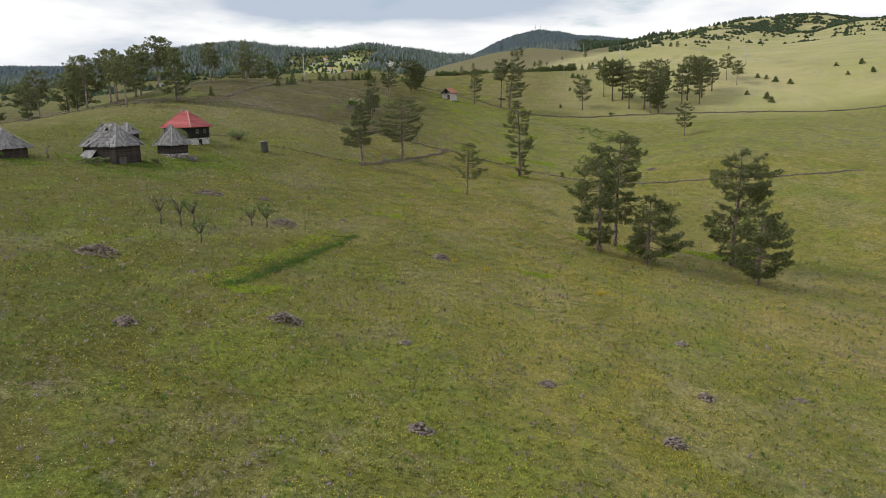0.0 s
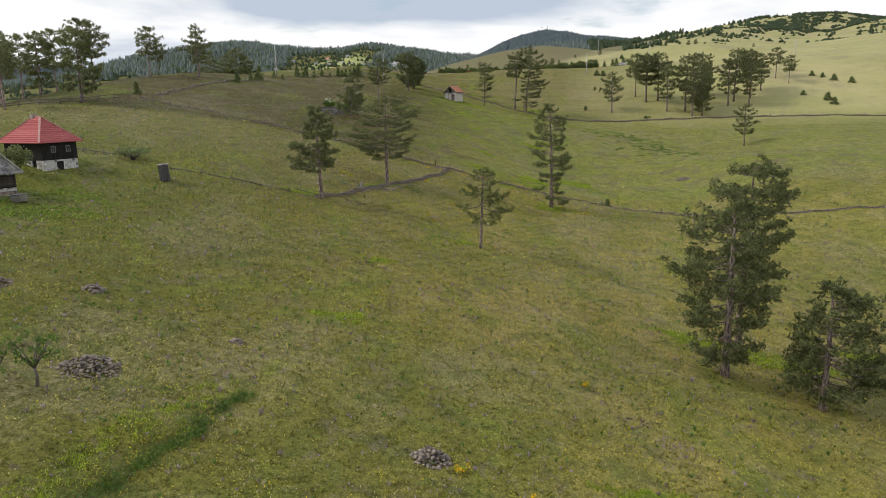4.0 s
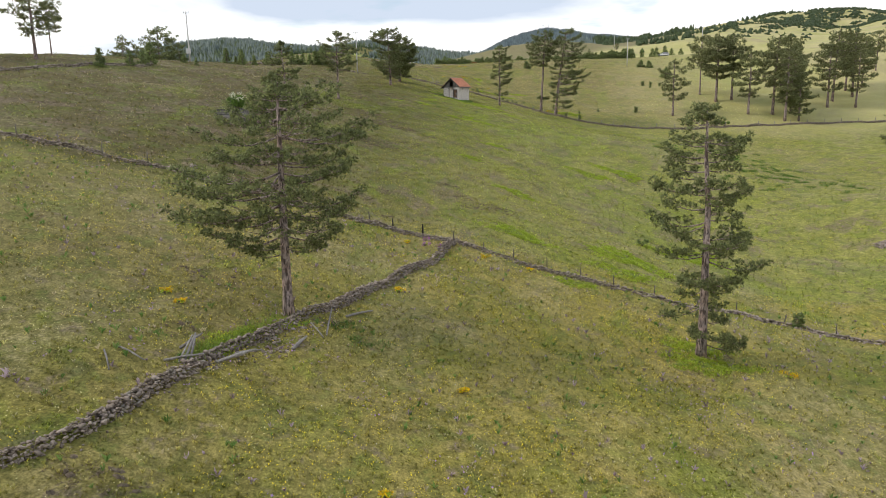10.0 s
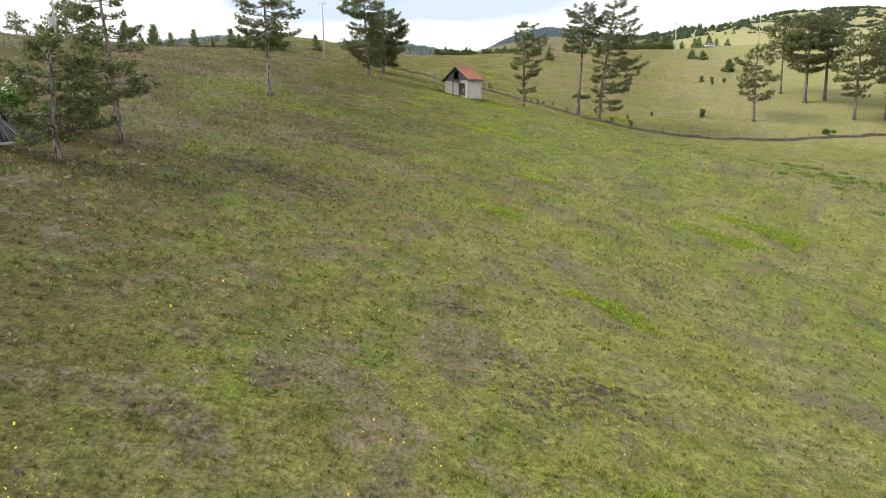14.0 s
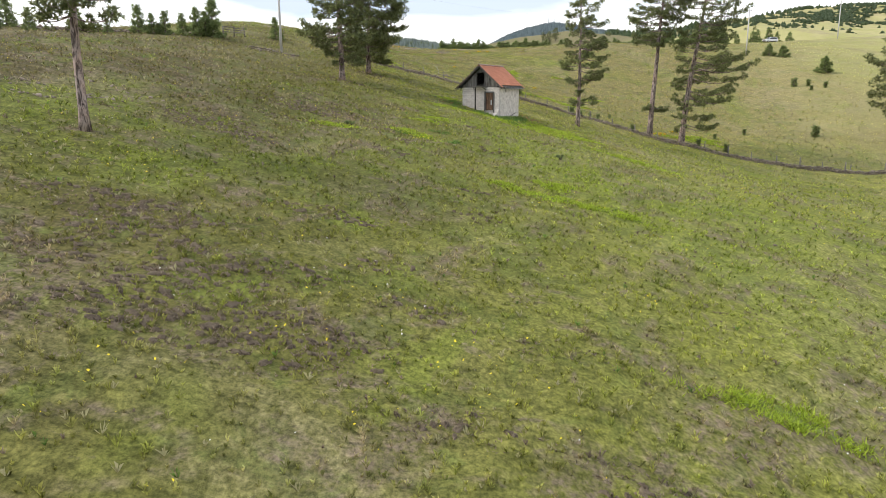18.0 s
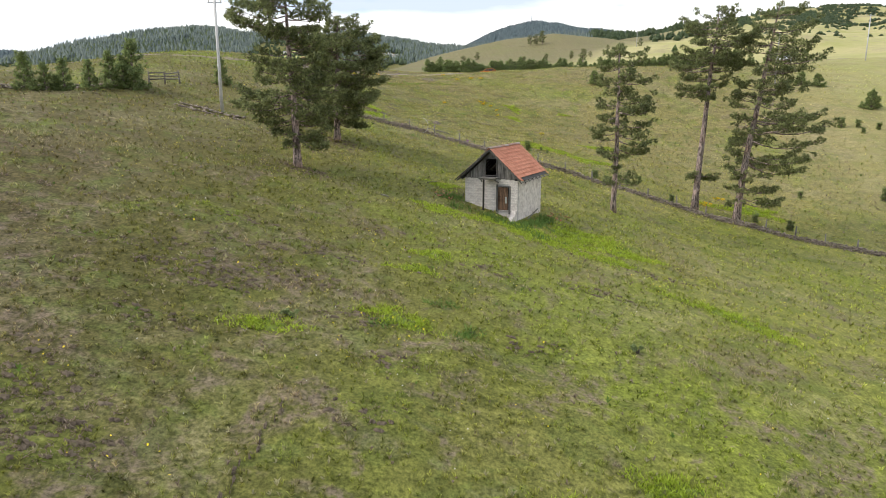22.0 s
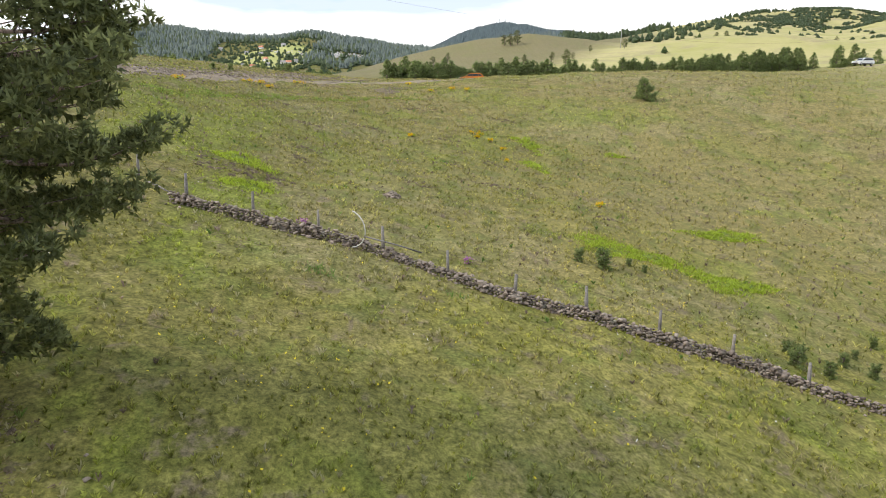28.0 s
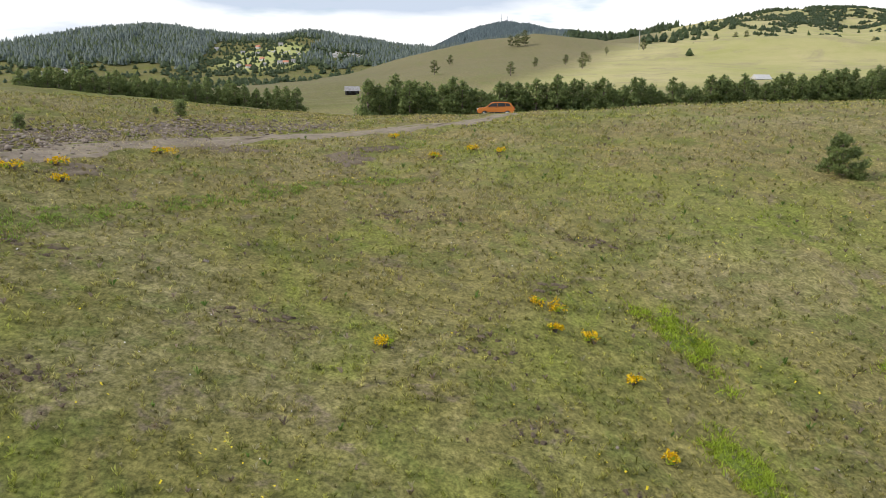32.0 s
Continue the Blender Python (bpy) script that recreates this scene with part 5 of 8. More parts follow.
strut("porch_rail", (-3.5, -3.2, 0.9), (-0.3, -3.2, 0.9), 0.07, PALE_WOOD, house)
# Small store behind the barn.
store = thing("store_hut", (-59.7, 135.9, 26.9), -26)
tagged(store, "small log store with a steep shingle roof", "hut")
log_walls(store, 2.9, 2.6, 0.0, 1.6, 0.2, LOG)
block("inside", (-1.35, 1.35, -1.2, 1.2, -0.4, 1.6), DARKNESS, store)
hip_roof(store, 4.0, 3.7, 1.5, 2.0, 1.0, 5, SHINGLE, "shingle_course", 0.05)
# Barn at the edge of the yard.
barn2 = thing("barn", (-67.3, 108.8, 25.9), -26)
tagged(barn2, "weathered log barn with a grey shingle roof among nettles", "barn")
log_walls(barn2, 5.4, 4.4, 0.0, 1.8, 0.26, LOG)
block("inside", (-2.6, 2.6, -2.1, 2.1, -0.6, 1.8), DARKNESS, barn2)
hip_roof(barn2, 7.0, 6.0, 1.65, 3.0, 1.6, 6, SHINGLE, "shingle_course", 0.05)
# Leaning privy.
privy = thing("outhouse", (-35.3, 142.6, gz(-35.3, 142.6)), 20)
privy.rotation_euler = (radians(2), radians(-4), radians(20))
privy.scale = (1.08, 1.08, 1.05)
tagged(privy, "leaning grey plank outhouse with a pale flat roof", "outhouse")
for k in range(6):
    for y in (-0.55, 0.52):
        block("board", (-0.55 + k * 0.185, -0.55 + k * 0.185 + 0.17, y, y + 0.03, -0.1, 1.95), OLD_WOOD, privy)
    for x in (-0.58, 0.55):
        block("board", (x, x + 0.03, -0.55 + k * 0.18, -0.55 + k * 0.18 + 0.165, -0.1, 1.95), OLD_WOOD, privy)
for k in range(5):
    block("roof_board", (-0.66 + k * 0.265, -0.66 + k * 0.265 + 0.25, -0.68, 0.68, 1.97, 2.01), LICHEN if k in (1, 4) else PALE_WOOD, privy)
block("inside", (-0.5, 0.5, -0.5, 0.5, 0, 1.9), DARKNESS, privy)
# Beehive box by the granary.
hive = thing("wooden_crate", (-43.9, 125.2, gz(-43.9, 125.2)), -20)
tagged(hive, "grey wooden crate with a plank lid on the grass", "crate")
for k in range(3):
    block("plank", (-0.7, 0.7, -0.45, 0.45, 0.02 + k * 0.22, 0.22 + k * 0.22), PALE_WOOD, hive, bevel=0.015)
block("lid", (-0.8, 0.8, -0.55, 0.55, 0.69, 0.76), PALE_WOOD, hive, bevel=0.01)
# Old snag of a post with a cross piece.
snag = thing("fence_stump", (-61.4, 110.8, gz(-61.4, 110.8)))
tagged(snag, "weathered leaning stump post with a broken arm", "post")
rod("stem", [(0, 0, -0.2), (-0.1, 0, 0.9), (0.05, 0, 1.7)], [0.16, 0.13, 0.09], PALE_WOOD, snag)
rod("arm", [(0.0, 0, 1.6), (0.35, 0, 1.85), (0.6, 0, 1.8)], [0.08, 0.07, 0.04], PALE_WOOD, snag)

# ---- dry stone walls, heaps, fences ----
CORNERS = np.array([(x, y, z) for z in (-1, 1) for y in (-1, 1) for x in (-1, 1)], float)
ROCK_F = np.array([(0, 2, 3), (0, 3, 1), (4, 5, 7), (4, 7, 6), (0, 1, 5), (0, 5, 4), (2, 6, 7), (2, 7, 3), (0, 4, 6), (0, 6, 2), (1, 3, 7), (1, 7, 5)])
rs = np.random.default_rng(11)
ROCKS = []
for k in range(14):
    top = np.where(CORNERS[:, 2:] > 0, rs.uniform(0.55, 0.9), 1.0)
    ROCKS.append((CORNERS * rs.uniform(0.62, 1.05, (8, 3)) * [top[0, 0], 1, 1] * np.hstack([top, top, np.ones((8, 1))])) * [0.95, 0.66, 0.33])
ROCK_MESHES = [mesh_of("stone", r, ROCK_F, STONE_PIECE) for r in ROCKS]


def rot(rng):
    e = Euler((rng.uniform(-0.5, 0.5), rng.uniform(-0.5, 0.5), rng.uniform(0, 6.28)))
    return e.to_matrix()


def stones(name, spots, parent=None, pieces=None):
    """Stones at (x, y, z, size): those that pieces() picks one by one, the others joined."""
    rng = random.Random(len(spots))
    chunks, singles = [], 0
    for x, y, z, s in spots:
        k, r = rng.randrange(14), rot(rng)
        s = s * rng.choice((0.6, 0.75, 0.9, 1.0, 1.1, 1.5))
        if pieces and singles < 300 and pieces(x, y):
            hang("stone", ROCK_MESHES[k], parent, Matrix.LocRotScale((x, y, z), r.to_quaternion(), (s, s, s)))
            singles += 1
        else:
            chunks.append((ROCKS[k] @ np.array(r).T * s + [x, y, z], ROCK_F))
    v, f = merged(chunks)
    return hang(name, tri_mesh(name, v, f, STONE), parent)


def along(path, step):
    """Points and directions every step metres along a line on the ground."""
    p = np.array(path, float)
    seg = np.linalg.norm(np.diff(p, axis=0), axis=1)
    d = np.r_[0, np.cumsum(seg)]
    s = np.arange(0, d[-1], step)
    x, y = np.interp(s, d, p[:, 0]), np.interp(s, d, p[:, 1])
    return s, x, y


def stone_wall(path, label, high=0.7, wide=0.36, size=0.17, pieces=None, seed=1, gaps=()):
    rng = np.random.default_rng(seed)
    wall = new("stone_wall")
    tagged(wall, label, "stone wall", "dry stone walls")
    spots = []
    s, xs, ys = along(path, size * 1.35)
    dx, dy = np.gradient(xs), np.gradient(ys)
    ln = np.hypot(dx, dy) + 1e-9
    nx, ny = -dy / ln, dx / ln
    wav = 0.14 * np.sin(s * 0.31 + seed) + 0.10 * np.sin(s * 0.83)
    for i in range(len(s)):
        x0, y0 = xs[i] + nx[i] * wav[i], ys[i] + ny[i] * wav[i]
        h = high * (0.92 + 0.22 * math.sin(s[i] * 0.5 + seed) * math.sin(s[i] * 0.17) + 0.2 * rng.random())
        if any(a < s[i] < b for a, b in gaps):
            h *= 0.3
        layers = max(2, int(h / (size * 1.0)))
        for l in range(layers):
            w = wide * (1 - 0.55 * l / max(layers, 1))
            for side in ((-1, 1) if l < layers - 1 else (0,)):
                o = side * w * 0.7 + rng.normal() * 0.05
                x, y = x0 + nx[i] * o + rng.normal() * 0.04, y0 + ny[i] * o + rng.normal() * 0.04
                spots.append([x, y, size * 0.35 + l * size * 0.95, size * (0.8 + 0.55 * rng.random())])
        if rng.random() < 0.35:
            o = rng.choice([-1, 1]) * (wide + rng.random() * 0.6)
            spots.append([x0 + nx[i] * o, y0 + ny[i] * o, 0.03, size * (0.5 + 0.4 * rng.random())])
    spots = np.array(spots)
    spots[:, 2] += ground(spots[:, 0], spots[:, 1])
    ob = stones("rubble", [tuple(q) for q in spots], wall, pieces)
    tagged(ob, kind="stuff")
    return wall


WALL_A = [(-17.3, 150.3), (-14.6, 156.4), (-12.0, 164.8), (-9.9, 170.0), (-8.4, 173.6), (-6.2, 178.2), (-2.9, 184.4), (-0.3, 189.6), (1.5, 195.0)]
WALL_B = [(-63.5, 204.0), (-58.9, 201.3), (-52, 200), (-38.3, 196.8), (-30.6, 196.2), (-20.5, 196.4), (-14.9, 196.5), (-7.3, 195.6), (1.2, 195.6), (5, 194.8), (10.2, 194.0), (16.6, 192.8), (28.7, 192.6), (33.1, 190.8), (37.6, 188.9), (46.1, 186.0), (52, 183.4), (60, 182.6), (75, 182.8), (92, 183.0), (112, 186)]
WALL_C = [(-25.5, 320.5), (-22.5, 319.3), (-19, 318.2)]
WALL_D = [(-10.4, 336.3), (-6.7, 335.9), (-3.1, 335.3), (1.3, 334.0), (4.8, 332.3), (9, 331.3), (14.5, 330.4), (19.4, 328.7), (22.5, 327.6), (27.4, 326.3), (33, 324.2), (39.7, 323.2), (45, 321.6), (53.7, 321.8), (66.9, 323), (82.8, 326), (99.4, 329), (125, 331), (153, 330), (185, 322), (215, 312)]
stone_wall(WALL_A, "dry stone wall of rough brown stones running downhill", 0.55, 0.42, 0.105, lambda x, y: y > 180, 2)
stone_wall(WALL_B[:6], "long dry stone wall crossing the pasture", 0.45, 0.36, 0.15, None, 3, ((8, 12),))
stone_wall(WALL_B[5:12], "low dry stone wall of pinkish-grey stones in the grass", 0.42, 0.36, 0.10, lambda x, y: -5 < x < 6, 13)
stone_wall(WALL_B[11:], "dry stone wall half sunk in the grass", 0.34, 0.30, 0.18, None, 14)
stone_wall(WALL_C, "low spread of wall stones round a pole", 0.3, 0.7, 0.17, None, 4)
stone_wall(WALL_D, "dry stone wall of brown stones with posts", 0.55, 0.36, 0.105, lambda x, y: -1 < x < 13, 5)
stone_wall([(-62, 208), (-61.5, 224), (-60, 240), (-57, 252), (-52, 262)], "overgrown stone wall on the crest", 0.5, 0.5, 0.2, None, 6)
stone_wall([(-46, 306), (-42.5, 313.4), (-38.6, 317.4), (-35.2, 320.6), (-31.5, 325.6)], "overgrown stone wall on the crest", 0.3, 0.5, 0.2, None, 7)

# Stones spilled from the broken stretch of the downhill wall.
rng = np.random.default_rng(91)
spots = []
for x, y, n, w in ((-8.0, 171.9, 26, 0.5), (-9.0, 169.2, 40, 0.6), (-9.5, 168.1, 34, 0.6), (-10.5, 166.6, 30, 0.5), (-7.2, 173.3, 16, 0.4), (-11.4, 164.6, 20, 0.4)):
    sx, sy = x + rng.normal(size=n) * w, y + rng.normal(size=n) * w
    spots += list(zip(sx, sy, ground(sx, sy) + 0.04, rng.uniform(0.06, 0.15, n)))
tagged(stones("spilled_stones", spots), "stones spilled in the grass beside a broken wall", "stones", kind="stuff")

# Clearance heaps.
heaps = [(-13.8, 58.5, 1.5, 0.6), (-35.1, 70.0, 2.3, 0.6), (-25, 52.8, 0.95, 0.4), (-1.7, 42.4, 0.85, 0.42), (8.2, 52.9, 0.75, 0.38), (16.1, 45.6, 0.9, 0.5), (21.7, 54.7, 0.7, 0.36), (-3.4, 57.5, 0.55, 0.2), (24, 67.6, 0.7, 0.22), (-0.2, 88.9, 1.2, 0.6), (-34.3, 103.5, 2.1, 0.55), (-26.8, 105.3, 0.9, 0.3), (31.3, 57.6, 0.6, 0.18), (-14.3, 100, 0.5, 0.25), (-21.3, 92.9, 1.9, 0.5), (-0.4, 347.2, 0.5, 0.25), (56.3, 216, 1.6, 0.3), (59.5, 198.2, 1.5, 0.4)]
for n, (x, y, r, h) in enumerate(heaps):
    rng = np.random.default_rng(40 + n)
    m = int(60 + 130 * r)
    h *= 1.35
    a, q = rng.random(m) * 6.28, rng.random(m) ** 0.6
    px, py = x + np.cos(a) * q * r, y + np.sin(a) * q * r * 0.8
    pz = ground(px, py) + (1 - q**1.4) * h * rng.random(m) ** 0.5
    spots = [(*t, 0.10 + 0.06 * rng.random()) for t in zip(px, py, pz)]
    tagged(stones("stone_heap", spots), "heap of grey-brown field stones in the grass", "stone heap", "clearance heaps", kind="stuff")
# Stones that show here and there in the turf.
rng = np.random.default_rng(77)
px, py = rng.uniform(-60, 70, 2600), rng.uniform(30, 440, 2600)
keep = np.sin(px * 0.13 + 1) * np.sin(py * 0.09) + 0.5 * np.sin(px * 0.4 + py * 0.31) > 0.25
px, py = px[keep], py[keep]
tagged(stones("turf_stones", list(zip(px, py, ground(px, py) + 0.01, rng.uniform(0.04, 0.13, len(px))))), "small stones lying in the turf", "stones", kind="stuff")

px, py = rng.uniform(-60, -16, 60), rng.uniform(198, 320, 60)
spots = []
for x, y in zip(px, py):
    n = rng.integers(4, 16)
    sx, sy = x + rng.normal(size=n) * 0.9, y + rng.normal(size=n) * 0.35
    spots += list(zip(sx, sy, ground(sx, sy) + 0.02, rng.uniform(0.08, 0.2, n)))
tagged(stones("outcrops", spots), "flat stones breaking through the turf of the slope", "stones", kind="stuff")

# Posts, each fence with its posts and wire.
POST = weathered("split_posts", (0.06, 0.052, 0.045), (0.30, 0.27, 0.24), (1, 1, 0.1), 20.0)
WIRE = plain("rusty_wire", (0.16, 0.12, 0.10), 0.6, 0.7)


def fence(path, spacing, high, label, radius=0.05, wires=2, dark=(), wood=None):
    f = new("fence")
    tagged(f, label, "fence", "pasture fences")
    rng = random.Random(int(abs(path[0][0]) * 10) + len(path))
    xs, ys = along(path, spacing)[1:] if spacing else zip(*path)
    tops = []
    for k, (x, y) in enumerate(zip(xs, ys)):
        z, h = gz(x, y), high * rng.uniform(0.85, 1.12)
        lx, ly = rng.gauss(0, 0.04), rng.gauss(0, 0.04)
        mat = DARK_WOOD if k in dark else wood or POST
        r = radius * rng.uniform(0.8, 1.2) * (1.8 if k in dark else 1)
        rod("post", [(x, y, z - 0.2), (x + lx * 0.5, y + ly * 0.5, z + h * 0.5), (x + lx, y + ly, z + h)], [r * 1.1, r, r * 0.75], mat, f, 6)
        tops.append((x + lx, y + ly, z + h))
    for w in range(wires):
        pts = []
        for a, b in zip(tops[:-1], tops[1:]):
            pts += [(a[0], a[1], a[2] - 0.12 - 0.35 * w), ((a[0] + b[0]) / 2, (a[1] + b[1]) / 2, (a[2] + b[2]) / 2 - 0.16 - 0.35 * w)]
        rod("wire", pts, 0.006, WIRE, f, 3)
    return f


fence(WALL_B[:6], 4.2, 1.25, "old wire fence with leaning split posts along a wall", 0.05, 1)
fence([(-18.3, 196.6), (-15.2, 196.8), (-12.1, 196.2), (-9.3, 196.1), (-6.2, 195.8), (-4.0, 195.9), (-1.2, 195.8), (1.8, 195.6)], None, 1.15, "old fence posts standing in a stone wall, two charred", 0.05, 1, dark=(5, 6))
fence([(4.6, 195.0), (7.4, 194.9), (10.6, 194.8), (13.6, 193.9), (16.6, 193.2), (20.4, 193.2), (24.6, 193.4), (28.4, 193.6), (32.2, 192.0), (36.2, 190.4), (40.4, 188.2), (42.6, 187.0), (47, 185.8), (52, 183.8), (57, 183.2), (62, 182.8), (68, 182.9), (75, 183), (83, 183), (92, 183.2)], None, 1.0, "wire fence with short leaning posts along a wall", 0.045, 1)
fence([(-12.6, 338.2)] + [(x - 0.3, y + 0.5) for x, y in WALL_D[:14]], 3.1, 1.25, "fence of pale grey posts behind a stone wall", 0.08, 1, wood=PALE_WOOD)
fence([(x, y + 0.6) for x, y in WALL_D[13:]], 5.0, 1.2, "fence of pale grey posts behind a stone wall", 0.07, 0, wood=PALE_WOOD)
fence([(-61, 209), (-60.5, 224), (-58.6, 240)], 4.0, 1.3, "short posts along the crest wall", 0.05, 0)


def rail_fence(path, label, spacing=3.4, rails=2, high=1.0):
    f = new("rail_fence")
    tagged(f, label, "fence", "rail fences")
    rng = random.Random(len(path))
    s, xs, ys = along(path, spacing)
    last = None
    for x, y in zip(xs, ys):
        z = gz(x, y)
        rod("post", [(x, y, z - 0.2), (x + rng.gauss(0, 0.05), y, z + high * 1.1)], [0.10, 0.08], POST, f, 6)
        if last:
            for r in range(rails):
                h = high * (0.45 + 0.5 * r / max(rails - 1, 1))
                rod("rail", [(last[0], last[1] - 0.07, last[2] + h + rng.gauss(0, 0.05)), (x, y - 0.07, z + h + rng.gauss(0, 0.06))], [0.075, 0.06], PALE_WOOD if rng.random() < 0.3 else POST, f, 6)
        last = (x, y, z)
    return f


rail_fence([(-150, 196), (-128, 190), (-108, 186), (-95, 186.5), (-86, 186), (-78, 187.2), (-70.5, 193.5), (-64, 204)], "old wooden rail fence along the crest", 3.6, 2)
rail_fence([(-37.0, 149.1), (-31.4, 150.1), (-27, 150.6), (-22, 150.3), (-17.2, 150.4)], "fallen pole fence near the ground", 4.0, 1, 0.45)
rail_fence([(-56, 153), (-49, 151.5), (-43, 151.5)], "low pole fence behind the house", 3.0, 1, 0.6)
gate = rail_fence([(-30.6, 326.6), (-29.4, 329.4), (-28.0, 332.2)], "weathered wooden rail gate on the crest", 2.2, 3, 1.25)

# Timbers that have fallen over the wall.
poles = [((-5.8, 175.1), (-4.2, 176.9), 0.12, 0.09), ((-6.6, 171.8), (-6.7, 174.9), 0.45, 0.065), ((-6.7, 171.3), (-7.7, 172.5), 0.3, 0.055), ((-8.15, 169.0), (-7.65, 170.8), 0.10, 0.12), ((-11.4, 165.3), (-9.7, 166.9), 0.4, 0.10), ((-13.4, 165.6), (-12.5, 166.7), 0.75, 0.09), ((-12.75, 164.3), (-12.75, 166.3), 0.85, 0.09), ((-12.5, 164.4), (-12.7, 166.2), 0.85, 0.08), ((-12.95, 164.1), (-12.85, 166.1), 0.8, 0.06), ((-10.8, 166.9), (-9.4, 167.2), 0.35, 0.05), ((-13.6, 163.9), (-11.9, 165.0), 0.5, 0.07), ((-16.0, 164.0), (-14.2, 163.0), 0.3, 0.055), ((-16.3, 163.3), (-15.3, 161.6), 0.15, 0.055), ((-21.5, 152.5), (-17.0, 150.6), 0.4, 0.06), ((-19.9, 150.0), (-16.9, 149.5), 0.35, 0.06), ((-5.2, 302.0), (-4.6, 301.8), 0.05, 0.055), ((-1.8, 308.8), (-1.0, 309.4), 0.1, 0.055), ((-12.2, 338.0), (-10.6, 336.2), 0.3, 0.055)]
for a, b, up, r in poles:
    za, zb = gz(*a) + 0.06, gz(*b) + 0.06 + up
    mx2, my2 = (a[0] + b[0]) / 2, (a[1] + b[1]) / 2
    ob = rod("timber", [(*a, za), (mx2, my2 + 0.05, (za + zb) / 2 + 0.03), (*b, zb)], [r, r * 0.9, r * 0.6], PALE_WOOD, None, 6)
    tagged(ob, "silver-grey fallen fence pole lying over the stones", "timber", "fallen timbers")
# Bent hoop of pale pipe over the wall.
hoop = [(-2.35 + 0.75 * math.sin(a), 334.9 - 0.75 * math.sin(a), gz(-2.2, 334.7) + 0.55 - 0.85 * math.cos(a) + 0.35) for a in np.linspace(0.15, 2.9, 12)]
tagged(rod("bent_pipe", hoop[::-1], 0.028, CONCRETE, None, 6), "pale bent plastic pipe hooped over a stone wall", "pipe")
tagged(rod("timber", [(-1.7, 334.6, gz(-1.7, 334.6) + 0.75), (-0.2, 334.3, gz(-0.2, 334.3) + 0.8), (0.9, 334.0, gz(0.9, 334) + 0.75)], 0.035, PALE_WOOD, None, 6), "thin pole resting on a stone wall", "timber", "fallen timbers")

# Collapsed timber shed under the thin pines.
ruin = thing("collapsed_shed", (-25.3, 224.4, gz(-25.3, 224.4)), 4)
tagged(ruin, "collapsed shed of silvered planks and logs over stones", "ruin")
rr2 = random.Random(3)
for k in range(9):
    j = [rr2.uniform(-0.06, 0.06) for q in range(4)]
    strut("plank", (-3.7 + 3 * j[0], -0.35 + k * 0.12, 0.42 + k * 0.155 + j[1]), (-0.05 + 2 * j[2], -0.25 + k * 0.11, 0.40 + k * 0.165 + j[3]), 0.07, PALE_WOOD if k % 4 else OLD_WOOD, ruin, 0.19, bevel=0.01)
for k in range(11):
    a = k / 10
    strut("plank", (-0.15 + 0.25 * a, 0.55 - 0.3 * a, 1.80 - 0.15 * a), (-0.35 + 2.5 * a, -0.55 + 0.25 * a + rr2.uniform(-0.1, 0.1), 0.10 + 0.14 * (k % 2)), 0.25, OLD_WOOD if k % 3 else PALE_WOOD, ruin, 0.05)
for k in range(6):
    strut("plank", (1.5 + 0.1 * (k % 2), 0.1 + k * 0.14, 0.10 + k * 0.10), (3.5 - 0.1 * k, 0.5 + k * 0.12, 0.55 + k * 0.13), 0.08, PALE_WOOD, ruin, 0.17, bevel=0.01)
for k in range(4):
    strut("log", (0.2 + 0.3 * k, -0.75 - 0.1 * k, 0.06), (1.9 + 0.5 * k, -0.55 - 0.25 * k, 0.14), 0.13, PALE_WOOD, ruin, bevel=0.03)
strut("log", (-0.25, 0.1, 0.0), (-0.05, 0.35, 1.8), 0.18, OLD_WOOD, ruin, bevel=0.03)
rng = np.random.default_rng(9)
px, py = rng.normal(-26.4, 1.0, 70), rng.normal(223.6, 0.35, 70)
tagged(stones("stone_heap", list(zip(px, py, ground(px, py) + 0.1, rng.uniform(0.12, 0.22, 70)))), "footing stones under collapsed timbers", "stone heap", kind="stuff")

# ---- poles and wires ----


def pole(x, y, h, label, arm=1.5, r=0.14, turn=0.0, box_at=None):
    z = gz(x, y)
    p = thing("utility_pole", (x, y, z), turn)
    tagged(p, label, "utility pole", "utility poles")
    rod("mast", [(0, 0, -0.4), (0, 0, h * 0.5), (0, 0, h)], [r * 1.25, r, r * 0.75], CONCRETE, p, 10)
    strut("crossarm", (-arm / 2, 0, h - 0.25), (arm / 2, 0, h - 0.25), 0.09, STEEL, p)
    for x2 in (-arm / 2 + 0.08, 0.0, arm / 2 - 0.08):
        rod("insulator", [(x2, 0, h - 0.2), (x2, 0, h - 0.1), (x2, 0, h + 0.1)], [0.03, 0.06, 0.05], CONCRETE, p, 7)
    if box_at:
        block("transformer", (-0.4, 0.4, -0.75, -0.15, box_at, box_at + 1.1), CONCRETE, p, bevel=0.03)
        strut("bracket", (0.0, -0.1, box_at + 2.4), (1.0, -0.1, box_at + 3.2), 0.08, STEEL, p)
    return p


pole(-21.4, 320.0, 10.2, "tall white concrete utility pole by stones on the slope", 1.3)
pole(-53.0, 285.0, 10.2, "concrete utility pole with a transformer box on the crest", 1.2, box_at=1.6)
pole(68.3, 394.2, 10.0, "white concrete utility pole on the hillside", 1.3, turn=20)
pole(107.7, 429.3, 11.0, "white concrete utility pole with crossarm on the hillside", 2.6, turn=10)
pole(177.5, 418.0, 9.5, "white concrete utility pole on the far hillside", 1.6)
pole(164.9, 824.0, 16.0, "far utility pole on the hillside", 2.0, 0.2)
a, b = np.array([-21.4, 320.0, gz(-21.4, 320.0) + 10.25]), np.array([68.3, 394.2, gz(68.3, 394.2) + 10.05])
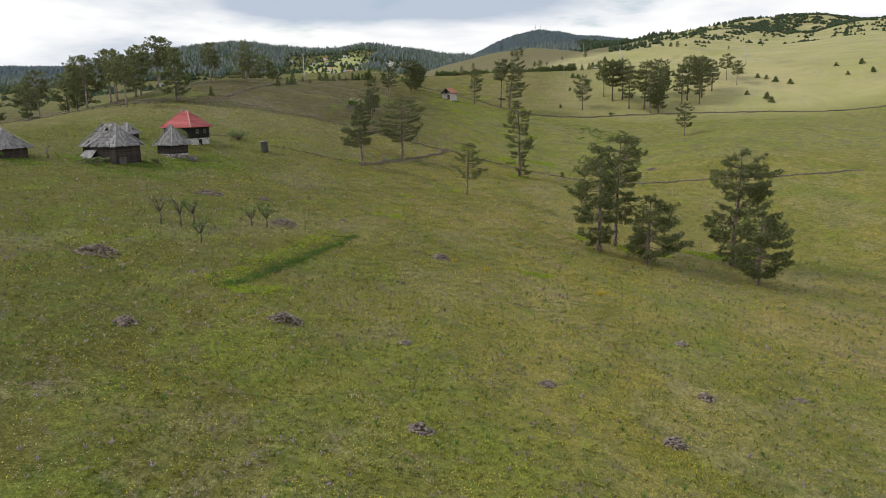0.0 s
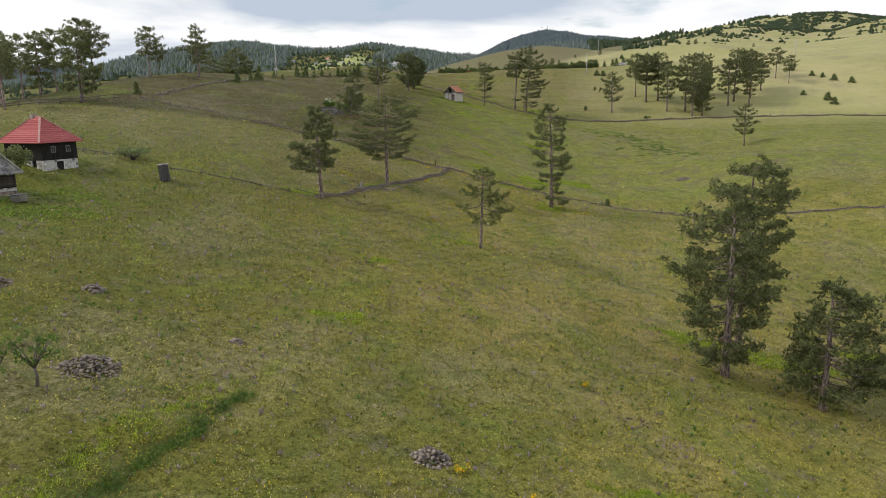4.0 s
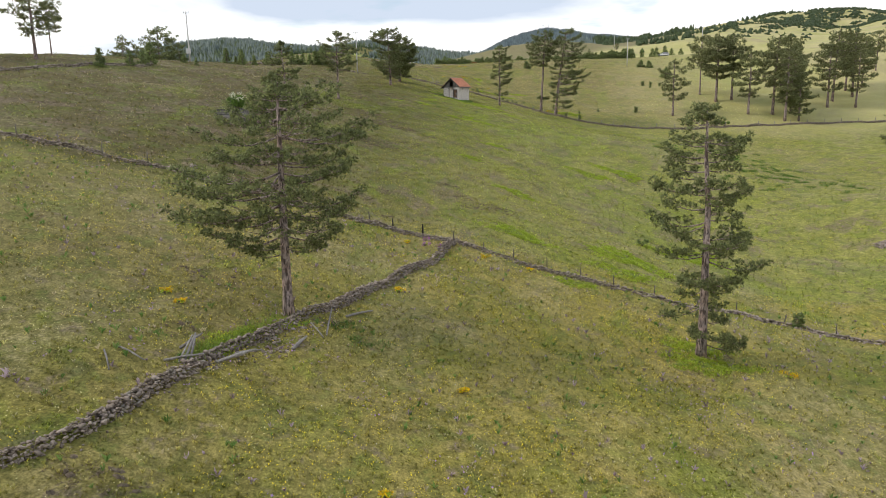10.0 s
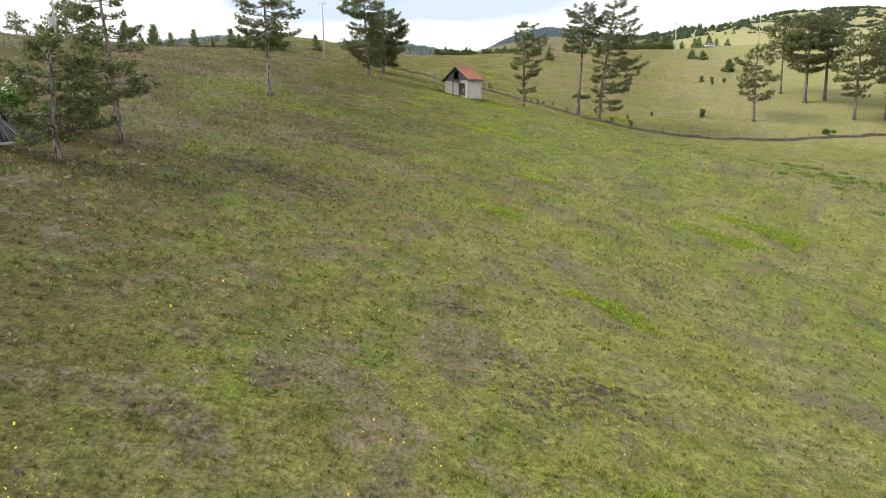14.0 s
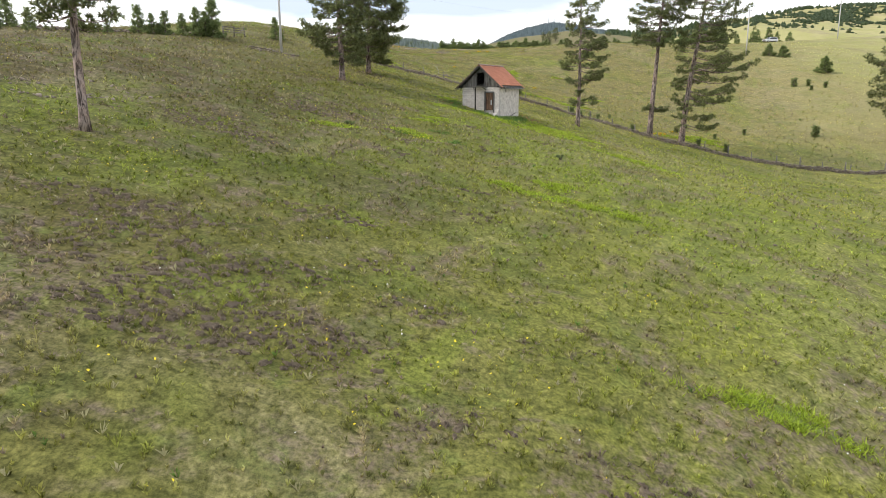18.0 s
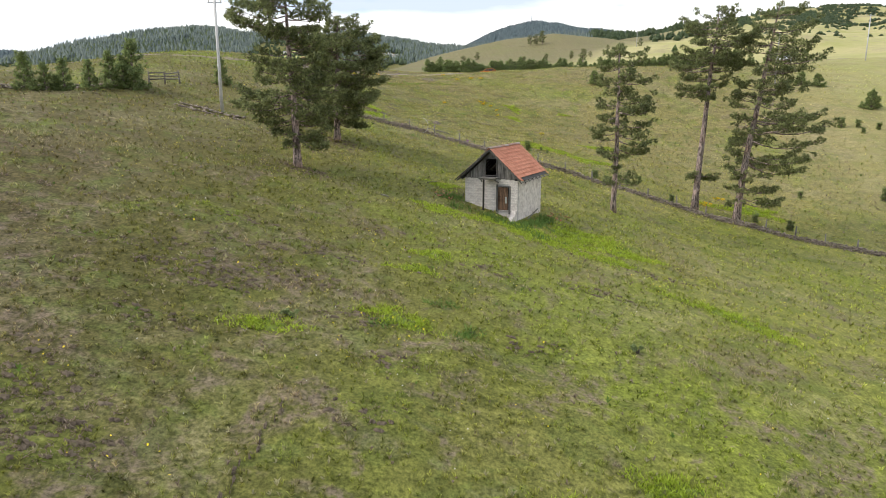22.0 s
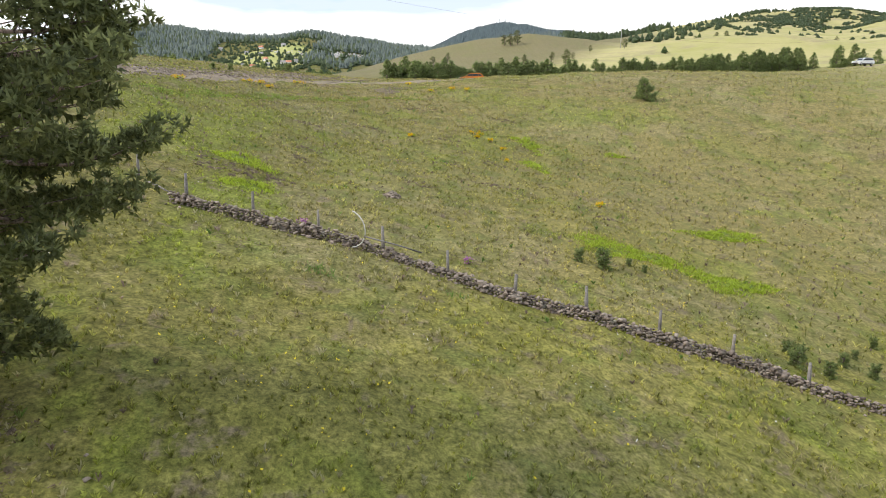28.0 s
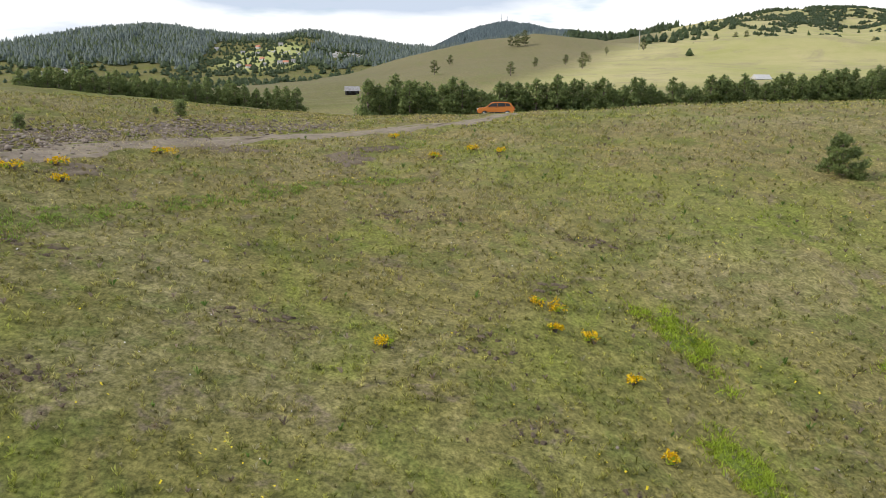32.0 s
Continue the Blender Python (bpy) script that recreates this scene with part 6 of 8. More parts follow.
pts = [tuple(a + (b - a) * t - np.array([0, 0, 16.0 * t * (1 - t)])) for t in np.linspace(0, 1, 41)]
tagged(rod("overhead_wire", pts, 0.004, WIRE, None, 5), "thin sagging overhead power line between two poles", "power line", kind="structure")

# ---- shrubs, young pines, fruit trees ----


def leaf_cloud(rng, n, size, blobs):
    """Small folded leaves spread through a few uneven lobes (x, y, z, radius)."""
    c = []
    w = np.array([b[3] ** 2 for b in blobs])
    for b, m in zip(blobs, (n * w / w.sum()).astype(int) + 3):
        d = rng.normal(size=(m, 3))
        d /= np.linalg.norm(d, axis=1)[:, None]
        c.append(np.array(b[:3]) + d * b[3] * (0.45 + 0.6 * rng.random((m, 1))) * [1, 1, 0.8])
    c = np.concatenate(c)
    c = c[c[:, 2] > 0.02]
    m = len(c)
    a = rng.normal(size=(m, 3))
    a /= np.linalg.norm(a, axis=1)[:, None]
    b = np.cross(a, rng.normal(size=(m, 3)))
    b /= np.linalg.norm(b, axis=1)[:, None]
    s = size * (0.6 + 0.8 * rng.random((m, 1)))
    v = np.stack([c - a * s, c + b * s * 0.55, c + a * s, c - b * s * 0.55], 1).reshape(-1, 3)
    k = np.arange(m)[:, None] * 4
    return v, np.concatenate([k + [0, 1, 2], k + [0, 2, 3]])


def bush(name, x, y, w, h, label, leaves=900, size=0.10, material=None, seed=0, category="bush", group="", stems=7):
    rng = np.random.default_rng(seed + int(abs(x * 7 + y)))
    foot = thing(name, (x, y, gz(x, y)))
    tagged(foot, label, category, group)
    tubes = []
    blobs = []
    for k in range(stems):
        a, l = rng.random() * 6.28, rng.random() ** 0.5
        tip = np.array([math.cos(a) * l * w * 0.42, math.sin(a) * l * w * 0.42, h * (0.45 + 0.45 * rng.random() * (1 - 0.4 * l))])
        tubes.append(tube([(0, 0, -0.1), tip * [0.4, 0.4, 0.55], tip], [0.05, 0.03, 0.012], 4))
        blobs.append((*tip, min(w, h) * (0.20 + 0.14 * rng.random())))
    hang("branchwork", tri_mesh("branchwork", *merged(tubes), TWIG), foot)
    hang("foliage", tri_mesh("foliage", *leaf_cloud(rng, leaves, size, blobs), material or LEAF), foot)
    return foot


SAGE = needles("grey_green_leaves", (0.10, 0.13, 0.05), (0.19, 0.21, 0.10))
BLOSSOM = plain("cream_blossom", (0.72, 0.70, 0.52), 0.8)
BROOM = plain("yellow_broom", (0.75, 0.48, 0.01), 0.8)
bush("bush", -42.8, 151.0, 5.2, 2.2, "dark green spreading bush on the slope", 1500, 0.11, SAGE, seed=1, stems=22)
elder = bush("elder_bush", -27.6, 229.4, 3.2, 2.6, "elder bush with cream flower heads above timbers", 2200, 0.12, seed=2, stems=12)
rng = np.random.default_rng(4)
hang("blossom", tri_mesh("blossom", *leaf_cloud(rng, 260, 0.09, [(rng.normal() * 1.0, rng.normal() * 0.9, 1.5 + rng.random() * 1.2, 0.5) for k in range(9)]), BLOSSOM), elder, None, "cream flower heads")
bush("bush", -24.0, 230.6, 4.0, 2.4, "thin dark bush under sparse pines", 1300, 0.11, seed=3, stems=12)
bush("bush", -49.8, 135.6, 2.8, 3.2, "round green lilac bush beside the house", 2200, 0.12, NEEDLE, seed=5, stems=10)
bush("bush", 24.5, 212.0, 1.5, 1.0, "small dark bush in the pasture", 500, 0.08, NEEDLE_YOUNG, 6)
bush("bush", -66.5, 103.2, 5.0, 1.5, "nettles and low bushes by a barn wall", 1800, 0.12, seed=7, stems=14)
bush("bush", -54.5, 111.5, 5.0, 1.1, "nettles growing along a barn wall", 1500, 0.11, SAGE, seed=8, stems=14)
bush("bush", -47.8, 119.5, 2.6, 0.8, "pale low plants by a barn corner", 800, 0.10, SAGE, 9, stems=9)
bush("bush", 78.5, 326.5, 3.2, 1.5, "dark bush on the stone wall", 900, 0.12, seed=10)
for k, (x, y) in enumerate(((8.1, 282.0), (-7.6, 279.5))):
    bush("bush", x, y, 0.9, 0.4, "tussock of pale tall weeds", 420, 0.05, SAGE, 20 + k)


def fruit_tree(x, y, h, label, leafy, seed):
    rng = np.random.default_rng(seed)
    foot = thing("fruit_tree", (x, y, gz(x, y)))
    tagged(foot, label, "tree", "old fruit trees")
    tubes, blobs = [], []
    fork = h * 0.38
    tubes.append(tube([(0, 0, -0.2), (0.06, 0.03, fork * 0.5), (0, 0, fork)], [0.11, 0.085, 0.07], 7))
    for k in range(7):
        a = k * 0.9 + rng.random()
        tip = np.array([math.cos(a) * h * 0.34 * rng.uniform(0.6, 1.1), math.sin(a) * h * 0.34, h * rng.uniform(0.75, 1.0)])
        mid = np.array([0, 0, fork]) * 0.5 + tip * 0.5 + rng.normal(size=3) * 0.12
        tubes.append(tube([(0, 0, fork - 0.05), mid, tip], [0.055, 0.035, 0.012], 5))
        for j in range(4):
            t2 = mid + (tip - mid) * rng.random() + rng.normal(size=3) * h * 0.12
            tubes.append(tube([mid, (mid + t2) / 2 + [0, 0, 0.05], t2], [0.022, 0.014, 0.006], 4))
            blobs.append((*t2, 0.28))
    hang("trunk", tri_mesh("trunk", *merged(tubes), TWIG), foot)
    hang("crown", tri_mesh("crown", *leaf_cloud(rng, leafy, 0.09, blobs), LEAF), foot)


fruit_tree(-33.9, 83.7, 3.8, "old bare plum tree with a few leaves", 25, 1)
fruit_tree(-31.7, 84.2, 3.8, "old plum tree with sparse leaves on one side", 150, 2)
fruit_tree(-30.6, 85.6, 3.4, "old bare plum tree with dark twigs", 25, 3)
fruit_tree(-27.6, 79.0, 2.9, "thin young fruit tree with a leafy tip", 160, 4)
fruit_tree(-24.4, 88.8, 2.4, "small bare fruit tree beside a stone heap", 30, 5)
fruit_tree(-22.7, 89.8, 3.0, "small leafy fruit tree beside a stone heap", 520, 6)

# Young pines: bushy cones, three shapes.


def young(seed, h, w, per=4):
    return pine_meshes(seed, h, w, 0.04, 36, 1.6, 0.13 * h**0.5 + 0.05, 6, 0.016 + 0.006 * h, 0.85, trunk=0.03 + 0.018 * h, flat=0.8, per=per * 2, cone=True, puff=0.38 * h**0.5)


young_a = tree("young_pine", young(31, 2.7, 1.8, 6), (31.6, 393.4), "bushy young pine alone on the meadow", "young pine", "young pines", needle=NEEDLE_YOUNG)
young_b = tree("young_pine", young(32, 1.2, 0.42), (11.0, 340.0), "small young pine beyond the stone wall", "young pine", "young pines", needle=NEEDLE_YOUNG)
young_c = tree("young_pine", young(33, 3.4, 1.3, 4), (-37.7, 316.2), "young pine by the wall on the crest", "young pine", "young pines on the crest", needle=NEEDLE_YOUNG)
for x, y, h in ((9.8, 340.6, 0.8), (12.9, 341.4, 0.45), (13.6, 340.8, 0.45), (17.8, 332.3, 1.1), (19, 331.7, 0.8), (20.7, 333.3, 0.7), (21.7, 332.5, 0.75), (18, 333.6, 0.6), (22, 334.4, 0.5), (24.3, 336.3, 0.6), (26.0, 329.5, 0.9), (34.8, 327.2, 1.0), (38.5, 326.6, 1.2), (33.0, 191.0, 1.5), (57.3, 339.2, 1.8), (-14.8, 405.2, 1.4), (-16.5, 404.6, 0.6), (-19.3, 389.9, 0.9), (-21.0, 388.6, 0.8), (66.7, 366.9, 1.7), (69.0, 366.0, 1.3), (71.5, 364.5, 1.2), (68.0, 362.8, 0.9), (40.0, 335.0, 0.8), (46.5, 340.0, 0.9)):
    again(young_b, x, y, x, h / 1.2)
for x, y, h in ((73, 393, 2.6), (75.5, 391.5, 2.6), (77, 375.9, 3.4), (164.5, 393.8, 3.4), (170.3, 385.5, 2.4), (174.3, 383.6, 2.2), (176.7, 378.2, 3.0), (182.5, 374.1, 2.8), (161.2, 352.6, 3.4), (154.6, 360.3, 2.2), (217.5, 395.4, 2.2), (230.7, 394.3, 3), (225.8, 375.2, 2.8), (214, 377.4, 2.0), (160.5, 346.0, 3.0)):
    again(young_a, x, y, x, h / 2.8)
for x, y, h in ((-31.1, 323.8, 4.8), (-36.5, 317.3, 2.5), (-35.2, 318.2, 2.9), (-33.9, 320.4, 2.8), (-32.7, 322.2, 3.6), (-31.9, 323.4, 3.2), (-40.3, 313.6, 1.7), (-25.5, 334.8, 3.1), (-55.8, 250, 3.0), (-54, 257.5, 2.6), (-53.2, 261, 2.8), (-53.6, 265.5, 4.0), (-53, 281.5, 1.9), (-50, 280, 1.6), (-49, 298, 3.6), (-46.5, 302, 2.6), (-44.5, 305, 2.4), (-47.5, 300, 2.0), (-43, 312, 3.0), (-36, 318, 1.4), (-66.2, 209, 2.6), (-48, 307, 3.4)):
    again(young_c, x, y, x * 1.7, h / 3.4)
# Rows of planted pines behind the crest.
row_a = tree("planted_pine", pine_meshes(35, 5.8, 2.6, 0.03, 40, 1.0, 0.40, 5, 0.085, 0.6, trunk=0.10, flat=0.9, per=3, cone=True, puff=1.3), (2.0, 441.5), "bushy dark planted pine in a dense row", "pine", "row of planted pines", needle=NEEDLE_YOUNG)
row_b = tree("planted_pine", pine_meshes(36, 5.2, 2.5, 0.03, 40, 1.0, 0.40, 5, 0.085, 0.7, trunk=0.10, flat=0.9, per=3, cone=True, puff=1.3), (4.6, 442.5), "bushy dark planted pine in a dense row", "pine", "row of planted pines", needle=NEEDLE_YOUNG)
rng = random.Random(8)
x = -1.5
while x < 84:
    y = 439.5 + 0.105 * max(x - 10, 0) + rng.uniform(-0.6, 0.6)
    again(rng.choice((row_a, row_b)), x, y, rng.random() * 6.28, rng.choice((0.66, 0.72, 0.78, 0.84, 0.90, 0.96)) * (1.0 if x < 30 else 0.88))
    again(rng.choice((row_a, row_b)), x + 0.9, y + 3.0, rng.random() * 6.28, rng.choice((0.6, 0.7, 0.78, 0.85)))
    x += rng.uniform(1.05, 1.6)
x = -60.0
while x < -16:
    y = 474 + 0.12 * (x + 50) + rng.uniform(-0.8, 0.8)
    again(rng.choice((row_a, row_b)), x, y, rng.random() * 6.28, rng.uniform(0.55, 0.8), 0.3)
    again(rng.choice((row_a, row_b)), x + 1.2, y + 3.5, rng.random() * 6.28, rng.uniform(0.55, 0.85))
    x += rng.uniform(1.3, 1.9)
for x, y, s in ((94, 452, 0.7), (97, 456, 0.8), (101, 457, 0.8), (90, 454, 0.6), (105, 460, 0.6), (110, 462, 0.6)):
    again(row_a, x, y, x, s)
# Single pines on the green hill and the slopes beyond.
for x, y, h in ((93, 911, 9), (98, 909, 10), (104, 911, 12), (40, 842, 7), (24, 744, 8), (59, 701, 7), (82, 757, 6), (101, 763, 6), (101, 725, 9), (113, 756, 5), (137, 804, 5), (-1, 640, 3), (165, 815, 7), (271, 944, 9), (272, 929, 6), (329, 1029, 9), (336, 1021, 10), (348, 1022, 6), (331, 829, 5)):
    again(far_c if h > 5 else far_a, x, y, x, h / 14)

# ---- woods in the distance: many small spiry crowns ----


CONES = ((0.08, 0.72, 1.0), (0.42, 1.05, 0.66))
SHRUB = ((0.0, 0.55, 0.85), (0.18, 0.8, 1.0), (0.42, 0.95, 0.78), (0.66, 1.02, 0.45))


def woods(name, label, spots, h, w, material, rng, tiers=CONES, m=5):
    """Crowns at spots (x, y), joined: each a stack of ragged cones."""
    n = len(spots)
    hh = h * (0.6 + 0.7 * rng.random(n))
    ww = w * (0.7 + 0.6 * rng.random(n))
    z = ground(spots[:, 0], spots[:, 1]) - 0.5
    a = np.arange(m) / m * 2 * np.pi
    vs, fs = [], []
    base = 0
    for lo, hi, wide in tiers:
        r = ww[:, None] * wide * (0.6 + 0.8 * rng.random((n, m)))
        ph = a + rng.random((n, 1)) * 6.28
        rim = np.stack([spots[:, :1] + np.cos(ph) * r, spots[:, 1:2] + np.sin(ph) * r, z[:, None] + hh[:, None] * (lo + 0.1 * rng.random((n, m)))], -1)
        tip = np.stack([spots[:, 0], spots[:, 1], z + hh * hi], -1)[:, None]
        v = np.concatenate([rim, tip], 1).reshape(-1, 3)
        k = np.arange(n)[:, None, None] * (m + 1)
        j = np.arange(m)
        f = (k + np.stack([j, (j + 1) % m, np.full(m, m)], -1)[None]).reshape(-1, 3)
        vs.append(v), fs.append(f + base)
        base += len(v)
    return tagged(hang(name, tri_mesh(name, np.concatenate(vs), np.concatenate(fs), material)), label, "forest", kind="stuff")


def scatter(rng, n, x0, x1, y0, y1, keep):
    p = np.stack([rng.uniform(x0, x1, n), rng.uniform(y0, y1, n)], -1)
    return p[keep(p[:, 0], p[:, 1])]


def patchy(x, y, size, seed):
    k = 2 * np.pi / size
    return np.sin(k * x + seed) * np.sin(k * y * 0.8 + 2 * seed) + 0.6 * np.sin(k * 2.1 * (x + y) + seed * 3) + 0.5 * np.sin(k * 3.7 * (x - 0.6 * y) + seed)


rng = np.random.default_rng(21)
clearing = lambda x, y: (np.abs(x + 350) < 115 + 0.10 * (y - 2100)) & (y < 2500) & (y > 1950)
rocks_at = lambda x, y: (np.hypot((x + 150) / 1.6, y - 2230) < 60)
spots = scatter(rng, 26000, -1900, 330, 2050, 2820, lambda x, y: ~clearing(x, y) & ~rocks_at(x, y) & (ground(x, y) > 118 + 16 * patchy(x, y, 330, 1)))
DOME = ((0.0, 0.66, 0.95), (0.28, 1.0, 0.88))
half = rng.random(len(spots)) < 0.5
woods("forest", "dense conifer forest on a distant hill, tinted by haze", spots[half], 20, 5.0, WOODS, rng)
woods("forest", "rounder lighter trees mixed into a hill forest", spots[~half], 15, 7.0, WOODS_LEAFY := needles("far_mixed_woods", (0.060, 0.080, 0.045), (0.115, 0.140, 0.075)), rng, DOME, 6)
spots = scatter(rng, 7500, -1500, 250, 1500, 2300, lambda x, y: (patchy(x, y, 170, 2) > 0.45) & ~((np.abs(x) < 200) & (y < 1700)))
woods("copses", "scattered leafy copses on the lower slopes", spots, 10, 5.5, LEAF_FAR := needles("far_leaves", (0.042, 0.062, 0.030), (0.075, 0.095, 0.045)), rng, SHRUB, 6)
spots = scatter(rng, 1500, -480, -190, 1950, 2520, lambda x, y: patchy(x, y, 60, 3) > 0.25)
woods("copses", "hedges and orchard trees round hill farms", spots, 8, 4.2, LEAF_FAR, rng, SHRUB, 6)
spots = scatter(rng, 15000, -60, 1400, 2800, 3450, lambda x, y: ground(x, y) > 150)
woods("forest", "forest covering the far mountain with a mast", spots, 20, 8.0, WOODS_HAZY, rng)
spots = scatter(rng, 4200, 120, 850, 1380, 1860, lambda x, y: (ground(x, y) > 84 + 8 * patchy(x, y, 120, 4)) & (x < 330 + (y - 1400) * 0.668))
woods("forest", "mixed wood in the saddle between hills", spots, 15, 6.5, LEAF_FAR, rng, SHRUB, 6)
spots = scatter(rng, 2400, -60, 330, 1650, 1900, lambda x, y: ground(x, y) > 112)
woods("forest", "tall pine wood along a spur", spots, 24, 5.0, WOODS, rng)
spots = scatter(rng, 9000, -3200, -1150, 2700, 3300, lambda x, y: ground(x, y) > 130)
woods("forest", "haze-blue forest on a far ridge", spots, 20, 9.0, WOODS_HAZY, rng)
spots = scatter(rng, 5000, -1200, -190, 420, 1900, lambda x, y: patchy(x, y, 200, 5) > 0.9)
woods("copses", "tree groups in the valley behind the crest", spots, 10, 4.5, LEAF_FAR, rng, SHRUB, 6)
# Scrub and pines over the right-hand hill.
spots = scatter(rng, 5200, 380, 1150, 1050, 1800, lambda x, y: (patchy(x, y, 260, 6) > 0.55) & (y - 1.25 * x < 820) & (ground(x, y) < 190))
woods("scrub", "dark juniper and pine scrub on a grassy hill", spots, 4.0, 2.8, LEAF_FAR, rng, SHRUB, 7)
spots = scatter(rng, 520, 150, 1000, 600, 1700, lambda x, y: (patchy(x, y, 90, 7) > 0.7) & ((y > 960) | (rng.random(len(x)) < 0.3)))
woods("scrub", "scattered young pines on a pale grassy hill", spots, 5.0, 2.0, NEEDLE_FAR := needles("far_pines", (0.045, 0.065, 0.025), (0.08, 0.105, 0.035)), rng, SHRUB, 7)
spots = scatter(rng, 5200, 600, 1120, 1420, 1790, lambda x, y: (patchy(x, y, 150, 3) > -0.35) & (x > 640 + (y - 1560) * 1.1) & (ground(x, y) > 150))
woods("scrub", "dark scrub wood below a hill summit", spots, 4.4, 3.6, LEAF_FAR, rng, SHRUB, 7)
crest = np.array([(171, 880), (301, 1100), (487, 1400), (654, 1650), (760, 1720), (891, 1750), (1105, 1800)], float)
t = rng.random(420) * (len(crest) - 1)
i = t.astype(int)
spots = crest[i] + (crest[np.minimum(i + 1, len(crest) - 1)] - crest[i]) * (t - i)[:, None] + rng.normal(size=(420, 2)) * 14
woods("ridge_trees", "thin line of dark trees along the hill crest", spots[(t > 0.7) & (rng.random(420) < 0.75)], 7, 3.4, LEAF_FAR, rng, SHRUB, 7)

# ---- rocks, village, mast, far barns ----
rng = random.Random(31)
spots = []
for k in range(420):
    x, y = rng.gauss(-150, 55), rng.gauss(2230, 28)
    spots.append((x, y, gz(x, y), rng.uniform(2.0, 5.5)))
PALE_ROCK = stony("limestone_crag", (0.42, 0.41, 0.39), (0.62, 0.60, 0.57), 0.3)
ob = stones("crags", spots)
ob.data.materials.clear()
ob.data.materials.append(PALE_ROCK)
tagged(ob, "pale limestone crags on a wooded hillside", "rocks", kind="stuff")


def cottage(x, y, turn, w, d, h, roof, label, wall):
    c = thing("cottage", (x, y, gz(x, y)), turn)
    tagged(c, label, "house", "hill farms")
    block("wall", (-w / 2, w / 2, -d / 2, d / 2, -2, h), wall, c)
    v = [(-w / 2 - 0.5, -d / 2 - 0.6, h - 0.3), (w / 2 + 0.5, -d / 2 - 0.6, h - 0.3), (w / 2 + 0.5, d / 2 + 0.6, h - 0.3), (-w / 2 - 0.5, d / 2 + 0.6, h - 0.3), (-w / 2 - 0.5, 0, h + d * 0.5), (w / 2 + 0.5, 0, h + d * 0.5)]
    hang("roof", mesh_of("roof", v, [(0, 1, 5, 4), (2, 3, 4, 5), (0, 4, 3), (1, 2, 5), (0, 3, 2, 1)], roof), c)
    for x2 in (-w / 4, w / 4):
        block("window", (x2 - 0.6, x2 + 0.6, -d / 2 - 0.03, -d / 2 - 0.003, h * 0.4, h * 0.75), GLASS, c)


WHITE = plain("white_house_wall", (0.70, 0.68, 0.64), 0.8)
for k, (x, y) in enumerate(((-392, 2282), (-336, 2062), (-300, 2075), (-270, 2108), (-255, 2095), (-240, 2115), (-360, 2070), (-318, 2140), (-345, 2240), (-300, 2330), (-372, 2390), (-470, 2330), (-180, 2120), (-170, 2128), (-760, 1980), (-720, 1990))):
    cottage(x, y, rng.uniform(-40, 40), rng.uniform(9, 13), rng.uniform(7, 9), rng.uniform(3.5, 5.5), (SHINGLE, TILE, SHINGLE)[k % 3], "small far farmhouse with a pitched roof", WHITE)
cottage(-15.6, 648, 15, 5.2, 3.4, 1.7, SHINGLE, "dark low barn with a grey roof on the green slope", DARK_WOOD)
cottage(140, 612, 10, 6, 3, 0.5, CONCRETE, "pale roofless stone building on the hillside", CONCRETE)
for x, y, h in ((452, 3395, 42), (478, 3400, 34), (500, 3398, 26)):
    mast = thing("radio_mast", (x, y, gz(x, y)))
    tagged(mast, "thin radio mast on a mountain top", "radio mast", "radio masts")
    rod("mast", [(0, 0, 0), (0, 0, h * 0.6), (0, 0, h + 12)], [1.6, 1.2, 0.5], STEEL, mast, 5)
    for z in (0.55, 0.8):
        rod("platform", [(0, 0, h * z), (0, 0, h * z + 2)], 2.4, STEEL, mast, 6)

# ---- vehicles ----
RUBBER = plain("tyre_rubber", (0.02, 0.02, 0.02), 0.85)
RIM = plain("alloy_rim", (0.5, 0.5, 0.5), 0.3, 0.9)
TRIM = plain("black_trim", (0.025, 0.025, 0.027), 0.6)
LAMP = plain("lamp_glass", (0.75, 0.75, 0.72), 0.15)
TAIL = plain("tail_lamp", (0.35, 0.02, 0.02), 0.2)
CARGLASS = plain("car_glass", (0.03, 0.035, 0.04), 0.05, wear=0.1)


def side_panel(name, pts, y, t, material, parent):
    """A flat shape in the x, z plane, of thickness t, at y."""
    n = len(pts)
    v = [(x, y - t / 2, z) for x, z in pts] + [(x, y + t / 2, z) for x, z in pts]
    f = [tuple(range(n)), tuple(range(2 * n - 1, n - 1, -1))] + [(k, n + k, n + (k + 1) % n, (k + 1) % n) for k in range(n)]
    return hang(name, mesh_of(name, v, f, material), parent)


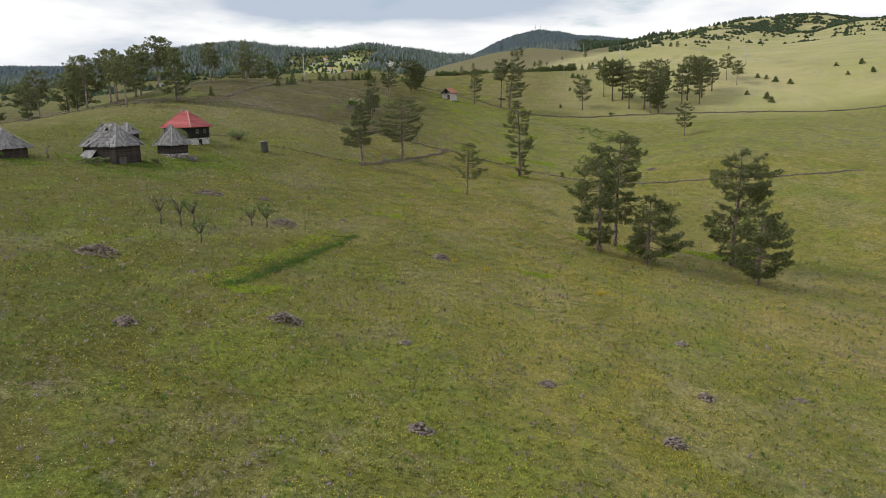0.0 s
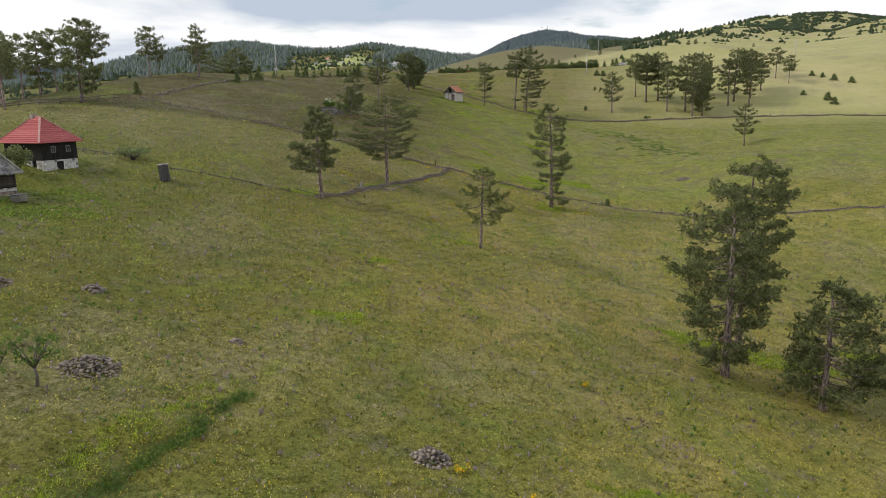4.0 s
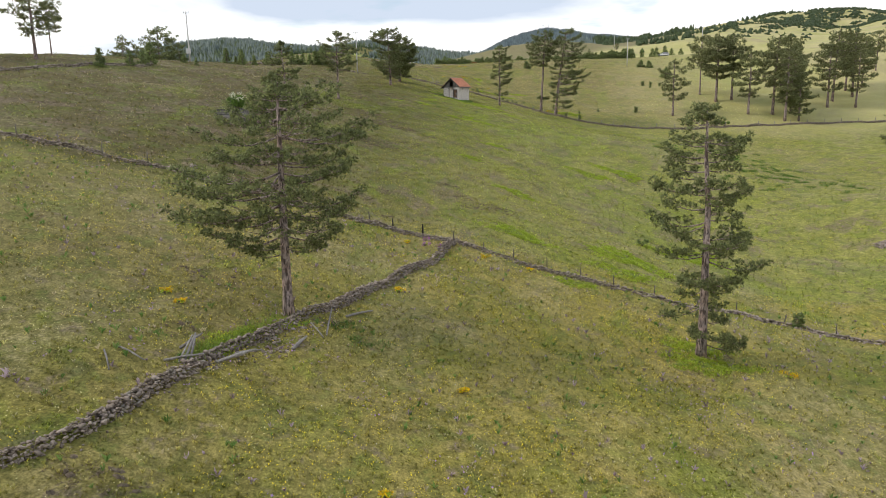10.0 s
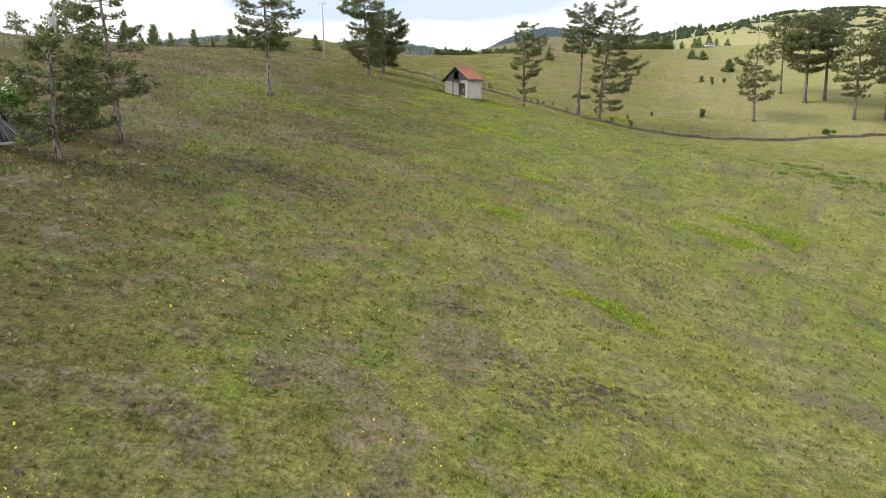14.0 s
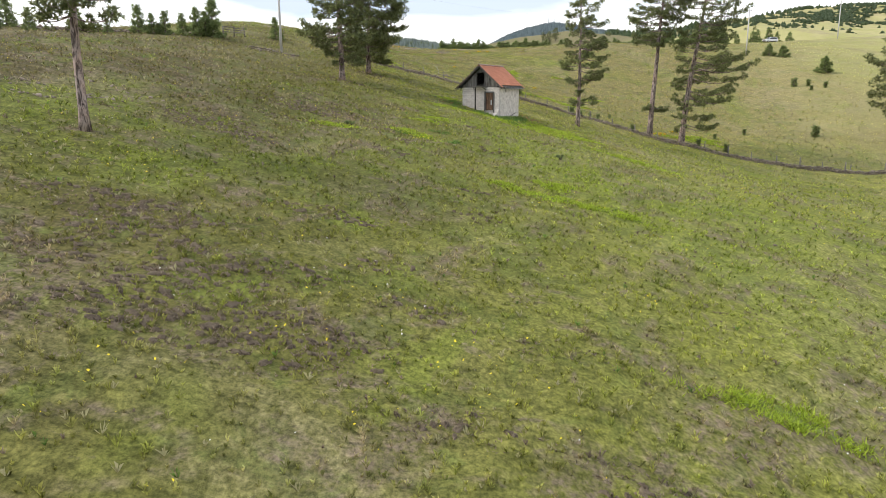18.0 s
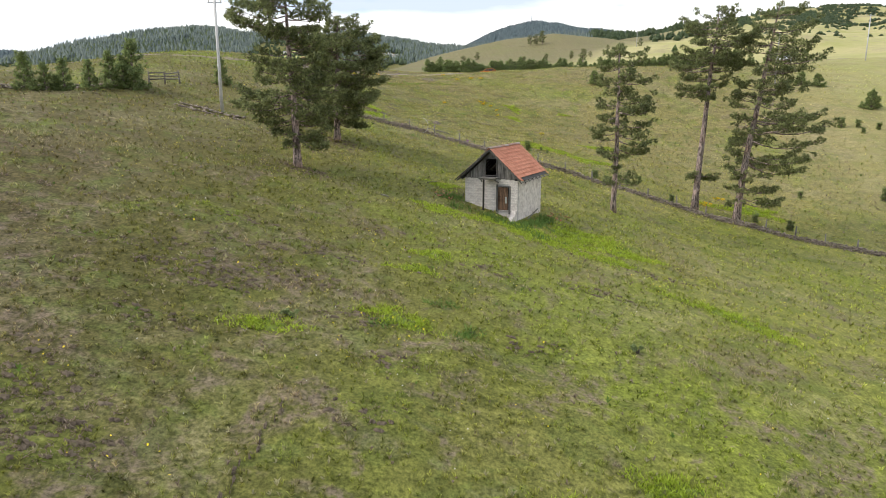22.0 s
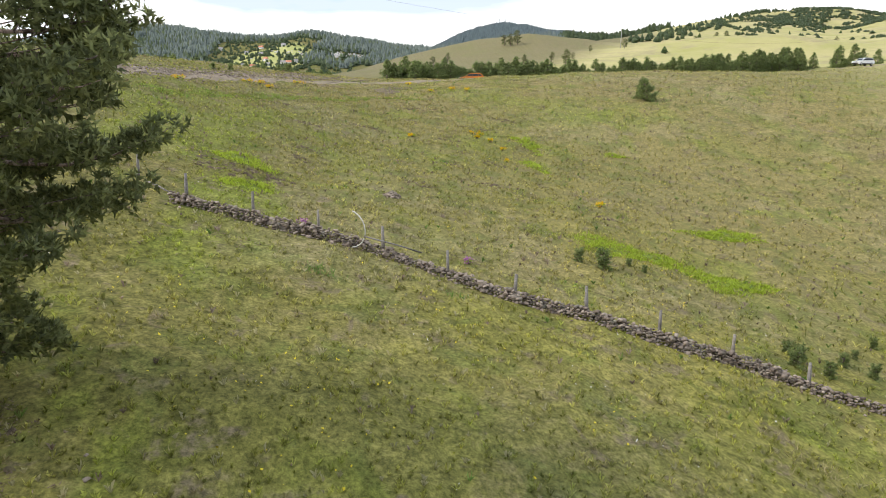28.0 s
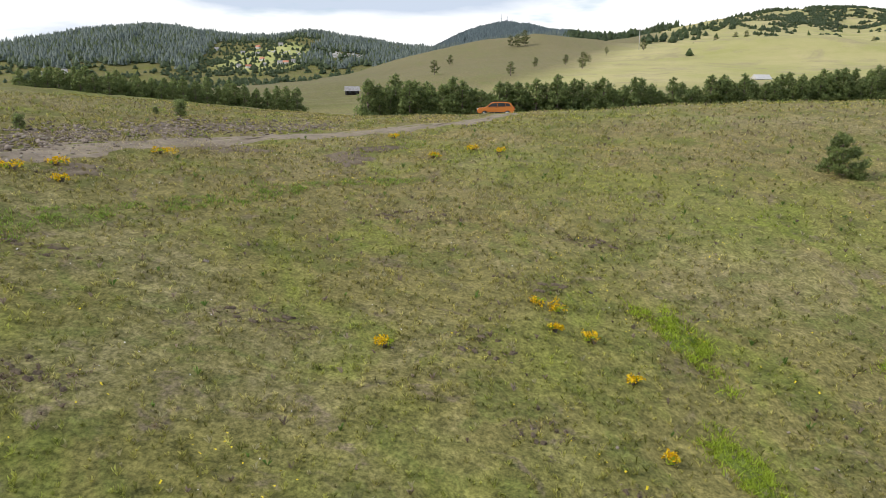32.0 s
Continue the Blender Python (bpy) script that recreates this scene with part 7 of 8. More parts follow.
def car(x, y, turn, paint, label):
    """A five-door car, nose towards -x, 4.3 m long."""
    c = thing("car", (x, y, gz(x, y)), turn)
    tagged(c, label, "car")
    prof2 = [(-2.12, 0.45), (-2.15, 0.78), (-2.0, 0.95), (-1.2, 1.06), (-0.55, 1.52), (-0.2, 1.62), (1.0, 1.64), (1.65, 1.55), (2.0, 1.1), (2.12, 0.95), (2.14, 0.5), (1.9, 0.36), (-1.9, 0.34)]
    ys = [(-0.9, 0.0, 0.0), (-0.86, 0.03, 0.0), (0.86, 0.03, 0.0), (0.9, 0.0, 0.0)]
    v, n = [], len(prof2)
    for yy, _, _ in ys:
        e = abs(yy) > 0.88
        v += [(px * (0.985 if e else 1), yy * (0.84 if pz > 1.3 else (0.97 if pz > 1.0 else 1.0)), pz * (0.985 if e else 1) + (0.01 if e else 0)) for px, pz in prof2]
    f = [tuple(range(n))[::-1], tuple(range(3 * n, 4 * n))]
    for r in range(3):
        f += [(r * n + k, r * n + (k + 1) % n, (r + 1) * n + (k + 1) % n, (r + 1) * n + k) for k in range(n)]
    me = mesh_of("body", v, f, paint)
    hang("body", me, c)
    for s in (-1, 1):
        side_panel("side_window", [(-0.95, 1.12), (-0.52, 1.46), (0.12, 1.52), (0.12, 1.12)], s * 0.83, 0.12, CARGLASS, c)
        side_panel("side_window", [(0.18, 1.12), (0.18, 1.52), (0.98, 1.52), (1.12, 1.12)], s * 0.83, 0.12, CARGLASS, c)
        side_panel("side_window", [(1.2, 1.14), (1.06, 1.5), (1.5, 1.46), (1.72, 1.16)], s * 0.83, 0.12, CARGLASS, c)
        side_panel("sill_trim", [(-1.35, 0.36), (1.35, 0.36), (1.35, 0.5), (-1.35, 0.5)], s * 0.9, 0.05, TRIM, c)
        side_panel("door_handle", [(0.0, 1.0), (0.18, 1.0), (0.18, 1.04), (0.0, 1.04)], s * 0.91, 0.04, TRIM, c)
        block("mirror", (-0.85, -0.68, s * 1.0 - 0.08, s * 1.0 + 0.08, 1.05, 1.2), TRIM, c, bevel=0.02)
        block("headlight", (-2.17, -1.98, s * 0.66 - 0.18, s * 0.66 + 0.18, 0.78, 0.92), LAMP, c, bevel=0.02)
        block("tail_light", (2.0, 2.15, s * 0.72 - 0.12, s * 0.72 + 0.12, 0.85, 1.1), TAIL, c, bevel=0.02)
        strut("roof_rail", (-0.3, s * 0.64, 1.68), (1.3, s * 0.64, 1.69), 0.04, TRIM, c)
        for wx in (-1.32, 1.33):
            wheel = new("wheel")
            wheel.parent, wheel.matrix_basis = c, Matrix.Translation((wx, s * 0.80, 0.34))
            rod("tyre", [(0, -0.11, 0), (0, 0.0, 0), (0, 0.11, 0)], [0.32, 0.34, 0.32], RUBBER, wheel, 20)
            rod("rim", [(0, s * 0.09, 0), (0, s * 0.125, 0)], [0.21, 0.20], RIM, wheel, 14)
    v = [(-1.16, -0.70, 1.09), (-1.16, 0.70, 1.09), (-0.58, 0.62, 1.51), (-0.58, -0.62, 1.51)]
    roof_course("windscreen", [v[0], v[3], v[2], v[1]], 0.005, CARGLASS, c, 0.01)
    roof_course("rear_window", [(1.72, -0.62, 1.50), (1.97, -0.66, 1.16), (1.97, 0.66, 1.16), (1.72, 0.62, 1.50)], 0.005, CARGLASS, c, 0.01)
    block("bumper", (-2.2, -2.05, -0.8, 0.8, 0.4, 0.62), TRIM, c, bevel=0.03)
    block("bumper", (2.05, 2.18, -0.8, 0.8, 0.4, 0.66), TRIM, c, bevel=0.03)
    block("grille", (-2.18, -2.1, -0.5, 0.5, 0.7, 0.86), TRIM, c, bevel=0.02)


car(13.6, 431.0, -4, plain("orange_paint", (0.62, 0.20, 0.04), 0.25, 0.2, 0.06), "orange off-road estate car parked before pines")
car(98.5, 450.0, 12, plain("white_paint", (0.78, 0.78, 0.78), 0.25, 0.0, 0.05), "white car parked on the crest")

# ---- dirt road over the crest ----
DIRT = stony("dirt_track", (0.215, 0.172, 0.125), (0.285, 0.230, 0.170), 1.2, moss=(0.19, 0.185, 0.07))
road_line = [(-60, 330), (-46, 346), (-32, 357), (-24.5, 366), (-19.5, 377), (-17.1, 383.4), (-15.2, 388.4), (-12.3, 393.9), (-8.1, 399.5), (-2.5, 404.2), (4.3, 408.4), (10, 414.5), (14, 422), (30, 430), (60, 437), (100, 447), (150, 470)]
s, xs, ys = along(road_line, 1.0)
kx = np.convolve(np.pad(xs, 4, "edge"), np.ones(9) / 9, "valid")
ky = np.convolve(np.pad(ys, 4, "edge"), np.ones(9) / 9, "valid")
dx, dy = np.gradient(kx), np.gradient(ky)
ln = np.hypot(dx, dy)
cols = np.linspace(-1.25, 1.25, 9)
wob2 = 0.25 * np.sin(s * 0.7) + 0.15 * np.sin(s * 1.7)
px = kx[:, None] - (dy / ln)[:, None] * (cols + wob2[:, None] * np.sign(cols))
py = ky[:, None] + (dx / ln)[:, None] * (cols + wob2[:, None] * np.sign(cols))
pz = ground(px, py) + 0.05 - 0.05 * np.exp(-((np.abs(cols) - 0.7) ** 2) / 0.06) + 0.02 * np.sin(px * 3) * np.sin(py * 2.6) - 0.08 * (np.abs(cols) > 1.2)
n = len(s)
jj, ii = np.meshgrid(np.arange(n - 1), np.arange(8), indexing="ij")
q = jj * 9 + ii
f = np.concatenate([np.stack([q, q + 9, q + 10], -1).reshape(-1, 3), np.stack([q, q + 10, q + 1], -1).reshape(-1, 3)])[:, ::-1]
tagged(hang("road", tri_mesh("road", np.stack([px, py, pz], -1).reshape(-1, 3), f, DIRT, True)), "pale dirt track with two worn ruts over the crest", "dirt road", kind="structure")
rng2 = np.random.default_rng(12)
g = rng2.random(3000)
BANK_X, BANK_Y = (-24.5, -21.5, -19.2, -17.0, -14.0, -10.0, -5.0), (368.0, 376.0, 384.0, 390.5, 397.5, 403.5, 408.0)
gx2 = np.interp(g * 6, range(7), BANK_X) + rng2.normal(size=3000) * 1.3
gy2 = np.interp(g * 6, range(7), BANK_Y) + rng2.normal(size=3000) * 1.6
tagged(stones("gravel", list(zip(gx2, gy2, ground(gx2, gy2) + 0.04, rng2.uniform(0.05, 0.17, 3000)))), "loose grey stones beside the dirt track", "gravel", kind="stuff")

# ---- grass, flowers, weeds ----


def blades(rng, x, y, high, wide, count, lean=0.5, spread=0.28):
    """Tufts of narrow pointed blades at x, y."""
    n = len(x)
    z = ground(x, y)
    a = rng.random((n, count)) * 6.28
    out = high * lean * (0.2 + rng.random((n, count)))
    hh = high * (0.5 + 0.8 * rng.random((n, count)))
    bx = x[:, None] + rng.normal(size=(n, count)) * high * spread
    by = y[:, None] + rng.normal(size=(n, count)) * high * spread
    ta = rng.random((n, count)) * 6.28
    wx, wy = np.cos(ta) * wide, np.sin(ta) * wide
    zz = np.broadcast_to(z[:, None], bx.shape) - 0.015
    v = np.stack([np.stack([bx - wx, by - wy, zz], -1), np.stack([bx + wx, by + wy, zz], -1), np.stack([bx + np.cos(a) * out, by + np.sin(a) * out, zz + hh], -1)], 2).reshape(-1, 3)
    up = np.array([0.0, 0, 1.0]) + rng.normal(size=(n * count, 1, 3)) * 0.45
    up = np.repeat(up / np.linalg.norm(up, axis=-1)[..., None], 3, 1).reshape(-1, 3)
    return v, np.arange(len(v)).reshape(-1, 3), up


def tussocks(rng, x, y, high, wide, count, reach):
    """Small tufts, each one piece: bent blades that fan out of one crown."""
    n = len(x)
    z = ground(x, y) - 0.02
    size = (0.55 + 0.9 * rng.random((n, 1))) * high
    a = (np.arange(count) + rng.random((n, count))) / count * 2 * np.pi
    r = size * reach * (0.35 + 0.9 * rng.random((n, count)))
    h = size * (0.55 + 0.6 * rng.random((n, count)))
    cx, cy, cz = (np.broadcast_to(v[:, None], a.shape) for v in (x, y, z))
    tip = np.stack([cx + np.cos(a) * r, cy + np.sin(a) * r, cz + h], -1)
    b = a + np.where(rng.random(a.shape) < 0.5, -1, 1) * wide / (size * reach)
    mid = np.stack([cx + np.cos(b) * r * 0.6, cy + np.sin(b) * r * 0.6, cz + h * 0.75], -1)
    v = np.concatenate([np.stack([x, y, z], -1)[:, None], tip, mid], 1).reshape(-1, 3)
    k = np.arange(n)[:, None] * (2 * count + 1)
    j = np.arange(count)
    f = np.stack([np.broadcast_to(k, (n, count)), k + 1 + j, k + 1 + count + j], -1).reshape(-1, 3)
    up = np.array([0.0, 0, 1.0]) + rng.normal(size=(n, 1, 3)) * 0.3
    up = up + (v.reshape(n, -1, 3) - np.stack([x, y, z], -1)[:, None]) / high * 0.25
    up = (up / np.linalg.norm(up, axis=-1)[..., None]).reshape(-1, 3)
    return v, f, up


def turf(name, made, material):
    v, f, up = made
    return hang(name, tri_mesh(name, v, f, material, False, up))


def strew(rng, n, x0, x1, y0, y1, keep=None):
    x, y = rng.uniform(x0, x1, n), rng.uniform(y0, y1, n)
    if keep is not None:
        k = keep(x, y)
        x, y = x[k], y[k]
    return x, y


rng = np.random.default_rng(101)
off_road = lambda x, y: np.min(np.hypot(x[:, None] - kx[None, ::3], y[:, None] - ky[None, ::3]), axis=1) > 1.7
x, y = strew(rng, 150000, -19, 19, 22, 430, lambda x, y: rng.random(len(x)) < 0.66 + 0.24 * patchy(x, y, 2.1, 0.7) + 0.20 * patchy(x, y, 9, 2.1))
k = (y < 375) | off_road(x, y)
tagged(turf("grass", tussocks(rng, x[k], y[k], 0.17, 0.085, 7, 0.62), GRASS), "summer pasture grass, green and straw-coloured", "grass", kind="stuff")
x, y = strew(rng, 150000, -75, 95, 40, 440, lambda x, y: (np.abs(x) > 19) & (rng.random(len(x)) < np.clip(26 / np.abs(x), 0.25, 1)))
k = (y < 370) | off_road(x, y)
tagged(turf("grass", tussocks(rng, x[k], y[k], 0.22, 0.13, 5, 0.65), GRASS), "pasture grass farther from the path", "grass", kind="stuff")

LUSH = herb("lush_grass", (0.188, 0.236, 0.024), (0.302, 0.362, 0.050))
DRY = herb("dry_stalks", (0.22, 0.185, 0.105), (0.36, 0.31, 0.19))
BROWN = herb("withered_weeds", (0.095, 0.072, 0.055), (0.24, 0.190, 0.145))
BANK = herb("bank_grass", (0.110, 0.160, 0.030), (0.200, 0.260, 0.055))
FERN = herb("fern_fronds", (0.060, 0.100, 0.022), (0.125, 0.185, 0.045))
DEEP = herb("dark_weeds", (0.070, 0.120, 0.028), (0.125, 0.190, 0.050))

def patches(name, label, category, spots, per, high, wide, material, seed, count=5, lean=1.5):
    """Ragged elliptical patches (x, y, rx, ry, bearing)."""
    rng = np.random.default_rng(seed)
    xs, ys = [], []
    for px, py, rx, ry, b in spots:
        n = int(per * rx * ry * 3.1)
        r, a = np.sqrt(rng.random(n)) * 0.85 + np.abs(rng.normal(size=n)) * 0.18, rng.random(n) * 6.28
        r *= 1 + 0.35 * np.sin(3 * a + px) + 0.2 * np.sin(5 * a + py)
        u, w = np.cos(a) * r * rx, np.sin(a) * r * ry
        c, s2 = math.cos(radians(b)), math.sin(radians(b))
        xs.append(px + u * c - w * s2), ys.append(py + u * s2 + w * c)
    x, y = np.concatenate(xs), np.concatenate(ys)
    k = patchy(x, y, 2.3, seed) + 0.7 * patchy(x, y, 0.9, seed + 1) + rng.normal(size=len(x)) * 0.5 > -0.1
    x, y = x[k], y[k]
    return tagged(turf(name, blades(rng, x, y, high, wide, count, lean, 0.9), material), label, category, kind="stuff")


SOIL = stony("dry_soil", (0.150, 0.114, 0.080), (0.205, 0.160, 0.112), 3.0, moss=(0.17, 0.155, 0.065))
SWARD = plain("lush_sward", (0.155, 0.190, 0.034), 0.9, wear=0.4, scale=3.0)


def bare(name, label, spots, seed, material=None, category="bare ground"):
    """Ragged low crusts that lie on the turf, at (x, y, rx, ry, bearing)."""
    rng = np.random.default_rng(seed)
    m, rings, chunks = 30, 6, []
    a = np.arange(m) / m * 2 * np.pi
    for x, y, rx, ry, b in spots:
        edge = 0.78 + 0.22 * np.sin(2 * a + x) + 0.16 * np.sin(5 * a + y) + 0.13 * np.sin(9 * a + x * y) + rng.normal(size=m) * 0.14
        r = np.concatenate([[0.02], np.linspace(0.2, 1.0, rings)])[:, None] * np.maximum(edge, 0.25)
        u, w = np.cos(a) * r * rx, np.sin(a) * r * ry
        c, s2 = math.cos(radians(b)), math.sin(radians(b))
        px, py = x + u * c - w * s2, y + u * s2 + w * c
        pz = ground(px, py) + 0.035 + rng.random(px.shape) * 0.05
        pz[-1] -= 0.09
        j, i = np.meshgrid(np.arange(rings), np.arange(m), indexing="ij")
        q, q1 = j * m + i, j * m + (i + 1) % m
        chunks.append((np.stack([px, py, pz], -1).reshape(-1, 3), np.concatenate([np.stack([q, q + m, q1 + m], -1).reshape(-1, 3), np.stack([q, q1 + m, q1], -1).reshape(-1, 3)])))
    v, f = merged(chunks)
    return tagged(hang(name, tri_mesh(name, v, f, material or SOIL)), label, category, kind="stuff")


def scraps(spots, seed, each=9, share=0.10):
    """Small crusts strewn over each of the given patches."""
    rng = random.Random(seed)
    out = []
    for x, y, rx, ry, b in spots:
        for k in range(each):
            a, r = rng.uniform(0, 6.28), rng.random() ** 0.5
            z = share * rng.uniform(0.4, 1.3)
            out.append((x + math.cos(a) * r * rx, y + math.sin(a) * r * ry, rx * z, max(ry * z, 0.10), b + rng.uniform(-30, 30)))
    return out


LUSH_SPOTS = [(3.2, 269.7, 1.6, 0.5, -10), (5.6, 268.4, 2.6, 0.6, -20), (9.0, 267.2, 1.8, 0.6, -15), (5.0, 235.6, 1.6, 0.9, 0), (9.5, 248, 2.2, 0.8, -20), (-8.3, 342.3, 1.4, 0.9, 0), (-9.6, 347.5, 1.6, 1.2, 0), (24.4, 242.7, 3.0, 1.2, -25), (10.1, 221.6, 2.6, 0.9, -25), (8.8, 203.2, 3.2, 1.4, -15), (20.7, 204.6, 4.2, 2.6, -30), (18.6, 198.8, 3.0, 1.6, -10), (20.2, 178.6, 3.4, 1.3, 10), (-8.9, 172.4, 0.9, 0.5, 60), (-10.6, 169.9, 1.0, 0.5, 60), (-11.8, 167.0, 1.2, 0.6, 60), (-3.2, 281.2, 1.7, 0.8, -10), (-8.6, 278.4, 1.5, 0.6, 5), (-2.6, 287.6, 1.2, 0.5, 0), (16.5, 290.0, 3.4, 0.8, -30), (6.2, 271.6, 1.2, 0.8, 0), (30, 212, 4.0, 2.4, 0), (30, 246, 4, 1.6, -30), (6.0, 299.8, 3.6, 1.6, -20), (9.6, 302.5, 2.6, 2.0, 40), (-0.5, 301.0, 2.0, 1.1, -30), (-0.6, 309.0, 1.3, 0.9, 0), (12.5, 300.2, 2.6, 1.0, -20), (10.3, 296.9, 2.0, 0.8, -10), (-1.7, 290.7, 1.3, 0.6, 0), (14, 345, 3.4, 1.6, -10), (19, 343, 3.2, 1.6, -10), (24, 353, 3.0, 1.2, 20), (36, 332, 4, 1.5, 0), (-11.5, 168.5, 1.6, 0.8, 60), (12.4, 192.0, 2.5, 0.8, -10), (20.0, 181.5, 2.4, 1.4, 0), (13.1, 374.1, 0.9, 2.4, 10), (12.1, 366.4, 0.8, 2.2, 10), (21.5, 372.6, 1.0, 0.6, 0), (-6.4, 125.9, 1.5, 1.0, 0), (3.1, 142.2, 1.4, 0.9, 0), (26, 120, 4, 1.5, 0), (34, 118, 5, 2, 0), (50, 124, 6, 2, 0), (-19, 152, 2.5, 1.2, 20), (-8, 108, 2.2, 1.0, 0), (12, 88, 2.4, 0.9, 0), (-18, 66, 3, 1.2, 30)]
bare("lush_sward", "bright green sward under lush grass", [(x, y, rx * 0.8, ry * 0.8, b) for x, y, rx, ry, b in LUSH_SPOTS], 22, SWARD, "grass")
patches("lush_grass", "bright green lush grass patches", "grass", LUSH_SPOTS, 75, 0.18, 0.03, LUSH, 1, 8, 1.2)
patches("tall_grass", "lush green grass on top of a terrace bank", "grass", [(-14.2 - 1.02 * k + 0.4 * math.sin(2.1 * k), 91.6 - 3.05 * k, 1.5 + 0.4 * math.sin(1.7 * k), 2.6, -19) for k in range(9)], 26, 0.16, 0.026, LUSH, 2, 5)
# Dark blades paint the shade on the bank's east face.
patches("tall_grass", "dark grass standing for the shade below a terrace bank", "grass", [(-12.45 - 1.02 * k, 91.4 - 3.05 * k, 0.40, 1.9, -19) for k in range(9)], 110, 0.26, 0.03, DEEP, 3, 4)
WORN_SPOTS = [(-15.3, 272.8, 2.4, 1.2, 10), (-12.8, 269.0, 2.4, 1.2, 0), (-13.4, 284.8, 2.0, 0.8, 0), (-11.4, 286.8, 2.2, 0.8, 0), (-13.5, 167.6, 1.6, 1.2, 0), (-16.0, 271.0, 2.2, 1.0, 0), (-8, 249, 3.0, 1.6, 10), (-11, 253.5, 2.6, 1.2, 0), (-5, 246, 2.6, 1.2, 20), (-1, 244, 1.8, 0.8, 0), (-9, 284, 3.5, 1.6, 0), (-5, 280.5, 2.4, 1.0, 0), (-12, 277, 2.0, 1.0, 0), (-13, 199.5, 3.0, 1.2, 10), (-9, 203.5, 2.5, 1.0, 0), (-16, 206, 2.6, 1.0, 0), (5, 210.3, 2.6, 1.2, 0), (-4, 236, 2.4, 1.0, 10), (-10, 232, 2.6, 1.2, 0), (4, 243, 2.0, 0.8, -20), (-13, 241, 2.6, 1.2, 0), (8, 290, 2.2, 0.8, -20), (2, 290, 1.8, 0.7, 0), (-11, 304, 2.2, 1.6, 0), (-9.5, 316.5, 1.8, 1.2, 0), (-3, 372, 2.2, 1.0, 0), (3, 385, 2.4, 1.0, 0), (12, 383, 2.0, 0.8, 0), (-8, 366, 2.0, 0.9, 0), (5, 372, 1.6, 0.8, 0), (-12, 374, 2.4, 1.0, 0), (-8.4, 283.9, 2.4, 1.0, 0), (-11.0, 282.4, 1.8, 0.8, 0), (-4.9, 293.8, 1.8, 0.8, 0), (-11.9, 290.4, 1.6, 0.7, 0), (13.7, 295.3, 2.0, 0.8, 0), (3.6, 208.7, 1.2, 0.7, 0), (8.0, 211.6, 1.8, 0.8, 0), (1.8, 216.3, 1.8, 0.6, 0), (-3.0, 253.3, 1.4, 0.7, 0), (-6.2, 250.9, 2.0, 0.7, 0), (-5.2, 257.9, 1.6, 0.6, 0), (0.8, 267.4, 1.2, 0.5, 0), (-45.8, 214, 2.4, 0.9, 0), (-10.8, 193.1, 1.6, 0.8, 0), (-8.1, 193.3, 1.4, 0.8, 0), (-15.9, 199.8, 1.8, 0.7, 0), (7.9, 377.7, 1.8, 0.9, 0), (8.2, 364.2, 1.4, 0.6, 0), (6.5, 357.0, 1.6, 0.7, 0), (-6.9, 356.0, 1.4, 0.6, 0), (-6.6, 352.3, 1.2, 0.6, 0), (3.2, 212.0, 1.3, 0.9, 0), (6.3, 211.5, 1.6, 0.7, 0), (8.4, 210.0, 0.8, 0.4, 0), (-9.8, 318.0, 1.8, 0.9, 10), (-11.0, 304.0, 1.4, 1.0, 0), (-4.4, 272.8, 1.6, 0.8, 30), (1.0, 262, 1.4, 0.6, 50), (-1.5, 250, 1.4, 0.9, 0), (-8, 246, 2.0, 1.2, 0), (-6.6, 258, 2.4, 1.0, 0), (3, 281, 1.8, 0.7, 20), (-7, 288, 2.6, 1.2, 0), (-3, 277, 1.6, 0.7, 0), (4.2, 361, 1.4, 0.6, 0), (1.3, 352, 1.2, 0.7, 0), (15, 352, 1.3, 0.6, 0), (6, 367, 1.0, 0.9, 0), (-12.5, 154, 2.0, 1.4, 0), (-15, 176, 2.2, 1.0, 0), (-9, 190, 1.4, 0.8, 0), (-4.5, 199, 1.2, 0.6, 0), (-6, 207, 1.4, 0.6, 0), (7, 203, 1.5, 0.6, 0), (2.8, 113, 1.3, 0.5, 0), (-8, 124, 1.5, 0.6, 0), (14, 98, 1.6, 0.5, 0), (-5, 76, 1.4, 0.5, 0), (9, 74, 1.6, 0.5, 0), (4.0, 128.5, 0.5, 0.4, 0)]
bare("bare_soil", "trodden bare soil in the grazed turf", scraps(WORN_SPOTS, 5), 23)
patches("weeds", "brown withered weeds and bare spots", "weeds", WORN_SPOTS, 50, 0.06, 0.022, BROWN, 4, 6, 2.0)
TRODDEN = [(-10.5, 250.0, 4.2, 2.6, 0), (-9.5, 246.0, 3.0, 1.6, 10), (-13.0, 253.5, 3.4, 1.6, 0), (-5.2, 247.0, 2.2, 1.2, 0), (-12.5, 231.5, 3.0, 1.6, 10), (-8.0, 229.8, 2.4, 1.2, 0), (-9.0, 344.5, 3.0, 1.4, 10), (-14.0, 270.0, 3.4, 2.0, 0), (-12.0, 282.0, 3.0, 1.4, 0)]
bare("bare_soil", "broken dark clods where cattle have trodden the turf", scraps(TRODDEN, 17, 60, 0.055), 45)
patches("weeds", "brown withered weeds on trodden ground", "weeds", TRODDEN, 26, 0.08, 0.028, BROWN, 46, 6, 1.8)
rngb = np.random.default_rng(12)
worn = [(rngb.uniform(-62, -14), rngb.uniform(198, 330), rngb.uniform(1.2, 3.2), rngb.uniform(0.4, 0.9), rngb.uniform(-12, 25)) for k in range(60)]
patches("weeds", "brown worn streaks along the slope", "weeds", worn, 14, 0.07, 0.045, BROWN, 14, 5, 2.0)
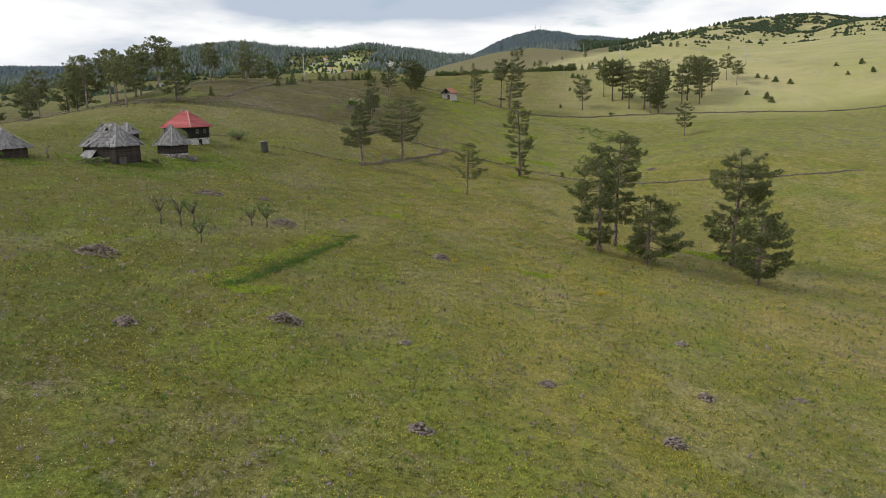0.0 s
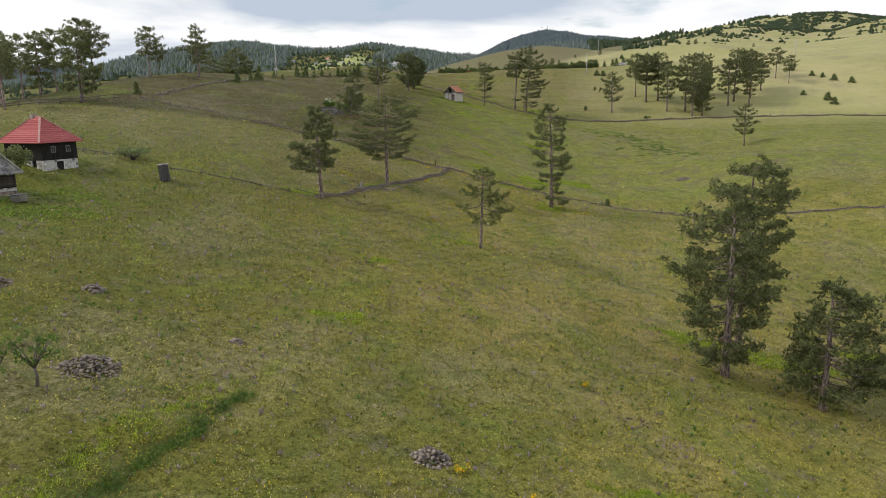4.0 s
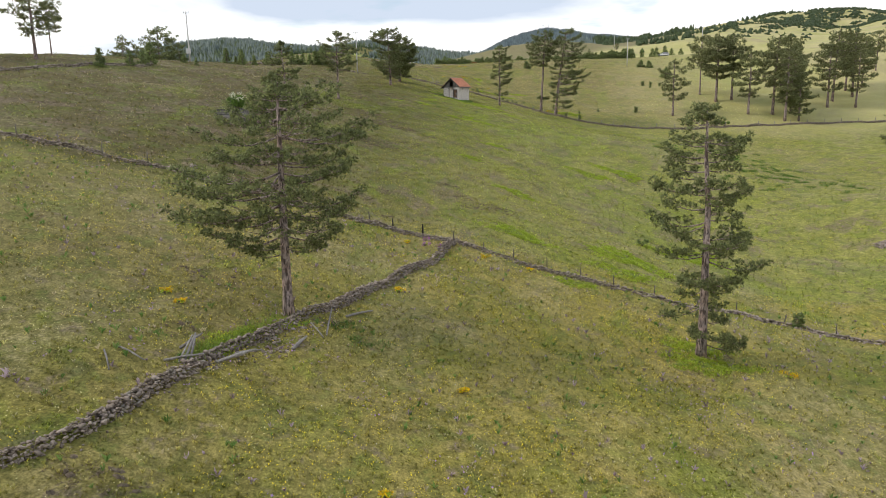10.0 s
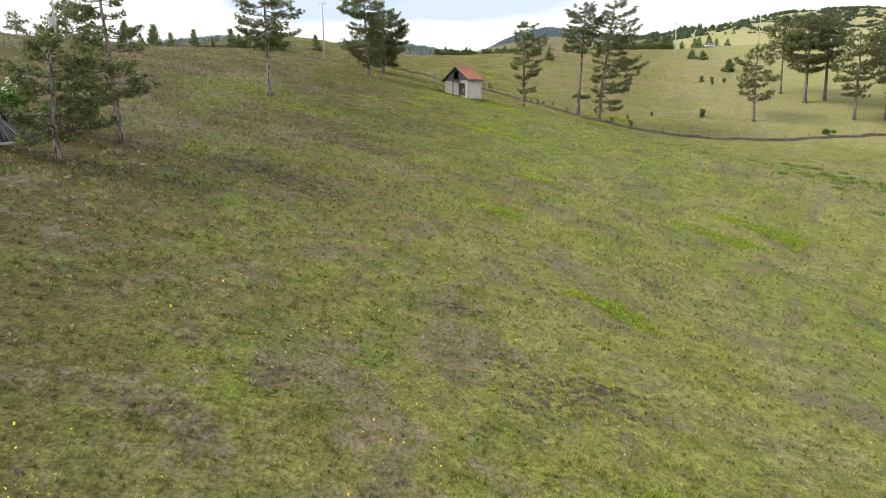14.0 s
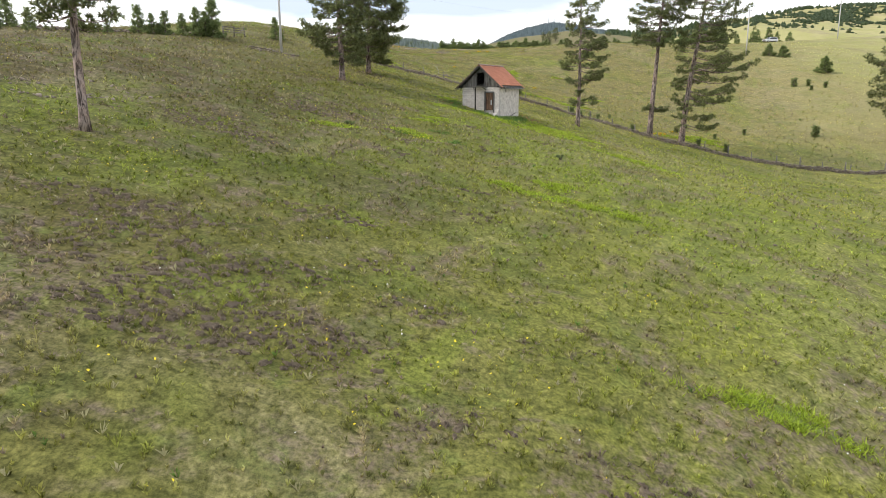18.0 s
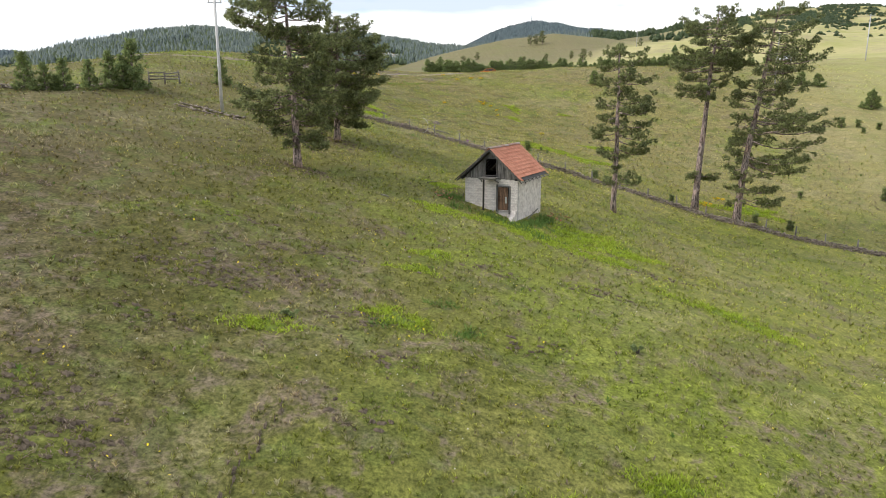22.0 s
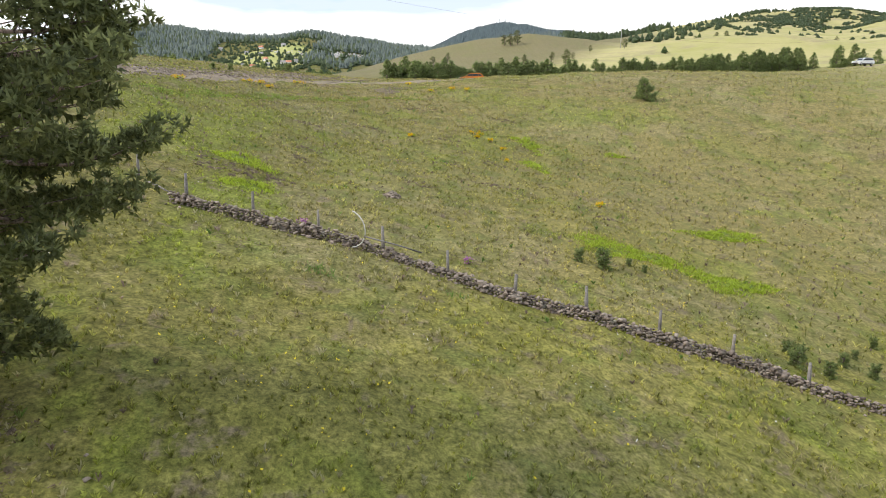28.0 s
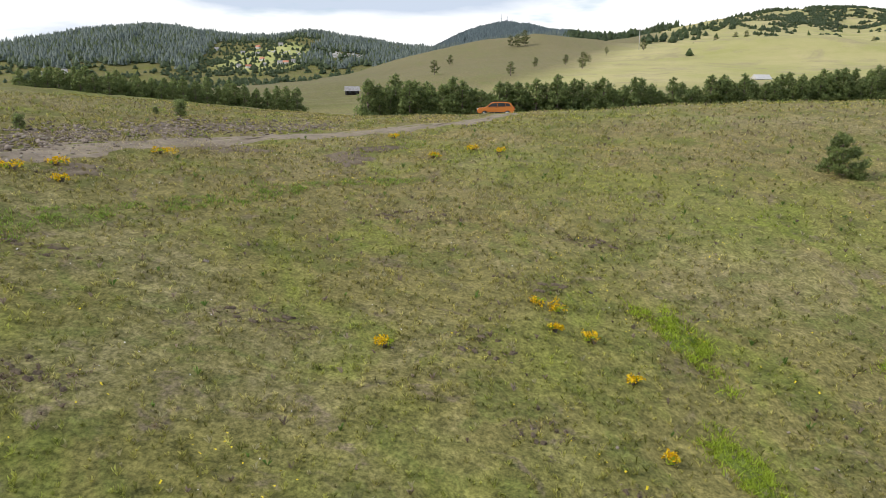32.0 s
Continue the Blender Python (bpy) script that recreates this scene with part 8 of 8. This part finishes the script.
worn = [(rngb.uniform(-16, 30), rngb.uniform(205, 400), rngb.uniform(0.8, 2.4), rngb.uniform(0.3, 0.8), rngb.uniform(-30, 20)) for k in range(70)]
patches("needle_litter", "reddish needle litter under a pine", "litter", [(-10.3, 318.4, 1.7, 1.0, 0), (-11.7, 304.8, 1.5, 0.9, 0)], 90, 0.03, 0.03, BROWN, 51, 6, 2.4)
patches("weeds", "brown worn streaks in the pasture", "weeds", worn, 22, 0.06, 0.026, BROWN, 15, 5, 2.0)
bank = [(x, y, 3.2, 1.2, 62) for x, y in zip(BANK_X, BANK_Y)] + [(-9.0, 395.0, 2.8, 1.2, 45), (-1.2, 395.5, 2.4, 1.3, 50), (0.8, 398.8, 2.6, 1.0, 35), (-14.0, 384.5, 2.2, 0.8, 60)]
bare("bare_bank", "bare stony brown earth beside the dirt track", bank, 21)
patches("weeds", "withered weeds on the bare bank of the dirt track", "weeds", bank, 16, 0.09, 0.03, BROWN, 16, 5, 1.4)
patches("tall_grass", "darker grass on the brow of a slope", "grass", [(-18.9, 363.7, 2.8, 0.9, 55), (-16.0, 368.8, 3.0, 0.9, 58), (-13.8, 373.4, 3.0, 0.9, 58), (-11.6, 378.0, 3.0, 0.9, 55), (-8.0, 382.6, 3.0, 0.9, 48), (-4.1, 387.0, 3.2, 0.9, 45), (1.0, 390.5, 3.2, 0.8, 25)], 34, 0.16, 0.028, BANK, 24, 5)
patches("tall_grass", "long pale green grass along a stone wall", "grass", [(-9.9 - 0.42 * k + 0.15 * math.sin(2 * k), 172.2 - 1.0 * k, 0.45, 0.8, -22) for k in range(8)], 120, 0.34, 0.016, BANK, 41, 4, 0.8)
bare("tyre_rut", "narrow winding rut of dark trodden soil", [(-6.75 - 0.06 * k + 0.13 * math.sin(1.3 * k), 272.8 - 0.40 * k, 0.06 + 0.03 * math.sin(2.2 * k), 0.19, 10) for k in range(13)], 43)
patches("dry_grass", "pale dry seeding grass in sheets", "grass", [(-11, 393, 9, 4, 20), (10, 388, 9, 3, 10), (22, 396, 9, 3, 5), (12, 281, 5, 2.2, -30), (15, 287, 4, 2.0, -30), (-20, 221.5, 5, 2.0, 0), (-14, 232, 6, 2.0, 0), (20, 405, 12, 3, 5), (40, 402, 12, 3, 5), (-25, 405, 10, 4, 0), (8, 258, 4, 1.2, -20), (18, 300, 6, 1.6, -30), (28, 310, 6, 1.6, -20), (14.5, 322.5, 4, 1.2, -20), (-25, 300, 6, 2, 10), (-40, 240, 9, 3, 10), (-35, 270, 8, 3, 0)], 12, 0.28, 0.013, DRY, 5, 3)
patches("weeds", "dark green docks and nettles", "weeds", [(-3.9, 280.6, 0.8, 0.5, 30), (-6.0, 173.6, 0.9, 0.5, 30), (-4.2, 171.7, 1.1, 0.6, 20), (-55.5, 112.6, 2.0, 0.7, 154), (-50.2, 114.4, 1.0, 0.6, 64), (-1.2, 283.5, 0.9, 0.35, 0), (0.1, 281.0, 0.9, 0.5, 60), (4.6, 301.6, 0.9, 0.4, -28), (7.6, 301.9, 0.7, 0.5, 0), (2.5, 302.6, 1.2, 0.35, -28), (8.0, 299.8, 0.5, 0.3, 0), (12.5, 301.5, 0.4, 0.3, 0), (3.7, 362.0, 0.5, 0.3, 0), (-3.4, 331.0, 0.7, 0.3, 0), (2.2, 331.5, 0.6, 0.3, 0), (-12.0, 166.8, 0.9, 0.6, 60), (-15.2, 166.5, 0.6, 0.3, 0)], 50, 0.2, 0.03, DEEP, 6, 5)
patches("nettles", "tall green nettles along the walls of the hut", "weeds", [(3.2, 301.6, 1.0, 0.45, -28), (4.7, 300.9, 0.8, 0.5, 0), (6.2, 302.6, 1.2, 0.7, 40), (7.2, 304.6, 1.1, 0.6, 60), (0.5, 303.2, 0.8, 0.4, -28), (0.0, 305.2, 0.6, 0.9, 62), (5.4, 299.8, 1.2, 0.5, -20)], 46, 0.34, 0.035, DEEP, 9, 6, 0.7)
# Clumps of coarser herbs that stand out of the grass.
LILAC = herb("lilac_sage_spikes", (0.150, 0.110, 0.120), (0.300, 0.235, 0.270))
rngh = np.random.default_rng(303)
for label, material, n, zone, high, grow in (
    ("dark green herbs standing out of the hay meadow", DEEP, 9000, (-75, 85, 28, 196), 0.30, (19, 1.1)),
    ("straw-coloured clumps in the hay meadow", DRY, 6000, (-75, 85, 28, 196), 0.26, (15, 3.3)),
    ("lilac sage spikes in the hay meadow", LILAC, 7000, (-60, 70, 28, 196), 0.28, (13, 5.1)),
    ("withered brown clumps in the grazed turf", BROWN, 7000, (-60, 60, 198, 322), 0.16, (12, 2.4)),
    ("coarse green tufts in the grazed turf", FERN, 2200, (-60, 60, 198, 322), 0.18, (10, 4.2)),
    ("withered brown clumps in the upper meadow", BROWN, 5000, (-40, 60, 325, 425), 0.20, (14, 0.8)),
    ("dark green herbs in the upper meadow", FERN, 1300, (-40, 60, 325, 425), 0.24, (11, 1.9)),
):
    x, y = strew(rngh, n, *zone, lambda x, y: patchy(x, y, *grow) + 0.8 * rngh.normal(size=len(x)) > 0.3)
    k = (y < 355) | off_road(x, y)
    tagged(turf("herbs", tussocks(rngh, x[k], y[k], high, high * 0.45, 8, 0.6), material), label, "weeds", kind="stuff")
patches("lush_grass", "rich green grass round the old farm", "grass", [(-50, 117, 7, 3.0, -20), (-44, 122, 5, 2.5, -20), (-41, 130, 4, 2.5, 0), (-56, 112, 5, 2.0, -20), (-63, 106, 4, 2.0, 0), (-38, 124, 4, 2.0, 10), (-47, 109, 5, 2.0, 0)], 14, 0.22, 0.06, BANK, 31, 5)
# Fern beds in the hollow.
rngf = np.random.default_rng(44)
beds = []
for k in range(110):
    t = rngf.random()
    beds.append((54 + 14 * t + rngf.normal() * 6.5, 300 - 56 * rngf.random() + rngf.normal() * 3, 0.6, 0.35, rngf.random() * 180))
patches("ferns", "beds of dark green fern in the damp hollow", "ferns", [(x, y, rx * 1.15, ry * 1.15, b) for x, y, rx, ry, b in beds], 20, 0.36, 0.05, FERN, 7, 6, 0.9)


def heads(rng, x, y, high, size):
    """Flower heads: little tilted folded cups."""
    n = len(x)
    z = ground(x, y) + high * (0.7 + 0.5 * rng.random(n))
    c = np.stack([x, y, z], -1)
    a = rng.random(n) * 6.28
    s = size * (0.5 + 0.9 * rng.random(n))
    u = np.stack([np.cos(a), np.sin(a), 0.5 * rng.normal(size=n)], -1) * s[:, None]
    w = np.stack([-np.sin(a), np.cos(a), 0.5 * rng.normal(size=n)], -1) * s[:, None]
    v = np.stack([c - u, c - w - [0, 0, 0.01], c + u, c + w - [0, 0, 0.01]], 1).reshape(-1, 3)
    k = np.arange(n)[:, None] * 4
    up = np.repeat(np.array([[0, 0, 1.0]]), len(v), 0)
    return v, np.concatenate([k + [0, 1, 2], k + [0, 2, 3]]), up


def flowers(name, label, x, y, high, size, material, rng):
    v, f, up = heads(rng, x, y, high, size)
    return tagged(hang(name, tri_mesh(name, v, f, material, False, up)), label, "flowers", kind="stuff")


BUTTER = plain("buttercup", (0.74, 0.58, 0.03), 0.7)
HAWKBIT = plain("pale_yellow_flower", (0.56, 0.50, 0.22), 0.7)
DAISY = plain("ox_eye_daisy", (0.72, 0.71, 0.66), 0.7)
CLOVER = plain("purple_clover", (0.34, 0.22, 0.40), 0.8)
rng = np.random.default_rng(55)
x, y = strew(rng, 250000, -40, 45, 30, 200, lambda x, y: patchy(x, y, 34, 1.7) + 0.7 * patchy(x, y, 7, 0.4) + rng.normal(size=len(x)) * 0.5 > 0.35)
flowers("buttercups", "small yellow meadow flowers", x, y, 0.14, 0.028, BUTTER, rng)
x, y = strew(rng, 160000, -40, 45, 30, 200, lambda x, y: patchy(x, y, 27, 2.9) + 0.7 * patchy(x, y, 6, 1.4) + rng.normal(size=len(x)) * 0.5 > 0.5)
flowers("hawkbits", "pale yellow seeding meadow flowers", x, y, 0.14, 0.029, HAWKBIT, rng)
x, y = strew(rng, 40000, -40, 60, 200, 425, lambda x, y: patchy(x, y, 30, 2.2) + 0.7 * patchy(x, y, 6, 0.9) > 0.9)
flowers("buttercups", "small yellow meadow flowers", x, y, 0.12, 0.034, BUTTER, rng)
x, y = strew(rng, 17000, -40, 45, 30, 425, lambda x, y: patchy(x, y, 24, 3.1) + 0.6 * patchy(x, y, 5, 3.9) > 0.6)
flowers("daisies", "white meadow flowers", x, y, 0.13, 0.025, DAISY, rng)
x, y = strew(rng, 110000, -45, 45, 30, 200, lambda x, y: patchy(x, y, 28, 4.3) + 0.8 * patchy(x, y, 6, 2.3) > 1.0)
flowers("clover", "purple clover and sage flowers", x, y, 0.13, 0.040, CLOVER, rng)
# Broom: small bushes all in yellow flower.
for k, (x, y, w) in enumerate(((-2.5, 193, 0.5), (-2.7, 181.5, 0.8), (1.8, 168.2, 0.6), (-0.9, 152.3, 0.5), (-1.8, 156.7, 0.5), (26.2, 178.3, 0.9), (19.1, 82.5, 0.9), (1.4, 87.9, 0.6), (5.4, 85.8, 0.5), (11.2, 102.1, 0.5), (-15.8, 381.9, 1.0), (-15, 384.5, 1.1), (-11.8, 390.2, 1.1), (1.8, 402.8, 0.8), (4.4, 397, 0.9), (7.6, 399.4, 1.0), (9.3, 398.4, 1.0), (1.4, 371.4, 0.6), (7.9, 373.4, 0.5), (7.7, 375.7, 0.7), (9.1, 373.1, 0.5), (9.8, 366.4, 0.5), (8.4, 375.2, 0.5), (10, 370.5, 0.45), (-20, 371.1, 1.1), (-13.5, 381.6, 0.8), (15.2, 355.0, 0.8), (33.5, 334.5, 0.9), (30.5, 331.3, 1.2), (-16.5, 172.0, 0.7), (-15.2, 171.0, 0.5), (8.7, 192.8, 0.5), (4.6, 193.3, 0.6))):
    b = bush("broom_bush", x, y, w * 1.2, 0.32, "low broom bush covered in yellow flowers", 90, 0.045, LUSH, 60 + k, "flowering bush", "broom bushes", 6)
    r3 = np.random.default_rng(200 + k)
    hang("bloom", tri_mesh("bloom", *leaf_cloud(r3, int(130 * w + 40), 0.055, [(r3.normal() * w * 0.3, r3.normal() * w * 0.3, 0.18 + 0.10 * r3.random(), 0.13 + 0.09 * w) for j in range(6)]), BROOM), b, None, "dense yellow flowers")["kind"] = "stuff"
for x, y, w in ((-0.9, 193.1, 0.7), (0.4, 193.4, 0.5), (-0.9, 194.6, 0.5), (-4.7, 336.9, 0.5), (3.3, 336.8, 0.4)):
    b = bush("thyme_cushion", x, y, w, 0.3, "cushion of purple flowers by the stones", 40, 0.04, LUSH, 90, "flowers", "purple cushions", 5)
    r3 = np.random.default_rng(int(x * 10) + 300)
    hang("bloom", tri_mesh("bloom", *leaf_cloud(r3, 130, 0.04, [(r3.normal() * w * 0.3, r3.normal() * w * 0.3, 0.2, 0.2) for j in range(5)]), plain("purple_flower", (0.42, 0.16, 0.42), 0.8)), b, None, "purple flowers")["kind"] = "stuff"
